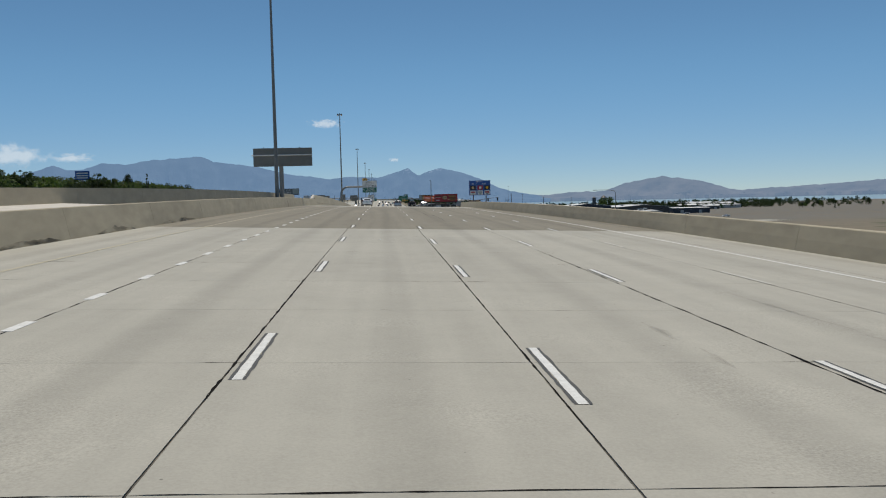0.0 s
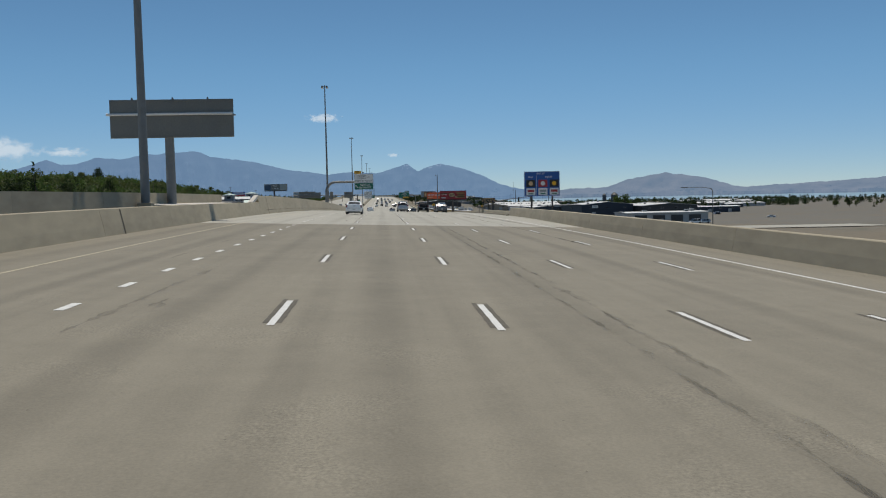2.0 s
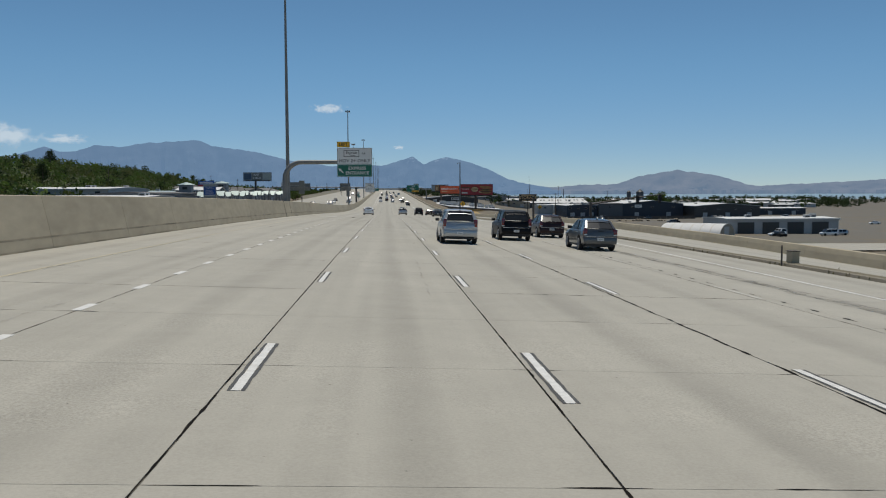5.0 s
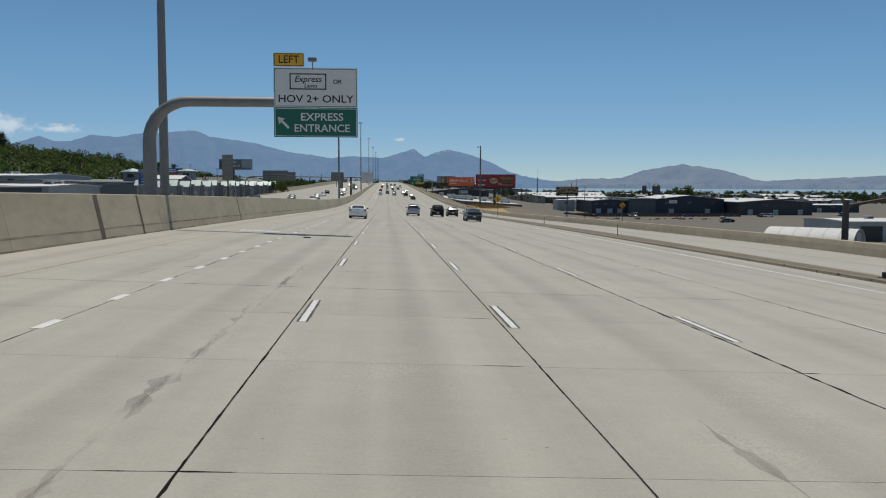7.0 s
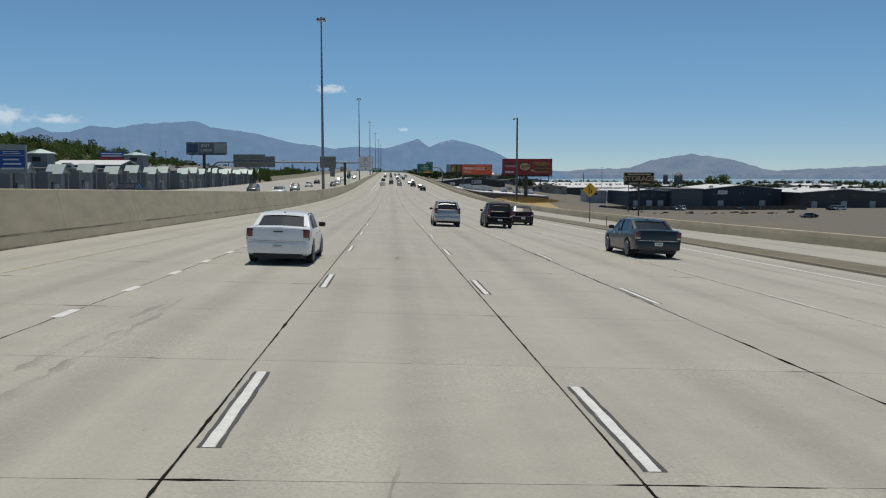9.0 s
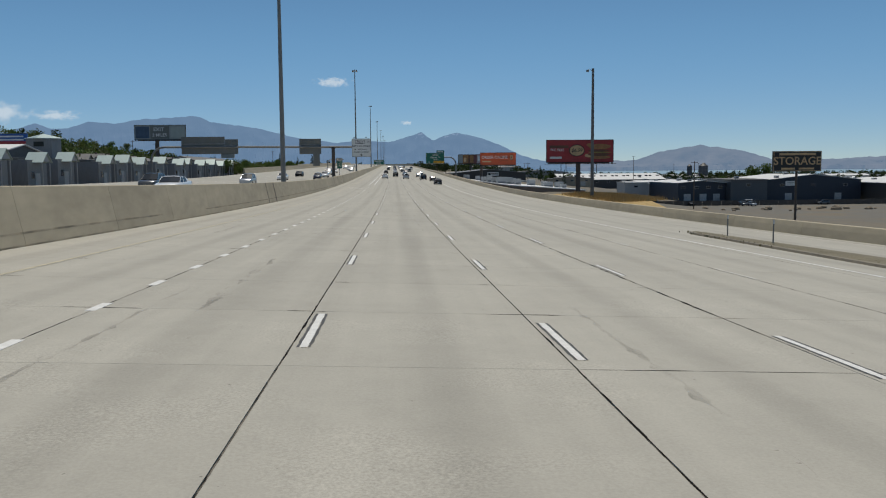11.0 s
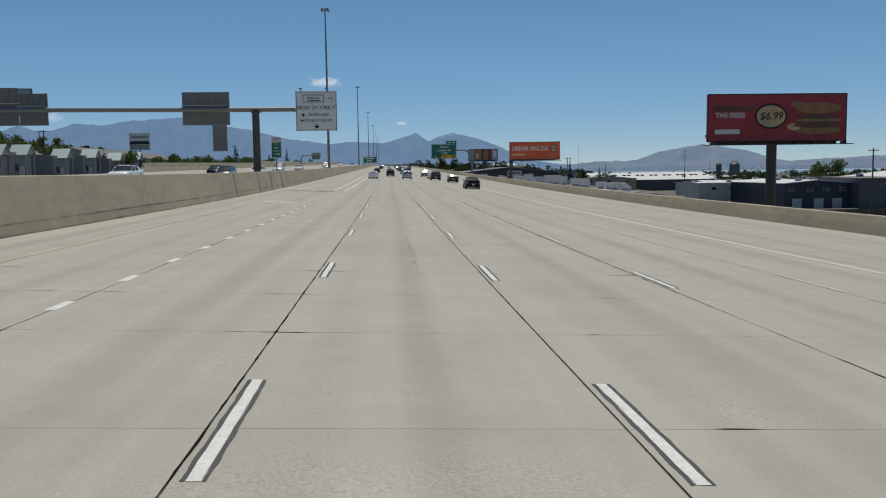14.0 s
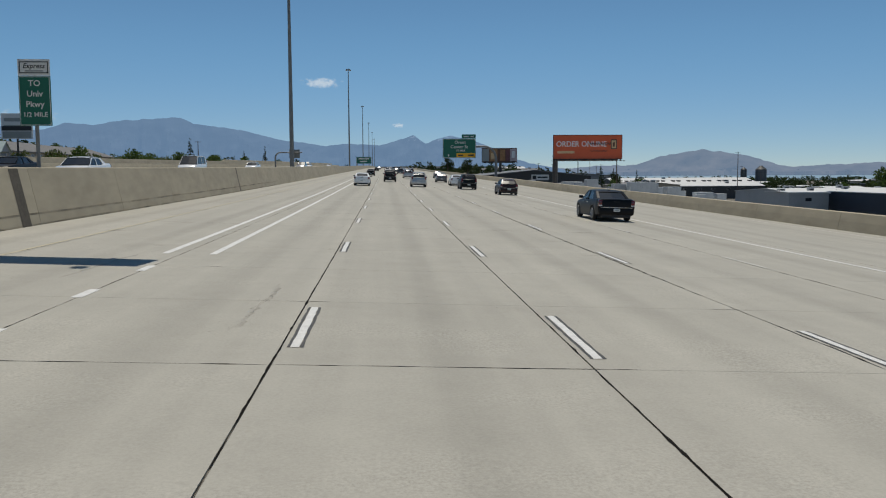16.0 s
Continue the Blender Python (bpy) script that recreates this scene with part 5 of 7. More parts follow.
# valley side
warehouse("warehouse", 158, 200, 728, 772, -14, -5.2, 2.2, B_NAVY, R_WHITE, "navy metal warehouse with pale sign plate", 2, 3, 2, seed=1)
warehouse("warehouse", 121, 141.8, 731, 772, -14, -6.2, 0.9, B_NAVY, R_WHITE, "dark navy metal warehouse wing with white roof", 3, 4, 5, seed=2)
warehouse("warehouse", 142, 157.8, 726, 772, -14, -4.9, 0.25, B_SLATE, R_GREY, "slate grey block between two navy halls", 0, 1, 1, along="x", seed=3)
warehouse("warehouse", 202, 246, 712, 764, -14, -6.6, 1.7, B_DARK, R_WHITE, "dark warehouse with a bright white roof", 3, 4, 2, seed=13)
# charcoal siding here carries the shadow on the long shed's front
_long = warehouse("warehouse", 117, 192, 965, 1012, -13.5, -7.7, 4.1, B_DARK, R_WHITE, "very long shed with white roof and skylights", 0, 10, 9, along="x", seed=7)
for _k in range(18):  # dark skylights along the long white roof
    _x = 119.5 + 4.1 * _k + (0.7 if _k % 2 else -0.5)
    _lo = _long.matrix_basis.translation
    part("skylight", box(_x - 0.8 - _lo.x, _x + 0.8 - _lo.x, 977 - _lo.y, 979.4 - _lo.y, -6.0 - _lo.z, -4.65 - _lo.z, 0.05), B_DARK, _long, "dark skylight")
warehouse("warehouse", 128, 180, 800, 850, -14, -7.6, 1.2, B_LIGHT, R_WHITE, "pale low warehouse with cluttered white roof", 4, 5, 12, along="x", seed=8)
warehouse("warehouse", 108, 119, 768, 782, -14, -6.4, 0.2, B_LIGHT, R_WHITE, "small pale block beside the navy hall", 1, 1, 1, along="x", seed=9)
warehouse("warehouse", 206, 262, 800, 850, -14, -7.4, 1.4, B_TAN, R_WHITE, "tan low warehouse with white roof", 5, 6, 8, along="x", seed=6)
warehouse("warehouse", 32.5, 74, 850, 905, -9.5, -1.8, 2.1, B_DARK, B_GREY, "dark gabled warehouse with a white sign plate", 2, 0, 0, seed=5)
warehouse("warehouse", 30, 58, 960, 990, -7.6, -2.4, 0.5, B_TAN, R_WHITE, "low tan building with white roof", 3, 4, 2, along="x", seed=12)


def slope_shed():
    """Long building whose one white roof falls away from the freeway, crowded with roof units."""
    rnd = random.Random(4)
    th = empty("warehouse", "long low brown building with white roof and rows of roof units", "building", m=pose(50, 720, -12))
    plan = [(34, 626), (76, 710), (76, 800), (30, 828)]
    top = lambda x: -3.9 - 0.092 * (x - 28)
    bm = bmesh.new()
    lo = [bm.verts.new((x - 50, y - 720, -1.5)) for x, y in plan]
    hi = [bm.verts.new((x - 50, y - 720, top(x) + 12)) for x, y in plan]
    for k in range(4):
        bm.faces.new((lo[k], lo[(k + 1) % 4], hi[(k + 1) % 4], hi[k]))
    bm.faces.new(hi)
    bmesh.ops.recalc_face_normals(bm, faces=bm.faces)
    part("wall", bm, B_BRICK, th)
    bm = bmesh.new()
    lo = [bm.verts.new(((x - 52) * 1.015 + 2, (y - 730) * 1.005 + 10, top(x) + 12.02)) for x, y in plan]
    hi = [bm.verts.new((v.co.x, v.co.y, v.co.z + 0.3)) for v in lo]
    for k in range(4):
        bm.faces.new((lo[k], lo[(k + 1) % 4], hi[(k + 1) % 4], hi[k]))
    bm.faces.new(hi)
    bm.faces.new(lo[::-1])
    bmesh.ops.recalc_face_normals(bm, faces=bm.faces)
    part("roof", bm, R_WHITE, th)
    for k in range(34):
        y = rnd.uniform(668, 822)
        x = rnd.uniform(33, min(72, 34 + (y - 640) * 0.45))
        z, w = top(x) + 12.3, rnd.uniform(0.8, 1.9)
        u = part("roof_unit", box(x - 50 - w, x - 50 + w, y - 721, y - 719, z - 0.1, z + rnd.uniform(1.5, 2.5), 0.05), B_LIGHT, th)
        part("grille", box(x - 50 - w * 0.7, x - 50 + w * 0.7, y - 721.04, y - 721.003, z + 0.2, z + 0.7), B_GREY, u)


slope_shed()


def yard_paving(x0, x1, y0, y1):
    bm = bmesh.new()
    xs, ys = steps(x0, x1, 6), steps(y0, y1, 5)
    g = [[bm.verts.new((x, y, gz(x, y) + 0.25)) for x in xs] for y in ys]
    for p, q in zip(g[:-1], g[1:]):
        for k in range(len(xs) - 1):
            bm.faces.new((p[k], p[k + 1], q[k + 1], q[k]))
    tagged(part("yard_paving", bm, CONCRETE), "pale concrete paving of a valley yard", "paving", kind="structure")


yard_paving(78, 170, 338, 362)


def arched_hall(x, y, zb, w, d, h):
    """A white fabric hall with a barrel roof and a framed end wall."""
    th = empty("arched_hall", "white barrel-roofed fabric hall on the valley floor", "building", m=pose(x, y, zb, 0, 0, 50))
    n = 16
    arc = [(w * math.cos(math.pi * k / n), h * math.sin(math.pi * k / n) ** 0.85) for k in range(n + 1)]
    part("roof", sweep(arc + [(px * 0.985, pz * 0.985) for px, pz in arc[::-1]], steps(-d, d, 6), lambda yy: 0.0), R_WHITE, th, smooth=True)
    bm = bmesh.new()
    for yy in (-d + 0.3, d - 0.3):
        bm.faces.new([bm.verts.new((px * 0.98, yy, pz * 0.98)) for px, pz in arc])
    part("end_wall", bm, B_TAN, th)
    part("roller_door", box(-2.2, 2.2, -d + 0.2, -d + 0.27, 0, 3.2), DOORM, th)
    for k in range(1, 6):
        yy = -d + 2 * d * k / 6
        part("rib", sweep([(px * 1.004, pz * 1.004 + 0.02) for px, pz in arc] + [(px * 0.99, pz * 0.99) for px, pz in arc[::-1]], [yy - 0.12, yy + 0.12], lambda q: 0.0), CAPC, th)


arched_hall(91.5, 414, -9.95, 7.0, 9.0, 4.1)
warehouse("warehouse", 106, 142, 427, 447, -10.3, -5.3, 0.3, B_LIGHT, R_WHITE, "broad pale grey hall with dark bays beside a barrel roof", 0, 0, 3, along="x", seed=51)
# open bays as flat panels, the shade inside put into their dark colour
for _k in range(4):
    _bay = empty("loading_bay", "dark panel standing for a shaded open loading bay", "door", "loading bays", m=pose(112 + 8.0 * _k, 426.9, -10.3))
    part("dark_bay_panel", box(-2.6, 2.6, -0.05, -0.004, 0, 4.0), B_DARK, _bay)
    frame_bars(_bay, -2.75, 2.75, -0.1, 4.15, -0.05, 0.15, B_GREY, "frame")


_sp = empty("wall_sign", "white sign plate on the warehouse front", "sign", m=pose(66, 850, -2.2))
part("plate", box(-13.8, -7.4, -0.2, -0.08, -1.0, 1.0), S_WHITE, _sp)
bars(_sp, [(-13.4, -12.0, -0.65, 0.65), (-11.6, -7.9, -0.25, 0.3)], -0.2, S_BLACK)
_sp = empty("wall_sign", "white sign plate on the navy warehouse", "sign", m=pose(169, 728, -6.6))
part("plate", box(-2.4, 2.4, -0.2, -0.09, -1.0, 1.0), S_WHITE, _sp)
bars(_sp, [(-1.6, 1.6, 0.1, 0.4), (-1.6, 1.0, -0.4, -0.15)], -0.2, S_GREY)

_rb = random.Random(41)
_walls, _roofs = (B_GREY, B_TAN, B_LIGHT, B_DARK, B_NAVY, STUCCO), (R_WHITE, R_WHITE, R_GREY)
_taken = [(107, 141, 427, 447), (84, 99, 407, 421), (26, 84, 600, 990), (84, 250, 700, 860), (112, 198, 950, 1020)]
for _k in range(40):
    for _try in range(20):
        _x, _y = _rb.uniform(90, 640), _rb.uniform(760, 1500)
        if _x > 0.5 * _y - 60:
            continue
        _w, _d = _rb.uniform(9, 26), _rb.uniform(7, 16)
        if all(_x + _w < a - 4 or _x - _w > b + 4 or _y + _d < c - 4 or _y - _d > e + 4 for a, b, c, e in _taken):
            break
    else:
        continue
    _taken.append((_x - _w, _x + _w, _y - _d, _y + _d))
    _i = _rb.randrange(6)
    _g = gz(_x, _y)
    warehouse("warehouse", _x - _w, _x + _w, _y - _d, _y + _d, _g, _g + _rb.uniform(3.2, 5.2), _rb.uniform(0.4, 1.8), _walls[_i], _roofs[_rb.randrange(3)],
              ("grey", "tan", "pale", "charcoal", "navy", "beige")[_i] + " low industrial building in the valley", 2, 3, 2, along=_rb.choice("xy"), seed=100 + _k)


def yard():
    fence = tagged(empty("yard_fence", m=pose(146, 690, -14.6)), "dark rusty panel fence along the yard", "fence", kind="structure")
    for k in range(26):
        part("panel", box(-48 + 3.7 * k, -44.4 + 3.7 * k, -0.06, 0.06, -1.0, 2.5), DARKSTEEL, fence)
    rnd = random.Random(61)
    for k in range(22):
        r = rnd.uniform(0.35, 0.95) * (1.5 if k % 7 == 0 else 1.0)
        bm = bmesh.new()
        bmesh.ops.create_icosphere(bm, subdivisions=2, radius=r)
        for v in bm.verts:
            v.co = Vector((v.co.x * 1.35, v.co.y, v.co.z * 0.8)) * (1 + 0.28 * noise.noise(v.co * 0.8 + Vector((k * 3, 0, 0))))
        x, y = 106 + 2.9 * k + rnd.uniform(-3, 3), 652 + rnd.uniform(-9, 12)
        ob = tagged(part("boulder", bm, BOULDER, smooth=False), "tan quarried boulder in the yard", "boulder", "yard boulders")
        ob.matrix_world = pose(x, y, gz(x, y) + r * 0.35, 0, 0, rnd.uniform(0, 360))


BOULDER = mat("tan_boulder", (0.22, 0.18, 0.13), 0.95, vary=0.25, scale=0.5, fine=5, bump=0.4)
yard()


def silo(x, y, zt, r):
    zb = -14.0
    th = empty("silo", "dark slate ribbed silo with conical top", "silo", "silos", m=pose(x, y, zb))
    h = zt - zb
    part("body", tube([(0, 0, 0), (0, 0, h - r * 0.7)], r, 20), B_SLATE, th, smooth=True)
    part("cone", tube([(0, 0, h - r * 0.7), (0, 0, h)], [r * 1.03, r * 0.2], 20), B_DARK, th)
    for k in range(1, 5):
        part("hoop", tube([(0, 0, h * k / 6), (0, 0, h * k / 6 + 0.2)], r * 1.015, 20), B_DARK, th)


silo(348, 1311, 5.5, 5.0)
silo(334.5, 1318, 4.0, 2.8)


# town side: storage units with small gables, long dark block, houses
def storage_unit(x, y, zb, w=7.6, d=11.0, h=4.3):
    th = empty("storage_unit", "grey storage unit with a small pale green gable roof", "storage building", "storage units", m=pose(x, y, zb))
    part("wall", box(-d / 2, d / 2, -w / 2 + 0.03, w / 2 - 0.03, -2.0, h), B_GREY, th)
    bm = bmesh.new()
    f = [[bm.verts.new(p) for p in ((xx, -1.6, h - 0.3), (xx, 1.6, h - 0.3), (xx, 0, h + 1.15))] for xx in (d / 2 - 1.2, d / 2 + 1.5)]
    bm.faces.new(f[0]); bm.faces.new(f[1][::-1])
    for k in range(3):
        bm.faces.new((f[0][k], f[1][k], f[1][(k + 1) % 3], f[0][(k + 1) % 3]))
    bmesh.ops.recalc_face_normals(bm, faces=bm.faces)
    part("gable", bm, B_LIGHT, th)
    for s in (-1, 1):
        bm = bmesh.new()
        q = [(d / 2 - 1.3, 0, h + 1.2), (d / 2 + 1.75, 0, h + 1.2), (d / 2 + 1.75, s * 1.95, h - 0.5), (d / 2 - 1.3, s * 1.95, h - 0.5)]
        a = [bm.verts.new(p) for p in q]
        b = [bm.verts.new((p[0], p[1], p[2] + 0.1)) for p in q]
        bm.faces.new(a); bm.faces.new(b[::-1])
        for k in range(4):
            bm.faces.new((a[k], b[k], b[(k + 1) % 4], a[(k + 1) % 4]))
        bmesh.ops.recalc_face_normals(bm, faces=bm.faces)
        part("gable_roof", bm, R_GREEN, th)
    part("roof", box(-d / 2 - 0.2, d / 2 - 1.4, -w / 2, w / 2, h, h + 0.15), R_GREY, th)
    part("window", box(d / 2 + 0.004, d / 2 + 0.05, -2.4, -1.2, 1.3, 2.4), GLASSD, th)
    for s in (-1, 1):
        part("post", box(d / 2 + 1.35, d / 2 + 1.5, s * 1.5 - 0.07, s * 1.5 + 0.07, -2.0, h - 0.3), B_LIGHT, th)
    dr = part("roller_door", box(d / 2 + 0.004, d / 2 + 0.06, -0.95, 0.95, -0.8, 2.1), DOORM, th)
    return th


_u = storage_unit(-64.5, 446, -1.6)
for _k in range(1, 17):
    copy_thing(_u, pose(-64.5 - (0.9 if _k % 3 == 0 else 0), 446 + 14.6 * _k + (3.5 if _k % 4 == 3 else 0), -1.4 + 0.016 * _k - 0.3 * (_k % 2)))
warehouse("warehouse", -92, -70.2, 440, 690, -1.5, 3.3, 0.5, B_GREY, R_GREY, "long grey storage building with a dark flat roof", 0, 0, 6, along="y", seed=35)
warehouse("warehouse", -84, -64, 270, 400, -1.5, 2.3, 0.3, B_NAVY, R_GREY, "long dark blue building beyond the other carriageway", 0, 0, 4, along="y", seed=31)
for _k, _y in enumerate(range(282, 398, 12)):
    _w = empty("window_sign", "small pale sign plate on a dark building", "sign", m=pose(-61.9, _y, 0.6))
    part("plate", box(0, 0.06, -1.1, 1.1, -0.4, 0.5), S_GREY if _k % 3 else S_WHITE, _w)
warehouse("warehouse", -128, -96, 470, 520, 0.0, 5.0, 0.7, B_LIGHT, R_WHITE, "pale building with a bright white roof", 0, 4, 3, along="x", seed=32)
warehouse("warehouse", -126, -95, 548, 600, -1.0, 3.6, 0.8, B_TAN, R_GREEN, "tan commercial building with pale roof", 0, 5, 3, along="x", seed=33)
warehouse("warehouse", -100, -66, 408, 438, -1.5, 2.4, 0.4, B_LIGHT, R_WHITE, "low pale building with a white roof edge", 0, 3, 2, along="x", seed=34)
warehouse("warehouse", -89, -71.2, 535, 551, 3.2, 4.55, 1.3, B_DARK, R_WHITE, "raised rooftop hall with a bright white roof", 0, 4, 0, along="x", seed=36)


def roof_tower(x, y, zb, w, h):
    """A square stair tower with a low pyramid roof."""
    th = empty("stair_tower", "grey square stair tower with a pale pyramid roof", "tower", "stair towers", m=pose(x, y, zb))
    part("wall", box(-w, w, -w, w, -3.0, h), B_GREY, th)
    part("roof", tube([(0, 0, h), (0, 0, h + 0.15), (0, 0, h + 1.1)], [w * 1.6, w * 1.6, 0.15], 4), R_GREEN, th)
    part("window", box(-w * 0.4, w * 0.4, -w - 0.05, -w - 0.004, h - 1.6, h - 0.6), GLASSD, th)


roof_tower(-74.6, 561, 3.6, 2.6, 4.1)
roof_tower(-75.0, 494, 3.6, 2.2, 2.9)


def house(x, y, zb, turn, k):
    rnd = random.Random(k)
    th = empty("house", ("tan", "grey", "brown")[k % 3] + " house with a grey shingle roof", "house", "houses", m=pose(x, y, zb, 0, 0, turn))
    w, d, h, r = rnd.uniform(5.5, 8), rnd.uniform(4.5, 6), rnd.uniform(3.2, 5.6), rnd.uniform(2.0, 2.8)
    bm = bmesh.new()
    f = [[bm.verts.new((xx, py, pz)) for py, pz in ((-d, -2), (d, -2), (d, h), (0, h + r), (-d, h))] for xx in (-w, w)]
    bm.faces.new(f[0]); bm.faces.new(f[1][::-1])
    for j in range(5):
        bm.faces.new((f[0][j], f[1][j], f[1][(j + 1) % 5], f[0][(j + 1) % 5]))
    bmesh.ops.recalc_face_normals(bm, faces=bm.faces)
    part("wall", bm, (B_TAN, B_GREY, B_BRICK)[k % 3], th)
    for s in (-1, 1):
        bm = bmesh.new()
        q = [(-w - 0.5, 0, h + r + 0.03), (w + 0.5, 0, h + r + 0.03), (w + 0.5, s * (d + 0.5), h - 0.25), (-w - 0.5, s * (d + 0.5), h - 0.25)]
        a = [bm.verts.new(p) for p in q]
        b = [bm.verts.new((p[0], p[1], p[2] + 0.18)) for p in q]
        bm.faces.new(a); bm.faces.new(b[::-1])
        for j in range(4):
            bm.faces.new((a[j], b[j], b[(j + 1) % 4], a[(j + 1) % 4]))
        bmesh.ops.recalc_face_normals(bm, faces=bm.faces)
        part("roof", bm, R_GREY, th)
    for j in range(3):
        xx = -w + (j + 0.5) * 2 * w / 3
        wn = part("window", box(xx - 0.7, xx + 0.7, -d - 0.05, -d - 0.004, h * 0.45, h * 0.45 + 1.2), GLASSD, th)
        frame_bars(wn, xx - 0.78, xx + 0.78, h * 0.45 - 0.08, h * 0.45 + 1.28, -d - 0.05, 0.09, S_WHITE, "frame")
    part("chimney", box(w * 0.4, w * 0.4 + 0.7, -0.4, 0.4, h + r * 0.5, h + r + 0.8), B_BRICK, th)


def apartment_block(x0, x1, y0, y1, zb, ze, rise):
    """Two storeys under a long grey roof, windows and porches along the side that faces the freeway."""
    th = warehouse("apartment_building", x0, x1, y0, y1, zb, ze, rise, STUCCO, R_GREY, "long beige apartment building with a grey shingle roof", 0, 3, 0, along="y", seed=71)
    w, d, h = (x1 - x0) / 2, (y1 - y0) / 2, ze - zb
    for k in range(int(d * 2 / 4.2)):
        yy = -d + 2.0 + 4.2 * k
        for z in (0.9, 3.5):
            if z + 1.3 < h:
                wn = part("window", box(w + 0.004, w + 0.05, yy - 0.6, yy + 0.6, z, z + 1.3), GLASSD, th)
                part("frame", box(w + 0.003, w + 0.09, yy - 0.72, yy - 0.61, z - 0.1, z + 1.4), S_WHITE, wn)
                part("frame", box(w + 0.003, w + 0.09, yy + 0.61, yy + 0.72, z - 0.1, z + 1.4), S_WHITE, wn)


apartment_block(-86, -72, 694, 742, -1.3, 3.9, 2.3)
apartment_block(-90, -76, 752, 790, -1.0, 4.1, 2.3)
_rh = random.Random(9)
_homes = []
_k = 0
for _row, (_x, _n) in enumerate(((-99, 6), (-113, 6), (-128, 5))):
    for _j in range(_n):
        house(_x + _rh.uniform(-3, 3), 702 + _j * 19 + _row * 7, -1.2 + 0.9 * _row, _rh.choice((0, 90, 80, 8)), _k)
        _k += 1


# ---- trees and grass ----
def leaf_mat(name, col):
    m = mat(name, col, 0.75, vary=0.4, scale=0.25, fine=3, spec=0.2)
    nt = m.node_tree
    bs = nt.nodes["Principled BSDF"]
    bs.inputs["Subsurface Weight"].default_value = 0.0
    tr, mx = nt.nodes.new("ShaderNodeBsdfTranslucent"), nt.nodes.new("ShaderNodeMixShader")
    tr.inputs["Color"].default_value = (col[0] * 1.4, col[1] * 1.5, col[2], 1)
    mx.inputs["Fac"].default_value = 0.25
    out = nt.nodes["Material Output"]
    nt.links.new(bs.outputs[0], mx.inputs[1])
    nt.links.new(tr.outputs[0], mx.inputs[2])
    nt.links.new(mx.outputs[0], out.inputs["Surface"])
    return m


LEAF_A = leaf_mat("leaves_green", (0.082, 0.122, 0.034))
LEAF_B = leaf_mat("leaves_olive", (0.096, 0.112, 0.044))
LEAF_C = leaf_mat("leaves_dark", (0.032, 0.048, 0.018))
BARK = mat("tree_bark", (0.10, 0.075, 0.055), 0.95, vary=0.3, scale=1.5, fine=14)


def leaves(rnd, lobes, count, size):
    """Leaf sprays scattered through lobes (centre, radii), denser near their skin, with gaps."""
    vs, fs = [], []
    for c, r in lobes:
        for _ in range(int(count * r[0] * r[2])):
            while True:
                p = Vector((rnd.uniform(-1, 1), rnd.uniform(-1, 1), rnd.uniform(-1, 1)))
                if 0.25 < p.length < 1.0 + 0.12 * rnd.random():
                    break
            if noise.noise(Vector((p.x * 2.2 + c[0] * 3, p.y * 2.2 + c[1] * 3, p.z * 2.2))) < -0.22:
                continue
            q = Vector((c[0] + p.x * r[0], c[1] + p.y * r[1], c[2] + p.z * r[2]))
            u = Vector((rnd.gauss(0, 1), rnd.gauss(0, 1), rnd.gauss(0, 1))).normalized()
            v = u.cross(Vector((rnd.gauss(0, 1), rnd.gauss(0, 1), rnd.gauss(0, 1)))).normalized()
            s = size * rnd.uniform(0.55, 1.25)
            n = len(vs)
            vs += [q - u * s, q + v * s * 0.55, q + u * s, q - v * s * 0.55]
            fs.append((n, n + 1, n + 2, n + 3))
    return vs, fs


def tree(name, seed, h, spread, material, label, size=0.34, count=62, conifer=False):
    rnd = random.Random(seed)
    th = empty(name, label, "tree", "roadside trees")
    if conifer:
        lobes = [((rnd.uniform(-0.1, 0.1), rnd.uniform(-0.1, 0.1), h * (0.12 + 0.86 * k / 9)), (spread * (1 - k / 10), spread * (1 - k / 10), h * 0.075)) for k in range(10)]
    else:
        lobes = []
        for k in range(rnd.randint(7, 10)):
            a, t = rnd.uniform(0, 6.28), rnd.random()
            rr = spread * rnd.uniform(0.35, 0.7)
            lobes.append(((math.cos(a) * spread * 0.6 * (1 - 0.5 * t), math.sin(a) * spread * 0.6 * (1 - 0.5 * t), h * (0.36 + 0.46 * t)), (rr, rr, rr * rnd.uniform(0.55, 0.85))))
        lobes.append(((0, 0, h * 0.8), (spread * 0.45, spread * 0.45, h * 0.17)))
    bm = tube([(0, 0, -0.6), (rnd.uniform(-0.15, 0.15), 0, h * 0.25), (rnd.uniform(-0.3, 0.3), rnd.uniform(-0.3, 0.3), h * 0.55), (0, 0, h * 0.82)], [h * 0.028, h * 0.022, h * 0.014, h * 0.004], 8)
    for c, r in lobes[:7]:
        if not conifer:
            tube([(0, 0, h * rnd.uniform(0.2, 0.4)), (c[0] * 0.5, c[1] * 0.5, c[2] * 0.75), c], [h * 0.012, h * 0.008, h * 0.003], 5, bm)
    part("trunk", bm, BARK, th)
    vs, fs = leaves(rnd, lobes, count, size)
    me = bpy.data.meshes.new("crown")
    me.from_pydata(vs, [], fs)
    me.materials.append(material)
    ob = new("crown", me)
    ob.parent = th
    return th


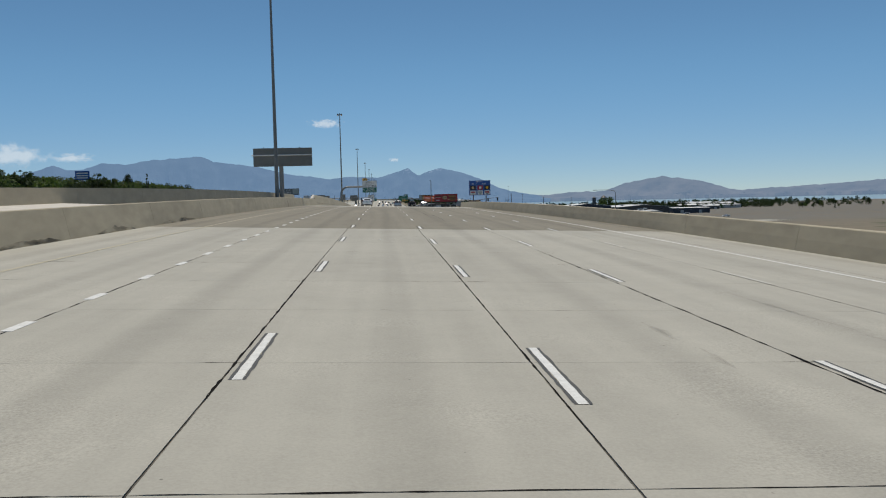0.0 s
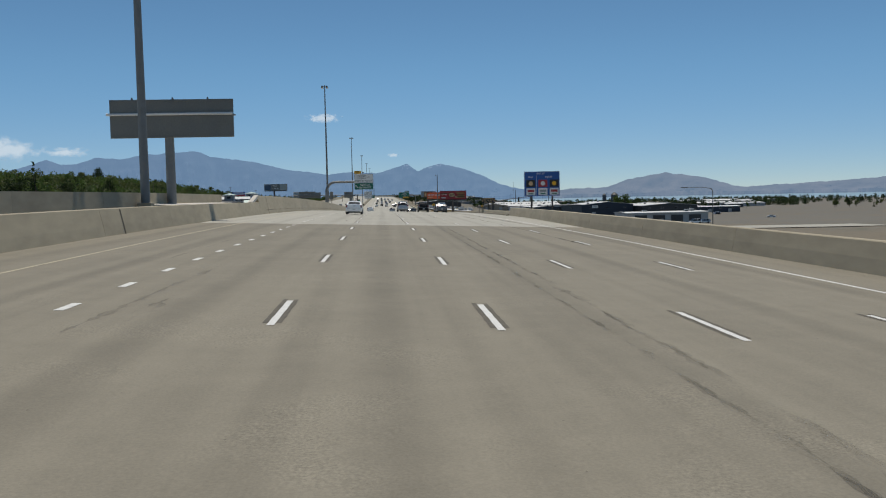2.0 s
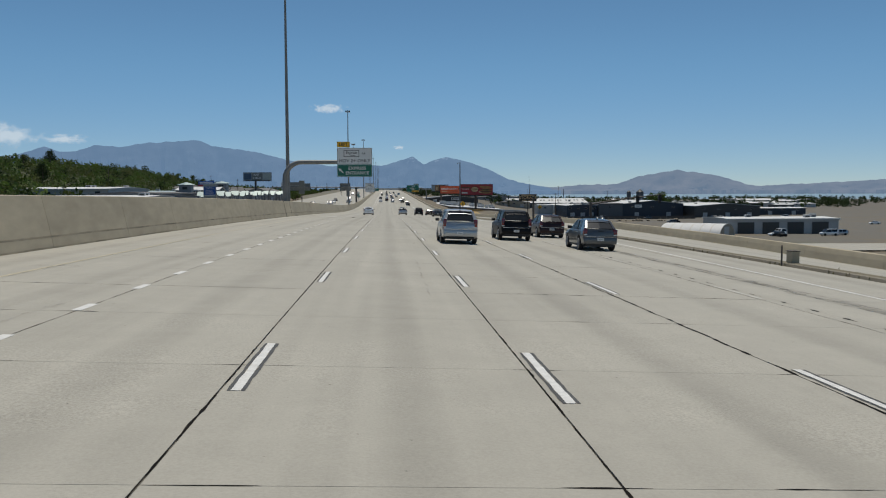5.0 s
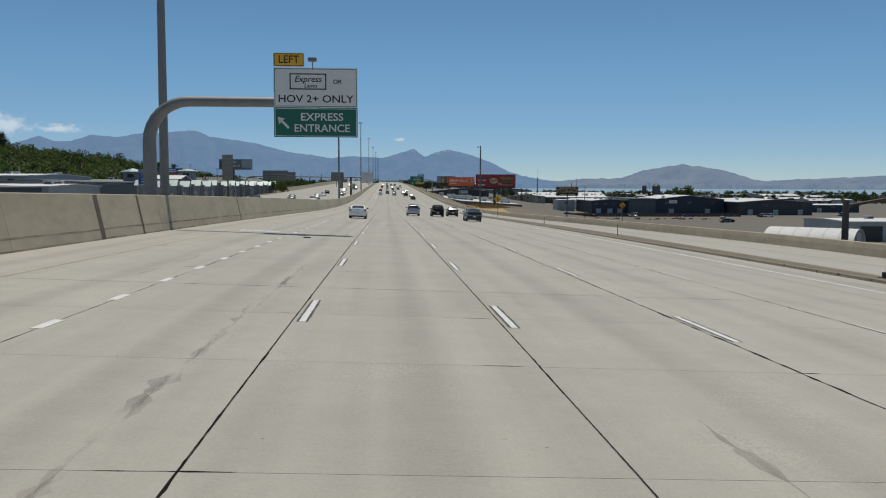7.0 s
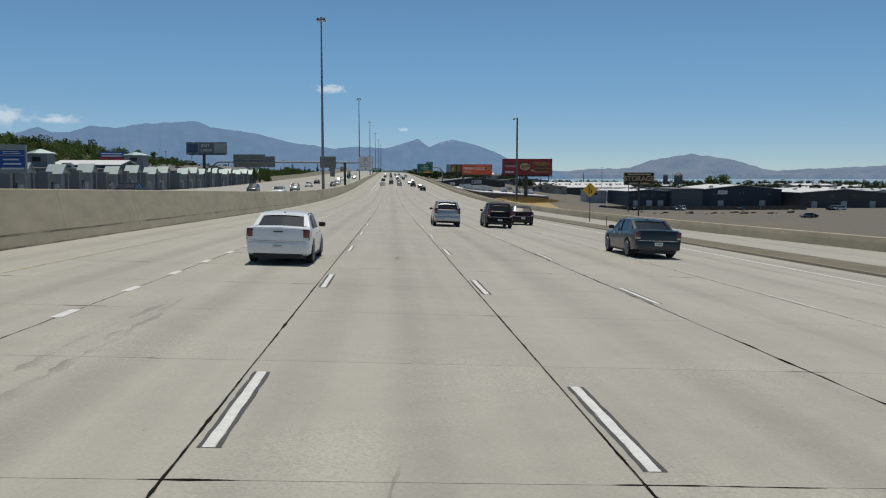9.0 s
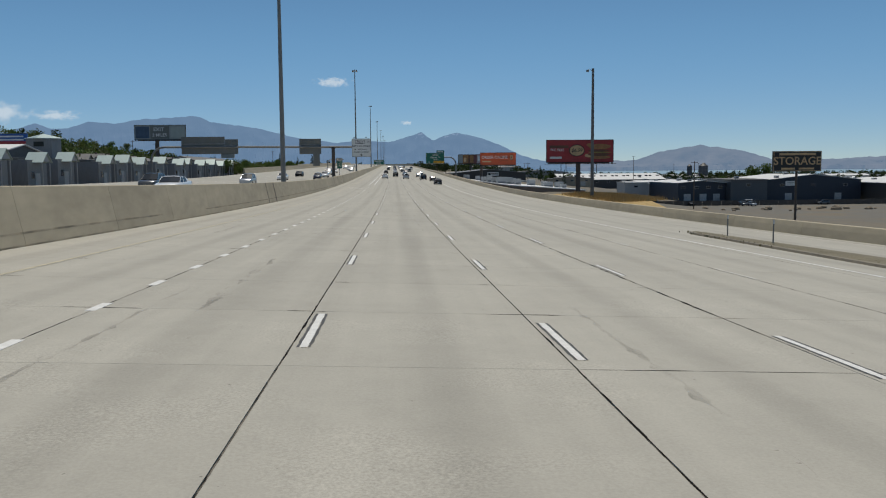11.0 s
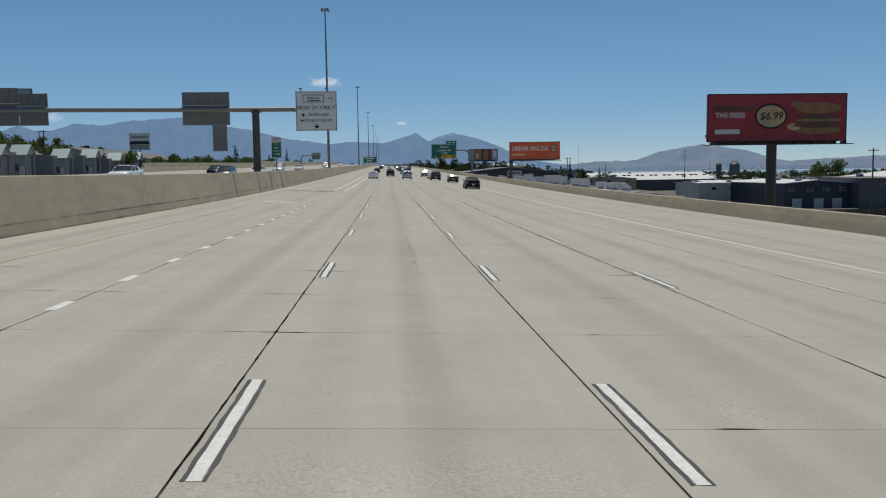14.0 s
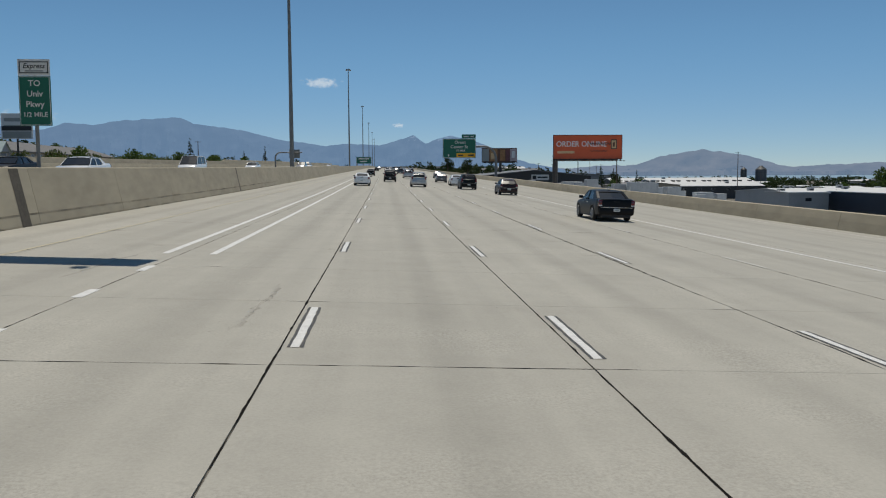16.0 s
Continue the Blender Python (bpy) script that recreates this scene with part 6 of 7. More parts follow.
_kinds = [tree("tree", 1, 8.5, 3.4, LEAF_A, "broad green leafy tree on the hillside"), tree("tree", 2, 7.0, 3.0, LEAF_B, "olive green leafy tree on the hillside"), tree("tree", 3, 10.0, 3.6, LEAF_C, "dark green leafy tree on the hillside"),
          tree("tree", 4, 6.0, 3.2, LEAF_A, "low bushy green leafy tree"), tree("tree", 5, 9.5, 1.9, LEAF_C, "dark green pointed conifer tree", conifer=True), tree("tree", 6, 5.0, 2.6, LEAF_B, "small rounded olive green tree")]
_places = []
_rt = random.Random(77)
for _k in range(110):  # hillside beyond the other carriageway
    _y = _rt.uniform(200, 1250)
    _x = -_rt.uniform(118, 130 + 0.42 * _y)
    _places.append((_x, _y, _rt.randrange(6), _rt.uniform(0.8, 1.25)))
for _k in range(44):  # tall trees close behind the first wall
    _y = _rt.uniform(128, 265)
    _places.append((-_rt.uniform(58, 70 + 0.22 * _y), _y, _rt.choice((0, 1, 2, 2, 4)), _rt.uniform(0.75, 1.1)))
for _k in range(18):
    _places.append((-_rt.uniform(62, 100), _rt.uniform(150, 228), _rt.choice((0, 2, 2, 1)), _rt.uniform(1.1, 1.4)))
for _k in range(30):
    _places.append((-_rt.uniform(50.5, 64), _rt.uniform(648, 830), _rt.choice((0, 3, 5, 1)), _rt.uniform(0.45, 0.8)))
for _k in range(46):
    _places.append((-_rt.uniform(51, 92), _rt.uniform(655, 1050), _rt.choice((0, 3, 5, 3, 1, 4)), _rt.uniform(0.55, 1.0)))
for _k in range(150):  # valley
    _x, _y = _rt.uniform(45, 600), _rt.uniform(260, 1400)
    if _y < 760:
        continue
    if _x > 60 + 0.6 * _y or any(a - 3 < _x < b + 3 and c - 3 < _y < e + 3 for a, b, c, e in _taken):
        continue
    _places.append((_x, _y, _rt.choice((0, 2, 4, 2, 3, 1)), _rt.uniform(0.5, 0.95)))
for _x, _y, _i, _s in ((27.5, 925, 2, 0.8), (28, 838, 2, 0.7), (92, 905, 4, 1.0), (99, 910, 2, 0.9), (106, 900, 4, 0.9), (112, 915, 0, 1.0), (260, 955, 0, 2.0), (252, 960, 3, 2.2)):
    _places.append((_x, _y, _i, _s))
for _j, (_x, _y, _i, _s) in enumerate(_places):
    _m = pose(_x, _y, gz(_x, _y), 0, 0, _rt.uniform(0, 360)) @ Matrix.Diagonal((_s, _s, _s * _rt.uniform(0.9, 1.15), 1))
    if _j < 6:
        _kinds[_j].matrix_world = pose(_x, _y, gz(_x, _y), 0, 0, 40 * _j)
    else:
        copy_thing(_kinds[_i], _m)


def woods(name, spots, label, material, count=7.0, size=0.6, seed=5):
    """Distant tree belts, as many small leaf sprays."""
    rnd = random.Random(seed)
    lobes = []
    for x, y, r in spots:
        lobes.append(((x, y, gz(x, y) + r * 0.5), (r, r, r * rnd.uniform(0.6, 0.95))))
        lobes.append(((x + rnd.uniform(-r, r) * 0.6, y, gz(x, y) + r * rnd.uniform(0.9, 1.4)), (r * 0.6, r * 0.6, r * 0.55)))
    vs, fs = leaves(rnd, lobes, count, size)
    me = bpy.data.meshes.new(name)
    me.from_pydata(vs, [], fs)
    me.materials.append(material)
    tagged(new(name, me), label, "trees", kind="stuff")


_rw = random.Random(55)
_hill = [[], [], []]
for _k in range(3300):
    _y = _rw.uniform(165, 1150)
    _x = -_rw.uniform(96 if _y < 690 or _y > 840 else 136, 140 + 0.34 * _y)
    if any(abs(_x - h[0]) < 11 and -24 < _y - h[1] < 8 for h in _homes):
        continue
    _hill[_rw.choice((0, 0, 1, 1, 2))].append((_x, _y, _rw.uniform(1.8, 4.2)))
woods("hillside_woods", _hill[0], "sunlit green woods on the hillside", LEAF_A, 9.0, 0.72, 5)
woods("hillside_woods", _hill[1], "olive green woods on the hillside", LEAF_B, 9.0, 0.72, 6)
woods("hillside_woods", _hill[2], "dark green woods on the hillside", LEAF_C, 9.0, 0.72, 7)
_far = [[], []]
for _k in range(1300):
    _s = _rw.random()
    if _s < 0.35:
        _x, _y = _rw.uniform(120, 1000), _rw.uniform(1000, 2000)
        if _x > 0.6 * _y or math.hypot(_x, _y) > 2050:
            continue
    elif _s < 0.5:
        _x, _y = _rw.uniform(28, 150), _rw.uniform(1100, 2200)
    else:
        _x, _y = -_rw.uniform(50, 800), _rw.uniform(860, 2400)
    _far[_rw.randrange(2)].append((_x, _y, _rw.uniform(2.4, 4.6) if _x > 0 else _rw.uniform(2.6, 4.8)))
for _k in range(420):  # belts between the valley roofs and the lake
    _y = _rw.choice((1060, 1180, 1300, 1450, 1620, 1800)) + _rw.gauss(0, 14)
    _x = _rw.uniform(90, 0.5 * _y)
    if all(not (a - 5 < _x < b + 5 and c - 5 < _y < e + 5) for a, b, c, e in _taken):
        _far[_rw.randrange(2)].append((_x, _y, _rw.uniform(2.6, 5.2)))
woods("far_woods", _far[0], "distant dark green belts of trees", LEAF_C, 8.0, 0.95, 8)
woods("far_woods", _far[1], "distant green belts of trees", LEAF_C, 7.0, 0.95, 9)


def blades(name, spots, label, material, n, h, spread):
    rnd = random.Random(len(spots) + n)
    vs, fs = [], []
    for _ in range(n):
        x, y = rnd.choice(spots)
        x, y = x + rnd.gauss(0, spread[0]), y + rnd.gauss(0, spread[1])
        z = -3.75 if x > 25.5 else rz(x, y) + 0.08
        a = rnd.uniform(0, 6.28)
        l, w = h * rnd.uniform(0.5, 1.2), 0.035 * rnd.uniform(0.6, 1.6)
        dx, dy = math.cos(a), math.sin(a)
        lx, ly = rnd.gauss(0, 0.25) * l, rnd.gauss(0, 0.25) * l
        k = len(vs)
        vs += [(x - dx * w, y - dy * w, z - 0.05), (x + dx * w, y + dy * w, z - 0.05), (x + lx, y + ly, z + l)]
        fs.append((k, k + 1, k + 2))
    me = bpy.data.meshes.new(name)
    me.from_pydata(vs, [], fs)
    me.materials.append(material)
    tagged(new(name, me), label, "grass", kind="stuff")


_b = bmesh.new()
_g = [[_b.verts.new((x, y, -8.5 + 4.75 * smooth01(42, 33, x) * smooth01(470, 486, y) * smooth01(530, 516, y) + 0.25 * noise.noise(Vector((x * 0.4, y * 0.3, 0))))) for x in (26, 28, 30, 32, 34, 36, 38, 40, 42)] for y in steps(463, 536, 3)]
for _r, _s in zip(_g[:-1], _g[1:]):
    for _i in range(8):
        _b.faces.new((_r[_i], _r[_i + 1], _s[_i + 1], _s[_i]))
tagged(part("bank", _b, GRASSDRY, smooth=True), "straw-coloured dry earth bank below the wall", "bank", kind="structure")
blades("dry_grass", [(29.5 + 0.9 * (k % 6), 486 + 0.75 * k) for k in range(40)], "tall straw-coloured dry grass on the bank", GRASSDRY, 22000, 0.45, (1.3, 1.5))


# ---- vehicles ----
def paint(name, col, rough=0.28, metal=0.0, coat=0.7, spec=0.5):
    m = mat(name, col, rough, metal, vary=0.03, scale=1.5, fine=20, coat=coat, spec=spec)
    return m


P_WHITE = paint("car_paint_white", (0.86, 0.86, 0.85))
P_BLACK = paint("car_paint_black", (0.006, 0.006, 0.007), 0.4, coat=0.0, spec=0.22)
P_SILVER = paint("car_paint_silver", (0.45, 0.46, 0.47), 0.3, 0.6)
P_GREY = paint("car_paint_grey", (0.10, 0.105, 0.11), 0.3, 0.4)
P_MAROON = paint("car_paint_maroon", (0.022, 0.006, 0.007), 0.35, coat=0.2, spec=0.3)
P_SLATE = paint("car_paint_slate", (0.028, 0.034, 0.038), 0.3, 0.3, coat=0.4)
P_BLUE = paint("car_paint_navy", (0.015, 0.025, 0.06))
CGLASS = mat("car_glass", (0.012, 0.014, 0.016), 0.24, vary=0.05, spec=0.5)
TYRE = mat("tyre_rubber", (0.018, 0.018, 0.018), 0.85, vary=0.2, fine=30)
RIM = mat("wheel_alloy", (0.30, 0.30, 0.30), 0.45, 0.7, vary=0.08)
CHROME = mat("chrome", (0.7, 0.7, 0.7), 0.12, 1.0, vary=0.03)
TAIL = mat("tail_lamp_red", (0.15, 0.006, 0.008), 0.15, vary=0.15, fine=12, coat=1.0)
LAMPW = mat("lamp_clear", (0.65, 0.65, 0.65), 0.15, vary=0.1, coat=1.0)
PLASTIC = mat("black_plastic", (0.02, 0.02, 0.02), 0.6, vary=0.1)

SEDAN = dict(L=5.04, W=1.90, zb=0.22, wr=0.36, axles=(1.05, 4.10),
             body=[(0.0, 0.855, 1.00, 0.40), (0.04, 0.905, 1.08, 0.34), (0.2, 0.94, 1.12, 0.28), (0.9, 0.95, 1.10, 0.22), (2.0, 0.95, 1.03, 0.2), (3.6, 0.95, 1.00, 0.2), (4.3, 0.93, 0.95, 0.22), (4.8, 0.88, 0.86, 0.26), (4.98, 0.80, 0.76, 0.32), (5.04, 0.70, 0.68, 0.4)],
             cab=[(0.72, 0.80, 1.08, 1.10), (1.45, 0.80, 1.05, 1.43), (1.9, 0.80, 1.03, 1.48), (2.9, 0.80, 1.01, 1.475), (3.75, 0.78, 0.99, 1.03)], tail=(0.70, 0.905, 0.73, 1.06))
SUV = dict(L=4.75, W=1.90, zb=0.28, wr=0.37, axles=(0.95, 3.75),
           body=[(0.0, 0.84, 1.05, 0.45), (0.06, 0.90, 1.12, 0.36), (0.4, 0.94, 1.12, 0.28), (2.0, 0.95, 1.10, 0.26), (3.4, 0.95, 1.08, 0.26), (4.2, 0.93, 1.04, 0.28), (4.62, 0.86, 0.92, 0.32), (4.75, 0.74, 0.80, 0.42)],
           cab=[(0.06, 0.84, 1.12, 1.18), (0.42, 0.80, 1.12, 1.68), (1.0, 0.78, 1.11, 1.75), (2.6, 0.78, 1.09, 1.74), (3.55, 0.80, 1.08, 1.12)], tail=(0.70, 0.88, 0.80, 1.30))
HATCH = dict(L=4.25, W=1.78, zb=0.22, wr=0.33, axles=(0.8, 3.4),
             body=[(0.0, 0.78, 0.95, 0.42), (0.05, 0.84, 1.02, 0.34), (0.4, 0.88, 1.02, 0.24), (2.0, 0.89, 1.0, 0.22), (3.2, 0.89, 0.97, 0.22), (3.85, 0.86, 0.88, 0.25), (4.18, 0.78, 0.74, 0.32), (4.25, 0.66, 0.66, 0.4)],
             cab=[(0.12, 0.76, 1.02, 1.08), (0.62, 0.72, 1.01, 1.44), (1.2, 0.72, 1.0, 1.5), (2.2, 0.72, 0.98, 1.48), (3.15, 0.74, 0.97, 1.0)], tail=(0.62, 0.83, 0.72, 1.05))
VAN = dict(L=5.2, W=2.0, zb=0.3, wr=0.37, axles=(1.0, 4.2),
           body=[(0.0, 0.90, 1.15, 0.45), (0.05, 0.96, 1.2, 0.38), (0.5, 1.0, 1.2, 0.3), (4.0, 1.0, 1.15, 0.3), (4.9, 0.94, 1.05, 0.34), (5.2, 0.78, 0.85, 0.45)],
           cab=[(0.03, 0.92, 1.2, 1.25), (0.14, 0.88, 1.2, 1.9), (0.6, 0.86, 1.2, 2.0), (3.4, 0.86, 1.17, 1.98), (4.55, 0.84, 1.12, 1.16)], tail=(0.80, 0.95, 0.9, 1.5))


def section(hw, zs, zb):
    """Half outline of the lower body, from keel to deck."""
    return [(0, zb), (hw * 0.86, zb), (hw * 0.975, zb + 0.07), (hw, zb + (zs - zb) * 0.45), (hw * 0.992, zs - 0.16), (hw * 0.955, zs - 0.05), (hw * 0.86, zs), (0, zs + 0.025)]


def car(name, spec, col, label, m, group="", fine=True):
    th = empty(name, label, "car", group, m=m)
    S = spec
    hw = S["W"] / 2
    # lower body with arched wheel openings
    bm = bmesh.new()
    ys = sorted({y for y, *_ in S["body"]} | {a + o for a in S["axles"] for o in (-0.46, -0.42, -0.33, -0.2, 0.0, 0.2, 0.33, 0.42, 0.46)} | set(np.arange(0.2, S["L"] - 0.2, 0.35).tolist()))
    tab = np.array(S["body"])
    rings = []
    for y in ys:
        w, zs, zb = (float(np.interp(y, tab[:, 0], tab[:, k])) for k in (1, 2, 3))
        half = section(w, zs, zb)
        cut = 0.0
        for a in S["axles"]:
            if abs(y - a) < 0.43:
                cut = max(cut, S["wr"] + math.sqrt(max(0, 0.43 ** 2 - (y - a) ** 2)) * 0.98)
        if cut:
            half = [(px, max(pz, min(cut, zs - 0.2)) if px > hw * 0.8 else pz) for px, pz in half]
        ring = [bm.verts.new((px, y, pz)) for px, pz in half] + [bm.verts.new((-px, y, pz)) for px, pz in half[-2:0:-1]]
        rings.append(ring)
    n = len(rings[0])
    for a, b in zip(rings[:-1], rings[1:]):
        for k in range(n):
            bm.faces.new((a[k], a[(k + 1) % n], b[(k + 1) % n], b[k]))
    bm.faces.new(rings[0]); bm.faces.new(rings[-1][::-1])
    bmesh.ops.recalc_face_normals(bm, faces=bm.faces)
    body = part("body", bm, col, th, smooth=True)
    # cabin: glass shell, painted roof and pillars
    C = S["cab"]
    rg = []
    for y, w, z0, z1 in C:
        top = 0.86 if z1 - z0 > 0.2 else 0.98
        rg.append([(-w * 1.06, y, z0 - 0.03), (-w * top, y, z1), (0, y, z1 + 0.02), (w * top, y, z1), (w * 1.06, y, z0 - 0.03)])
    for nm, i0, i1, ks in (("side_window", 0, 4, (0,)), ("side_window", 0, 4, (3,)), ("rear_window", 0, 1, (1, 2)), ("ceiling_panel", 1, 3, (1, 2)), ("windscreen", 3, 4, (1, 2))):
        bm = bmesh.new()
        for i in range(i0, i1):
            for k in ks:
                bm.faces.new([bm.verts.new(p) for p in (rg[i][k], rg[i][k + 1], rg[i + 1][k + 1], rg[i + 1][k])])
        bmesh.ops.remove_doubles(bm, verts=bm.verts, dist=0.0005)
        bmesh.ops.recalc_face_normals(bm, faces=bm.faces)
        part(nm, bm, CGLASS, th)
    for s in (-1, 1):  # painted edges beside the rear glass
        bm = bmesh.new()
        (yb, wb, _, zlo), (yt, wt, _, zhi) = C[0], C[1]
        ln = math.hypot(yt - yb, zhi - zlo)
        ny, nz = -(zhi - zlo) / ln, (yt - yb) / ln
        ring = [(s * wb * 0.99, yb, zlo - 0.02), (s * wb * 0.84, yb, zlo), (s * wt * 0.74, yt, zhi + 0.01), (s * wt * 0.87, yt, zhi - 0.004)]
        a = [bm.verts.new((p[0], p[1] + 0.035 * ny, p[2] + 0.035 * nz)) for p in ring]
        b = [bm.verts.new((p[0], p[1] - 0.03 * ny, p[2] - 0.03 * nz)) for p in ring]
        bm.faces.new(a)
        bm.faces.new(b[::-1])
        for k in range(4):
            bm.faces.new((a[k], b[k], b[(k + 1) % 4], a[(k + 1) % 4]))
        bmesh.ops.recalc_face_normals(bm, faces=bm.faces)
        part("rear_pillar", bm, col, th)
    bm = bmesh.new()
    rr = []
    y_, w_, z0_, z1_ = zip(*C)
    for y in np.linspace(C[1][0] - 0.12, C[3][0] + 0.10, 9):
        w, z1 = float(np.interp(y, y_, w_)) * 0.90, float(np.interp(y, y_, z1_))
        rr.append([bm.verts.new((w * s, y, z1 + dz)) for s, dz in ((-1, -0.06), (-0.93, 0.012), (-0.5, 0.04), (0, 0.05), (0.5, 0.04), (0.93, 0.012), (1, -0.06))])
    for a, b in zip(rr[:-1], rr[1:]):
        for k in range(6):
            bm.faces.new((a[k], a[k + 1], b[k + 1], b[k]))
    bmesh.ops.recalc_face_normals(bm, faces=bm.faces)
    part("roof", bm, col, th, smooth=True)

    def pillar(i, j, t0, t1, wid):
        """Painted strip down the side glass between two stations."""
        for s in (-1, 1):
            bm2 = bmesh.new()
            q = []
            for t, b in ((t0, 1), (t1, 0)):
                y = C[i][0] + (C[j][0] - C[i][0]) * t
                w, z0, z1 = (float(np.interp(y, y_, v)) for v in (w_, z0_, z1_))
                x = w * (0.875 if b else 1.068)
                z = z1 - 0.02 if b else z0 - 0.03
                q += [(s * x, y - wid, z), (s * x, y + wid, z)]
            a = [bm2.verts.new(p) for p in (q[0], q[1], q[3], q[2])]
            bm2.faces.new(a)
            b2 = [bm2.verts.new((p.co.x + s * 0.02, p.co.y, p.co.z + 0.004)) for p in a]
            bm2.faces.new(b2[::-1])
            for k in range(4):
                bm2.faces.new((a[k], b2[k], b2[(k + 1) % 4], a[(k + 1) % 4]))
            bmesh.ops.recalc_face_normals(bm2, faces=bm2.faces)
            part("pillar", bm2, col, th)

    # rear pillar fills from the rear glass to the rear door
    for s in (-1, 1):
        bm2 = bmesh.new()
        q = [(0.0, 1.06, 0), (0.05, 0.99, 1)]
        i0, i1 = C[0], C[1]
        ring = [(s * i0[1] * 1.075, i0[0] - 0.02, i0[2] - 0.04), (s * i1[1] * 0.89, i1[0] - 0.05, i1[3] + 0.0), (s * i1[1] * 0.90, i1[0] + 0.22, i1[3] + 0.005), (s * i0[1] * 1.085, i0[0] + 0.62, i0[2] - 0.05)]
        a = [bm2.verts.new(p) for p in ring]
        b2 = [bm2.verts.new((p[0] - s * 0.06, p[1], p[2])) for p in ring]
        bm2.faces.new(a); bm2.faces.new(b2[::-1])
        for k in range(4):
            bm2.faces.new((a[k], b2[k], b2[(k + 1) % 4], a[(k + 1) % 4]))
        bmesh.ops.recalc_face_normals(bm2, faces=bm2.faces)
        part("pillar", bm2, col, th)
    pillar(2, 3, 0.55, 0.55, 0.05)
    pillar(3, 4, 0.04, 0.95, 0.05)
    part("window_trim", box(-C[0][1] * 1.02, C[0][1] * 1.02, C[0][0] - 0.03, C[0][0] + 0.0, C[0][2] - 0.0, C[0][2] + 0.03, 0.008), col, th)
    # lamps, bumper, plate, pipes
    tx, tw, tz0, tz1 = S["tail"]
    for s in (-1, 1):
        x0, x1 = sorted((s * tx, s * (tw + 0.012)))
        t = part("tail_lamp", box(x0, x1, -0.006, 0.16, tz0, tz1, 0.05), TAIL, th, smooth=True)
        part("reverse_lamp", box(x0 + 0.03, x1 - 0.03, -0.018, 0.0, tz0 + 0.03, tz0 + 0.09), LAMPW, t)
        if not fine:
            continue
        part("exhaust", tube([(s * 0.55, -0.03, S["zb"] + 0.12), (s * 0.55, 0.3, S["zb"] + 0.12)], 0.055, 10), PLASTIC, th)
        hx = sorted((s * 0.55, s * 0.82))
        part("headlamp", box(hx[0], hx[1], S["L"] - 0.2, S["L"] - 0.05, 0.60, 0.74, 0.03), LAMPW, th)
        mx = sorted((s * (hw - 0.05), s * (hw + 0.17)))
        part("mirror", box(mx[0], mx[1], C[3][0] + 0.30, C[3][0] + 0.46, C[3][2] + 0.02, C[3][2] + 0.17, 0.045), PLASTIC if col is not P_BLACK else col, th)
        for a in (C[2][0] + 0.05, C[3][0] - 0.05):
            xx = sorted((s * hw * 0.985, s * (hw + 0.025)))
            part("door_handle", box(xx[0], xx[1], a, a + 0.2, 0.86, 0.90, 0.008), CHROME, th)
        xx = sorted((s * hw * 0.94, s * (hw * 0.985)))
        part("sill", box(xx[0], xx[1], S["axles"][0] + 0.45, S["axles"][1] - 0.45, S["zb"] - 0.02, S["zb"] + 0.06, 0.01), PLASTIC, th)
    part("bumper_strip", box(-hw * 0.84, hw * 0.84, -0.02, 0.1, tz0 - 0.045, tz0 - 0.02, 0.008), CHROME, th)
    part("bumper", box(-hw * 0.925, hw * 0.925, -0.06, 0.35, S["zb"] + 0.10, tz0 - 0.05, 0.10), col, th, smooth=True)
    part("valance", box(-hw * 0.75, hw * 0.75, -0.02, 0.3, S["zb"] - 0.02, S["zb"] + 0.14, 0.02), PLASTIC, th)
    pl = part("number_plate", box(-0.16, 0.16, -0.074, -0.060, 0.50, 0.64), S_WHITE, th)
    part("plate_bar", box(-0.11, 0.12, -0.078, -0.0745, 0.55, 0.59), S_GREY, pl)
    part("badge", box(-0.14, 0.14, -0.03, 0.03, tz1 - 0.10, tz1 - 0.07), PLASTIC, th)
    if fine:
        part("aerial", box(-0.03, 0.03, C[1][0] + 0.1, C[1][0] + 0.25, C[1][3] + 0.04, C[1][3] + 0.09, 0.01), PLASTIC, th)
    part("underbody", box(-hw * 0.8, hw * 0.8, 0.3, S["L"] - 0.3, S["zb"] - 0.04, S["zb"] + 0.2), PLASTIC, th)
    # wheels
    r = S["wr"]
    for a in S["axles"]:
        for s in (-1, 1):
            x = s * (hw - 0.115)
            o = 0.11
            tyre = part("wheel", tube([(x - o, a, r), (x - o * 0.8, a, r), (x + o * 0.8, a, r), (x + o, a, r)], [r * 0.9, r, r, r * 0.9], 24), TYRE, th, smooth=True)
            if not fine:
                continue
            xo = x + s * (o + 0.004)
            part("rim", tube([(xo - s * 0.03, a, r), (xo + s * 0.002, a, r)], [r * 0.72, r * 0.70], 24), PLASTIC, tyre)
            bm2 = tube([(xo + s * 0.004, a + r * 0.68 * math.cos(t), r + r * 0.68 * math.sin(t)) for t in [2 * math.pi * k / 24 for k in range(25)]], 0.022, 6, cap=False)
            for k in range(7):
                t = 2 * math.pi * k / 7
                tube([(xo + s * 0.008, a, r), (xo + s * 0.006, a + r * 0.68 * math.cos(t), r + r * 0.68 * math.sin(t))], [0.035, 0.025], 5, bm2)
            part("spokes", bm2, RIM, tyre)
    return th


def on_road(x, y, turn=0.0):
    """A pose on this carriageway, following its slope and crossfall."""
    s = math.degrees(math.atan((zr(y + 4) - zr(y)) / 4))
    return pose(x, y, rz(x, y) + 0.004, 0, 0, turn) @ pose(0, 0, 0, s, -math.degrees(math.atan(FALL)), 0)


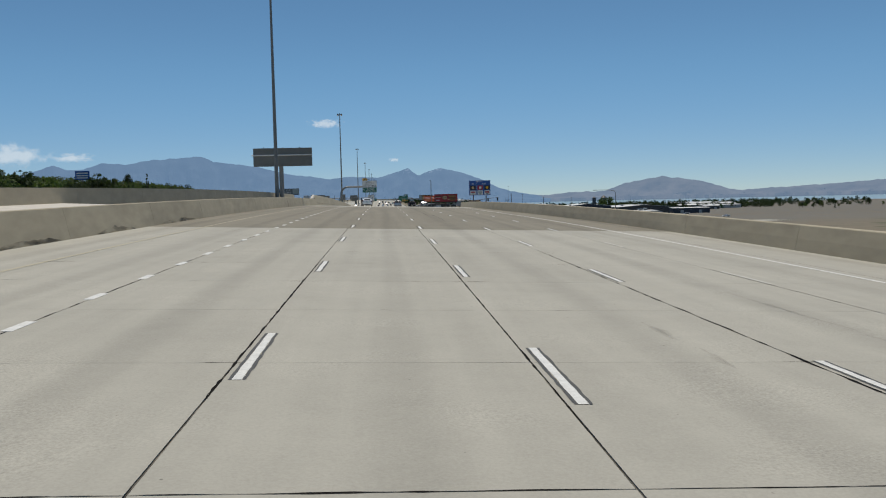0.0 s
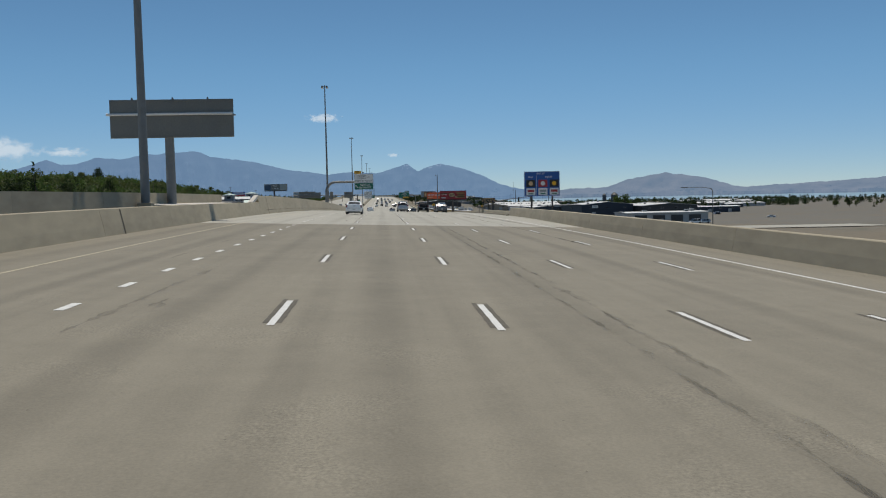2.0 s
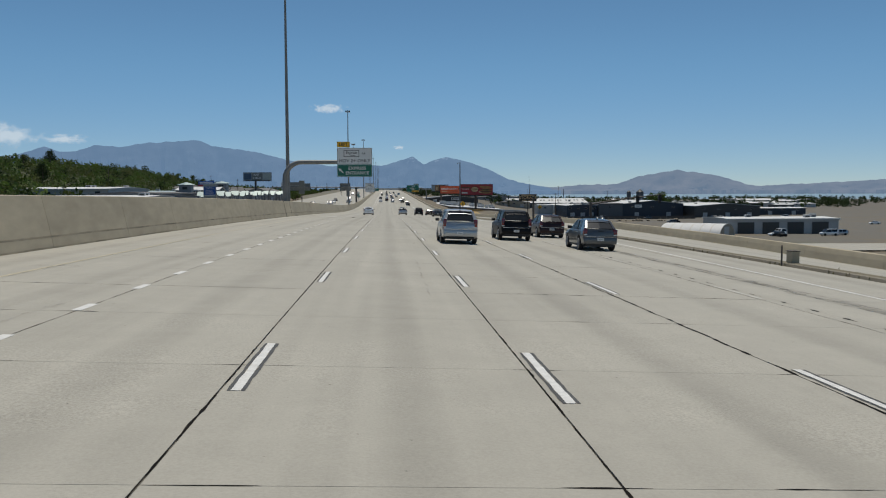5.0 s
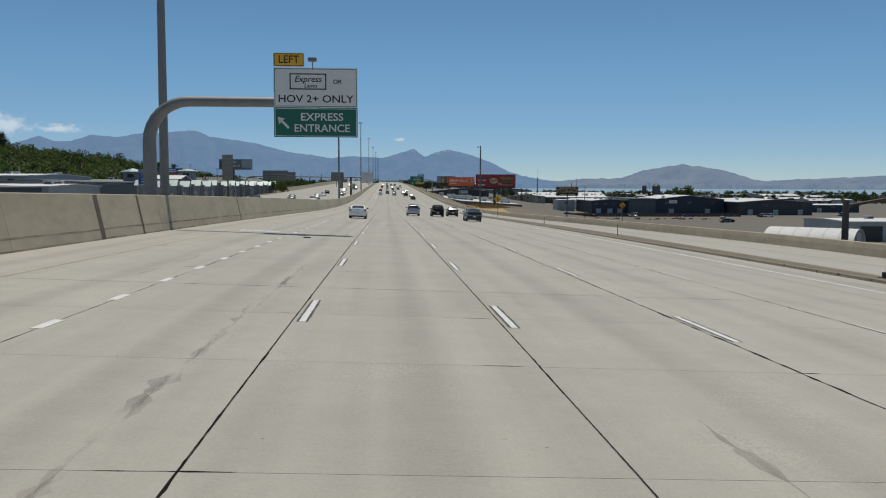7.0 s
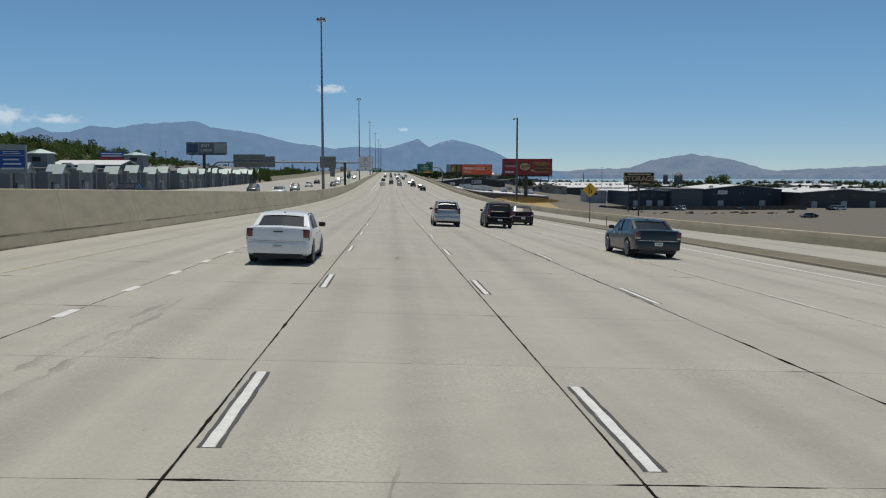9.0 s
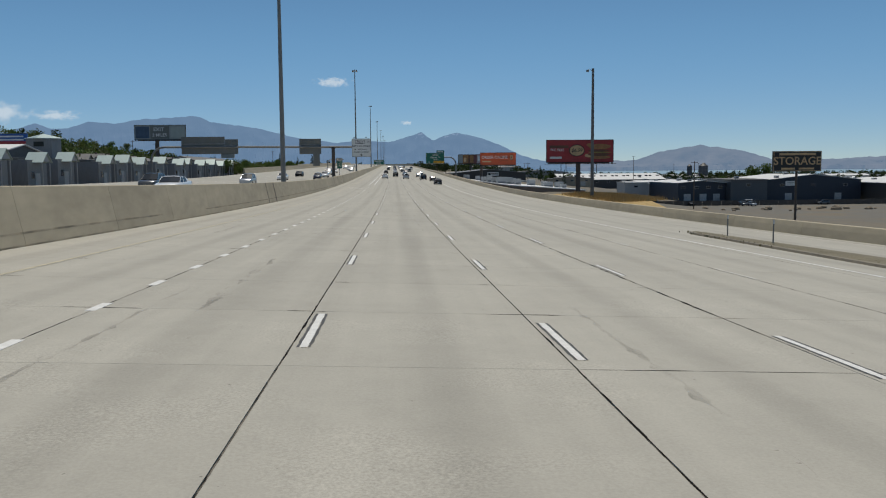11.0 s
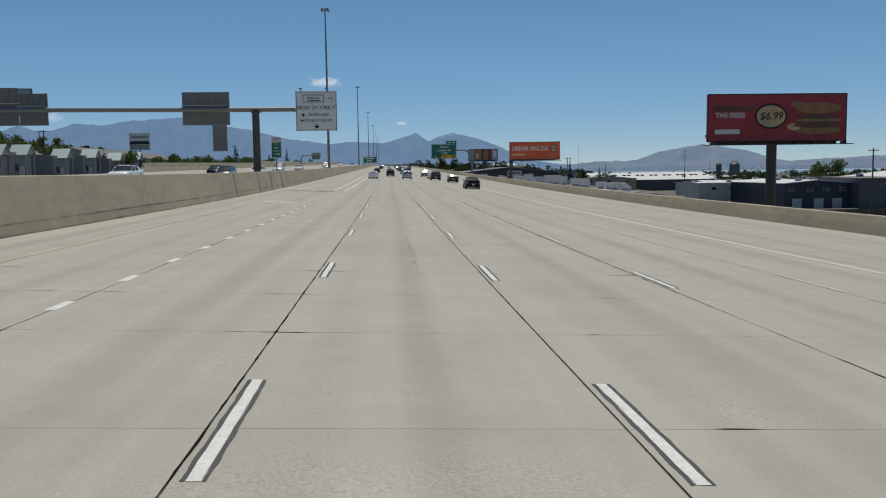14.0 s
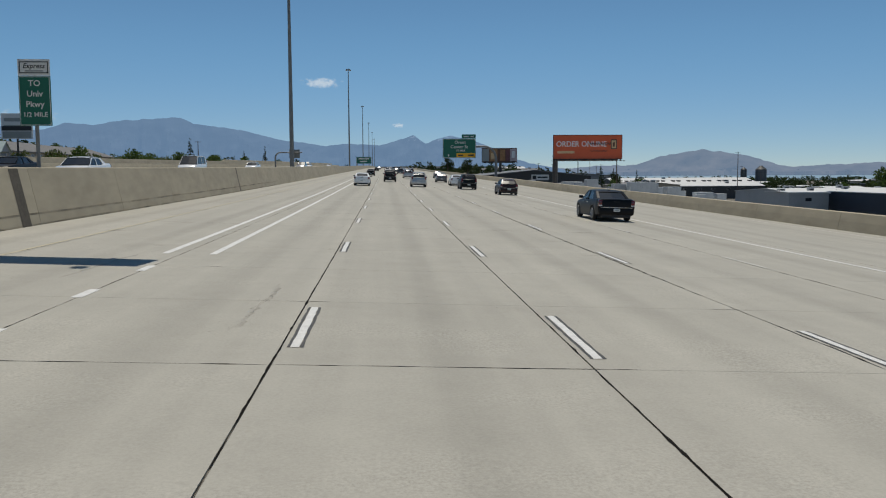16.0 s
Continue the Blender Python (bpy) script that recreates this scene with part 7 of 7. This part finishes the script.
def on_other(x, y):
    return pose(x, y, zr(y) + OPP + 0.02 * (-14.6 - x) + 0.004, 0, 0, 180) @ pose(0, 0, 0, -math.degrees(math.atan((zr(y + 4) - zr(y)) / 4)), 0, 0)


white_sedan = car("sedan", SEDAN, P_WHITE, "white four-door sedan with dark rear window", on_road(-3.04, 165.2))
black_sedan = car("sedan", SEDAN, P_BLACK, "black four-door sedan on the freeway", on_road(10.7, 588.4))
silver_suv = car("suv", SUV, P_SILVER, "silver sport utility vehicle in traffic", on_road(3.5, 649.5))
dark_suv = car("suv", SUV, P_BLACK, "black sport utility vehicle in traffic", on_road(0.2, 676))
dark_hatch = car("hatchback", HATCH, P_MAROON, "very dark red hatchback in traffic", on_road(11.2, 627.6))
grey_hatch = car("hatchback", HATCH, P_GREY, "grey hatchback in traffic", on_road(8.6, 684))
grey_sedan = car("sedan", SEDAN, P_SLATE, "slate grey four-door sedan on the freeway", on_road(10.26, 339.5))
for _src, _x, _y in ((dark_suv, 9.0, 644), (white_sedan, -3.3, 648), (white_sedan, -3.45, 332), (dark_hatch, 10.4, 374), (dark_suv, 7.5, 366), (silver_suv, 3.8, 366), (grey_hatch, 10.3, 211), (dark_suv, 7.6, 220), (silver_suv, 3.75, 214), (dark_hatch, 10.9, 226)):
    copy_thing(_src, on_road(_x, _y))
# traffic farther off
far_white = car("sedan", SEDAN, P_WHITE, "white sedan in distant traffic", on_road(9.2, 661), "traffic", fine=False)
far_black = car("sedan", SEDAN, P_BLACK, "black sedan in distant traffic", on_road(-3.8, 742), "traffic", fine=False)
far_suv = car("suv", SUV, P_SILVER, "silver sport utility vehicle in distant traffic", on_road(4.0, 716), "traffic", fine=False)
far_dark = car("suv", SUV, P_GREY, "grey sport utility vehicle in distant traffic", on_road(3.9, 790), "traffic", fine=False)
far_hatch = car("hatchback", HATCH, P_BLUE, "navy hatchback in distant traffic", on_road(11.2, 735), "traffic", fine=False)
far_van = car("van", VAN, P_WHITE, "white van in distant traffic", on_other(-20.5, 640), "traffic", fine=False)
for _src, _x, _y in ((far_white, 0.2, 760), (far_dark, 7.6, 812), (far_suv, 0.3, 842), (far_hatch, 4.0, 868), (far_white, 7.6, 905), (far_black, -3.7, 880), (far_van, 11.0, 930), (far_dark, 0.2, 950), (far_suv, 4.0, 990), (far_hatch, -3.7, 1015), (far_dark, 7.5, 1040), (far_white, 3.9, 1080), (far_black, 0.2, 1110)):
    copy_thing(_src, on_road(_x, _y))
for _src, _x, _y in ((far_white, -18.0, 447), (far_suv, -22, 505), (far_white, -24, 560), (far_hatch, -18, 575), (far_white, -22, 690), (far_black, -26, 610), (far_suv, -18, 730), (far_white, -22, 790), (far_van, -26, 830), (far_dark, -25.5, 468), (far_white, -26, 940), (far_white, -18.5, 602), (far_black, -22, 382)):
    copy_thing(_src, on_other(_x, _y))
# parked in the valley yards
_rp = random.Random(12)
for _k in range(26):
    _x, _y = _rp.choice(((130, 690), (170, 692), (210, 690), (112, 415), (130, 412), (104, 690), (265, 700), (98, 745), (122, 408), (230, 560), (150, 600)))
    _x, _y = _x + _rp.uniform(-9, 9), _y + _rp.uniform(-6, 4)
    if any(a - 4 < _x < b + 4 and c - 4 < _y < e + 4 for a, b, c, e in _taken):
        continue
    copy_thing(_rp.choice((far_white, far_suv, far_dark, far_black, far_van)), pose(_x, _y, gz(_x, _y) + 0.05, 0, 0, _rp.choice((0, 90, 180, 85, 95))))


# ---- lane markings ----
PAINT_Z = 0.006


def flat_mark(name, x0, x1, y0, y1, material, parent, dz=PAINT_Z, step=4.6):
    strip(name, x0, x1, steps(y0, y1, step), dz, material, parent)


def dash_mesh(w, edge, shade, lag=0.0, seed=3, face=None):
    """A worn white dash with dark contrast stripes beside it, nibbled at the edges."""
    bm = bmesh.new()
    n = 14
    rnd = random.Random(seed)

    def quad(xa, xb, z, mi, y0=0.0, y1=3.05, wear=0.006):
        a = []
        for k in range(n + 1):
            y = y0 + (y1 - y0) * k / n
            a.append((bm.verts.new((xa + rnd.uniform(-wear, wear), y, z)), bm.verts.new((xb + rnd.uniform(-wear, wear), y, z))))
        for (p, q), (r, t) in zip(a[:-1], a[1:]):
            bm.faces.new((p, q, t, r)).material_index = mi

    quad(-w / 2, w / 2, 0, 0)
    for sd in (-1, 1):
        xa, xb = sorted((sd * (w / 2 + 0.004), sd * (w / 2 + edge)))
        quad(xa, xb, -0.001, 1, lag, 3.05 + lag * (1.0 if sd < 0 else 0.7), 0.009)
    return mesh_of("lane_dash", bm, [face or WHITE, shade])


_dms = [dash_mesh(0.112, 0.046, BLACKP, 0.0, 3 + k) for k in range(4)]
_dw = dash_mesh(0.09, 0.03, CONCRETE, 0.0, 12, WORN)
_dd = dash_mesh(0.125, 0.095, GRIMEP, 0.22)
_sd_ = mesh_of("dotted_dash", boxb(bmesh.new(), -0.09, 0.09, -0.47, 0.47, -0.004, 0.0), WHITE)


def lay(me, name, x, y, dz=PAINT_Z):
    ob = new(name, me)
    ob.parent = road
    s = math.degrees(math.atan((zr(y + 1.5) - zr(y - 1.5)) / 3))
    ob.matrix_basis = pose(x, y, rz(x, y) + dz, s, -math.degrees(math.atan(FALL)), 0)


_k = -3
while True:
    _y = 9.64 + 12.192 * _k
    if _y > 980:
        break
    _deck = DECK0 - 1 < _y < DECK1 - 2
    # the stripes of neighbouring lines drift a little against each other
    _off = float(np.interp(_y, [0, 45, 60, 100, 150, 230, 270, 300, 400, 440, 500, 560], [-1.2, -1.0, -0.2, -0.6, -0.6, 0.0, -0.1, -0.45, -0.65, 0.2, -0.2, -0.4]))
    for _x, _o in ((XL, 0.0), (XR, _off), (5.68, _off - 0.9), (9.25, _off - 1.2)):
        lay(_dd if _deck else _dw if _x > 8 else _dms[_k % 4], "lane_dash", _x, _y + _o)
    _k += 1
for _k in range(-10, 9):
    lay(_sd_, "dotted_dash", -5.62, 16.8 + 3.52 * _k)
for _k in range(-94, 49):
    lay(_sd_, "dotted_dash", -5.62, 391.0 + 3.645 * _k)
for _x in (-6.0, -4.85):
    flat_mark("solid_line", _x - 0.09, _x + 0.09, 569, 1500, WHITE, road)
flat_mark("yellow_line", -9.44, -9.34, Y0, 1500, YELLOW, road)


def redge(y):
    return 12.35 - 0.5 * smooth01(50, 90, y) + 2.3 * smooth01(150, 250, y) - 1.85 * smooth01(350, 480, y)


strip("edge_line", lambda y: redge(y) - 0.07, lambda y: redge(y) + 0.07, steps(Y0, 1500, 4.6), PAINT_Z, WHITE, road)
strip("ramp_line", lambda y: rwall(y) - 1.3, lambda y: rwall(y) - 1.18, steps(205, 620, 4.6), PAINT_Z, WORN, road, zf=ramp_z)
for _yy in (538.5, 289.5):
    _t = lettering("EXPRESS", 0.62, WHITE, road, -7.75, _yy, rz(-7.75, _yy) + PAINT_Z, "road_lettering", flat=True, stretch=3.6)
    _t.rotation_euler = (math.atan((zr(_yy + 2) - zr(_yy - 2)) / 4), -math.atan(FALL), 0)

# raised gore strip between the lanes and the ramp
_g = bmesh.new()
_gv = []
for _y in steps(173.05, 421, 3):
    _w, _x, _z = gore_w(_y), gore_x(_y), rz(gore_x(_y), _y)
    _gv.append([_g.verts.new((_x + dx, _y, _z + dz)) for dx, dz in ((-_w - 0.12, 0.0), (-_w - 0.08, 0.12), (-_w + 0.08, 0.13), (0.0, 0.16 + 0.05 * noise.noise(Vector((0, _y * 0.3, 2)))), (_w - 0.08, 0.13), (_w + 0.08, 0.12), (_w + 0.12, -0.9))])
for _p, _q in zip(_gv[:-1], _gv[1:]):
    for _i in range(6):
        _g.faces.new((_p[_i], _p[_i + 1], _q[_i + 1], _q[_i])).material_index = 1 if _i in (2, 3) else 0
_g.faces.new(_gv[-1])
_g.faces.new(_gv[0][::-1])
bmesh.ops.recalc_face_normals(_g, faces=_g.faces)
tagged(part("kerb_gore", _g, [GOREKERB, GOREDIRT]), "low dirt-filled concrete gore kerb", "kerb", kind="structure")
blades("verge_weeds", [(gore_x(y), y) for y in range(174, 421, 2)] + [(gore_x(y), y) for y in range(392, 421)] * 5, "short dry weeds along the gore kerb", GRASSGRN, 9000, 0.07, (0.24, 1.2))

# seams at the ends of the deck
for _yy in (DECK0, DECK1):
    flat_mark("deck_seam", -12.2, rwall(_yy), _yy - 0.03, _yy + 0.03, JOINT, road, 0.004)

# median fill behind the tall wall, white end cap where it begins
_f = bmesh.new()
sweep([(-12.82, -0.5), (-12.82, OPP), (-14.55, OPP), (-14.55, -0.5)], steps(157.2, Y1, 8), zr, _f)
tagged(part("median_fill", _f, WALLC), "tan concrete median fill behind the wall", "median", kind="structure")
for _y0, _y1 in ((Y0, DECK0 - 1), (DECK1 + 1, 156.8)):  # the two bridges stand apart between these
    _f = bmesh.new()
    sweep([(-12.75, -0.5), (-12.75, 1.60), (-16.9, 1.80), (-16.9, -0.5)], steps(_y0, _y1, 8), zr, _f)
    tagged(part("median_slab", _f, CAPC), "pale concrete slab between the median walls", "median", kind="structure")
_f = bmesh.new()
_q = [(-12.5, 153.2, zr(153) + 1.76), (-12.55, 157.4, zr(157) + 2.44), (-13.0, 157.4, zr(157) + 2.44), (-13.0, 153.2, zr(153) + 1.72)]
_b0 = [_f.verts.new(p) for p in _q]
_b1 = [_f.verts.new((p[0], p[1], p[2] - 0.3)) for p in _q]
_f.faces.new(_b0); _f.faces.new(_b1[::-1])
for _i in range(4):
    _f.faces.new((_b0[_i], _b1[_i], _b1[(_i + 1) % 4], _b0[(_i + 1) % 4]))
bmesh.ops.recalc_face_normals(_f, faces=_f.faces)
tagged(part("wall_cap", _f, CAPC), "pale sloped concrete cap where the median wall rises", "wall cap", kind="structure")
barrier("wall_other_far", -46.0, 640, 1400, 1.0, "low concrete wall beyond the other carriageway", panel=40, zf=lambda y: zr(y) + OPP + 0.55)

# dark upright strips, the narrow ones as cracks, on the median wall's face
SMEAR = film_mat("rubber_smear", (0.045, 0.038, 0.03), 0.95)
DARKSTRIP = mat("dark_strip_concrete", (0.10, 0.085, 0.065), 0.9, vary=0.3, scale=1.2, fine=10)
for _yy, _w in ((275.2, 0.5), (281.3, 0.32), (309.2, 0.35), (456.7, 0.35), (461.6, 0.55), (547.0, 0.3), (558.9, 0.3), (568.0, 0.12), (575.8, 0.7), (571.2, 0.12), (617.0, 0.35), (110.6, 0.2), (163.0, 0.2)):
    _h = 1.98 if _yy > 157 else 1.27
    _p = wall_profile(_h)
    _f = bmesh.new()
    _pts = [(x + 0.008, z) for x, z in _p[:4]]
    for _a, _b in zip(_pts[:-1], _pts[1:]):
        _vs = [_f.verts.new((-12.2 + x, y, rz(-12.2, y) - 0.06 + z)) for (x, z), y in ((_a, _yy), (_a, _yy + _w), (_b, _yy + _w), (_b, _yy))]
        _f.faces.new(_vs)
    tagged(part("wall_dark_strip", _f, DARKSTRIP), "dark upright strip on the median wall", "wall recess", kind="structure")


def smear(y0, y1, h, seed):
    """An irregular dark rubber scuff along the foot of the low wall."""
    rnd = random.Random(seed)
    bm = bmesh.new()
    n = int((y1 - y0) / 0.25)
    prev = None
    for k in range(n + 1):
        t = k / n
        y = y0 + (y1 - y0) * t
        lo = 0.04 + 0.10 * abs(noise.noise(Vector((y * 1.3, seed, 0))))
        hi = lo + h * math.sin(math.pi * min(1, max(0.03, t))) ** 0.5 * (0.55 + 0.6 * abs(noise.noise(Vector((y * 0.8, seed + 9, 0))))) * rnd.uniform(0.85, 1.1)
        v = [bm.verts.new((-12.2 - 0.19 * z + 0.010, y, rz(-12.2, y) - 0.06 + z)) for z in (lo, min(hi, 0.48))]
        if prev:
            bm.faces.new((prev[0], v[0], v[1], prev[1]))
        prev = v
    tagged(part("wall_scuff", bm, SMEAR), "dark rubber scuff on the low median wall", "wall scuff", kind="structure")


for _i, (_a, _b, _h) in enumerate(((27.5, 33.0, 0.30), (37.0, 42.6, 0.34), (47.5, 56.0, 0.38), (24.0, 27.0, 0.12), (57.0, 62.0, 0.10))):
    smear(_a, _b, _h, _i + 3)

# long grime lines along the tall median wall
for _n, (_a, _b, _z0, _z1) in enumerate(((160, 420, 0.46, 0.53), (430, 640, 0.42, 0.49), (170, 640, 0.02, 0.12))):
    _f = bmesh.new()
    _v = [[_f.verts.new((-12.2 - 0.19 * z + 0.006, y, rz(-12.2, y) - 0.06 + z + 0.03 * noise.noise(Vector((y * 0.2, z, _n))))) for z in (_z0, _z1)] for y in steps(_a, _b, 1.5)]
    for _p, _q in zip(_v[:-1], _v[1:]):
        _f.faces.new((_p[0], _q[0], _q[1], _p[1]))
    tagged(part("wall_grime", _f, GRIME), "long dark grime line on the median wall", "wall grime", kind="structure")
barrier("wall_sound_far", -46.9, 645, 1300, 1.9, "tan block wall beyond the other carriageway", panel=24, zf=lambda y: zr(y) + OPP + 0.5 + (0.5 if y > 800 else 0.0))

# worn lane lines of the other carriageway
_vs, _fs = [], []
for _x in (-18.6, -22.25, -25.9, -29.5):
    _y = 130.0
    while _y < 900:
        _n = len(_vs)
        _vs += [(_x + dx, _y + dy, zr(_y + dy) + OPP + 0.02 * (-14.6 - _x) + 0.008) for dx, dy in ((-0.06, 0), (0.06, 0), (0.06, 3.0), (-0.06, 3.0))]
        _fs.append((_n, _n + 1, _n + 2, _n + 3))
        _y += 12.2
for _x in (-15.6, -33.4):
    for _y in range(130, 1200, 8):
        _n = len(_vs)
        _vs += [(_x + dx, _y + dy, zr(_y + dy) + OPP + 0.02 * (-14.6 - _x) + 0.008) for dx, dy in ((-0.06, 0), (0.06, 0), (0.06, 8), (-0.06, 8))]
        _fs.append((_n, _n + 1, _n + 2, _n + 3))
_me = bpy.data.meshes.new("far_lane_lines")
_me.from_pydata(_vs, [], _fs)
_me.materials.append(WHITE)
_o = new("far_lane_lines", _me)
_o.parent = road
_o["kind"] = "stuff"


# ---- concrete slabs, lane by lane ----
def slab_mesh(w, length):
    bm = bmesh.new()
    g = 0.009
    boxb(bm, 0.0, w, g * 0.4, length - g * 0.4, -0.02, 0.0)
    return mesh_of("slab", bm, CONCRETE)


# rows of joints: each stretch was poured with its own spacing
_rows = []
for _first, _gap, _n in ((10.58 - 4.54 * 11, 4.54, 19), (145.4 - 4.547 * 3, 4.547, 79), (506.85 - 4.59, 4.59, 300)):
    _rows += [(_first + _gap * k, _first + _gap * (k + 1)) for k in range(_n)]
_rows = [(max(a, Y0), b) for a, b in _rows if b > Y0 and a < Y1]
_rows = [(a, min(b, DECK0 - 0.03)) for a, b in _rows if a < DECK0 - 0.1] + [(DECK1 + 0.03, 145.4 - 4.547 * 3)] + [(a, b) for a, b in _rows if 131 < a < 500] + [(145.4 + 4.547 * 76 + 3.76 * k, 145.4 + 4.547 * 76 + 3.76 * (k + 1) + (0.009 if k == 2 else 0)) for k in range(3)] + [(a, b) for a, b in _rows if a > 501]
_rows = [(a, b) for a, b in _rows if b - a > 0.3]
_half = lambda x: 0.012 if abs(x) < 2 else 0.005
_cols = [(a + _half(a), b - _half(b)) for a, b in zip(JX[:-2], JX[1:-1])]
_meshes, _near, _rest_v, _rest_f = {}, 0, [], []
for _ci, (_xa, _xb) in enumerate(_cols):
    for _ya, _yb in _rows:
        _len = round(_yb - _ya, 3)
        if _ci in (2, 3, 4) and -10 < _ya < (600 if _ci == 3 else 440 if _ci == 2 else 400) and _near < 300:
            if (_ci, _len) not in _meshes:
                _meshes[_ci, _len] = slab_mesh(_xb - _xa, _len)
            _o = new("slab", _meshes[_ci, _len])
            _o.parent = road
            _s = (zr(_yb) - zr(_ya)) / _len
            _o.matrix_basis = pose(_xa, _ya, rz(_xa, _ya), math.degrees(math.atan(_s)), -math.degrees(math.atan(FALL)), 0)
            _near += 1
        else:
            _n = len(_rest_v)
            for _dz in (0.0, -0.02):
                for _yy in (_ya + 0.004, _yb - 0.004):
                    for _xx in (_xa, _xb):
                        _rest_v.append((_xx, _yy, rz(_xx, _yy) + _dz))
            _rest_f += [(_n, _n + 1, _n + 3, _n + 2), (_n, _n + 4, _n + 5, _n + 1), (_n + 2, _n + 3, _n + 7, _n + 6), (_n, _n + 2, _n + 6, _n + 4), (_n + 1, _n + 5, _n + 7, _n + 3)]
_me = bpy.data.meshes.new("far_slabs")
_me.from_pydata(_rest_v, [], _rest_f)
_me.materials.append(CONCRETE)
_o = new("far_slabs", _me)
_o.parent = road
_o["kind"] = "stuff"


# ---- sealant in the joints, tyre marks ----
def ribbons(name, runs, material):
    """Narrow uneven strips lying on the paving: (x0, y0, x1, y1, width, seed)."""
    vs, fs = [], []
    for x0, y0, x1, y1, w, sd in runs:
        ln = math.hypot(x1 - x0, y1 - y0)
        ux, uy = (x1 - x0) / ln, (y1 - y0) / ln
        n = max(4, int(ln / 0.16))
        for k in range(n + 1):
            t = k / n
            x, y = x0 + (x1 - x0) * t, y0 + (y1 - y0) * t
            a = noise.noise(Vector((x * 2.3, y * 2.3, sd))) + 0.8 * noise.noise(Vector((x * 6.7, y * 6.7, sd)))
            hw = w * max(0.12, 0.5 + 0.95 * a) * min(1.0, 0.15 + 6 * min(t, 1 - t))
            o = 0.8 * w * noise.noise(Vector((x * 1.1, y * 1.1, sd + 5)))
            for s in (-1, 1):
                px, py = x + uy * (o + s * hw), y - ux * (o + s * hw)
                vs.append((px, py, rz(px, py) + 0.0035))
            if k:
                m = len(vs)
                fs.append((m - 4, m - 3, m - 1, m - 2))
    me = bpy.data.meshes.new(name)
    me.from_pydata(vs, [], fs)
    me.materials.append(material)
    ob = new(name, me)
    ob.parent = road
    ob["kind"] = "stuff"


_rj = random.Random(19)
_runs = []
for _x, _wd in ((-5.6, 0.014), (-1.885, 0.020), (1.84, 0.017), (5.5, 0.033), (9.16, 0.015)):
    _y = -20.0
    while _y < 720:
        _l = _rj.uniform(6, 40)
        if not (DECK0 < _y + _l and _y < DECK1):
            _runs.append((_x, _y, _x, _y + _l, _wd * _rj.uniform(0.75, 1.25), _rj.random() * 50))
        _y += _l + (_rj.uniform(0.2, 1.5) if _rj.random() < 0.4 else 0.0)
for _ya, _yb in _rows:
    if not -10 < _ya < 640 or DECK0 - 1 < _ya < DECK1 - 1:
        continue
    _whole = _rj.random() < 0.16
    for _xa, _xb in _cols[1:6]:
        _y = _ya + _rj.uniform(-0.01, 0.01)
        if _whole and _rj.random() < 0.85:  # now and then the whole joint is sealed
            _runs.append((_xa, _y, _xb, _y + _rj.uniform(-0.015, 0.015), _rj.uniform(0.012, 0.020), _rj.random() * 50))
            continue
        if _rj.random() < 0.55:  # most often only where the joints cross
            _l, _r = _rj.uniform(0.15, 0.75), _rj.uniform(0.15, 0.75)
            _runs.append((_xa - _l, _y, _xa + _r, _y + _rj.uniform(-0.012, 0.012), _rj.uniform(0.014, 0.028), _rj.random() * 50))
        if _rj.random() < 0.30:
            _c, _l = _rj.uniform(_xa + 0.4, _xb - 0.4), _rj.uniform(0.15, 0.5)
            _runs.append((_c - _l, _y, _c + _l, _y, _rj.uniform(0.010, 0.022), _rj.random() * 50))
# the outer lane joint is badly worn where the parapet ends
for _ya, _yb in ((104, 119), (120, 136), (136.5, 148), (148.3, 160.5)):
    _runs.append((9.02, _ya, 9.06, _yb, 0.034, _ya))
_y = 159.0
while _y < 214:
    _runs.append((9.50, _y, 9.50, _y + _rj.uniform(0.35, 0.75), 0.05, _y))
    _y += _rj.uniform(1.15, 1.7)
ribbons("joint_sealant", _runs, SEAL)
_runs = []
for _k in range(45):
    _x, _y = _rj.choice((-3.8, 0.2, 3.7, 7.4, -7.4)) + _rj.choice((-0.85, 0.85, 0.0)) + _rj.uniform(-0.25, 0.25), _rj.uniform(-5, 640)
    _l = _rj.uniform(2.5, 16)
    _runs.append((_x, _y, _x + _rj.uniform(-0.25, 0.25), _y + _l, _rj.uniform(0.06, 0.15), _rj.random() * 50))
# long dark wheel tracks that stand out
for _x, _xe, _ya, _yb, _wd in ((4.25, 4.25, 56, 126, 0.13), (3.75, 3.8, 66, 126, 0.08), (-2.8, -2.82, 243, 266, 0.13), (-2.7, -2.75, 134.5, 139.5, 0.13), (-2.7, -2.58, 559, 564, 0.13), (-2.35, -2.6, 279, 290, 0.10), (11.0, 11.3, 128, 250, 0.30), (10.7, 11.0, 132, 220, 0.22)):
    _runs.append((_x, _ya, _xe, _yb, _wd, _x * 3))
    _runs.append((_x + 0.02, _ya + 1, _xe + 0.02, _yb - 1, _wd * 0.8, _x * 5))
ribbons("tyre_marks", _runs, SKID)
# pale worn squares and damp spots between the lanes
_runs = []
for _k in range(14):
    _x, _y = _rj.uniform(-9, 12), _rj.uniform(0, 620)
    _runs.append((_x, _y, _x + _rj.uniform(-0.3, 0.3), _y + _rj.uniform(0.3, 1.1), _rj.uniform(0.08, 0.3), _rj.random() * 50))
ribbons("oil_spots", _runs, SKID)
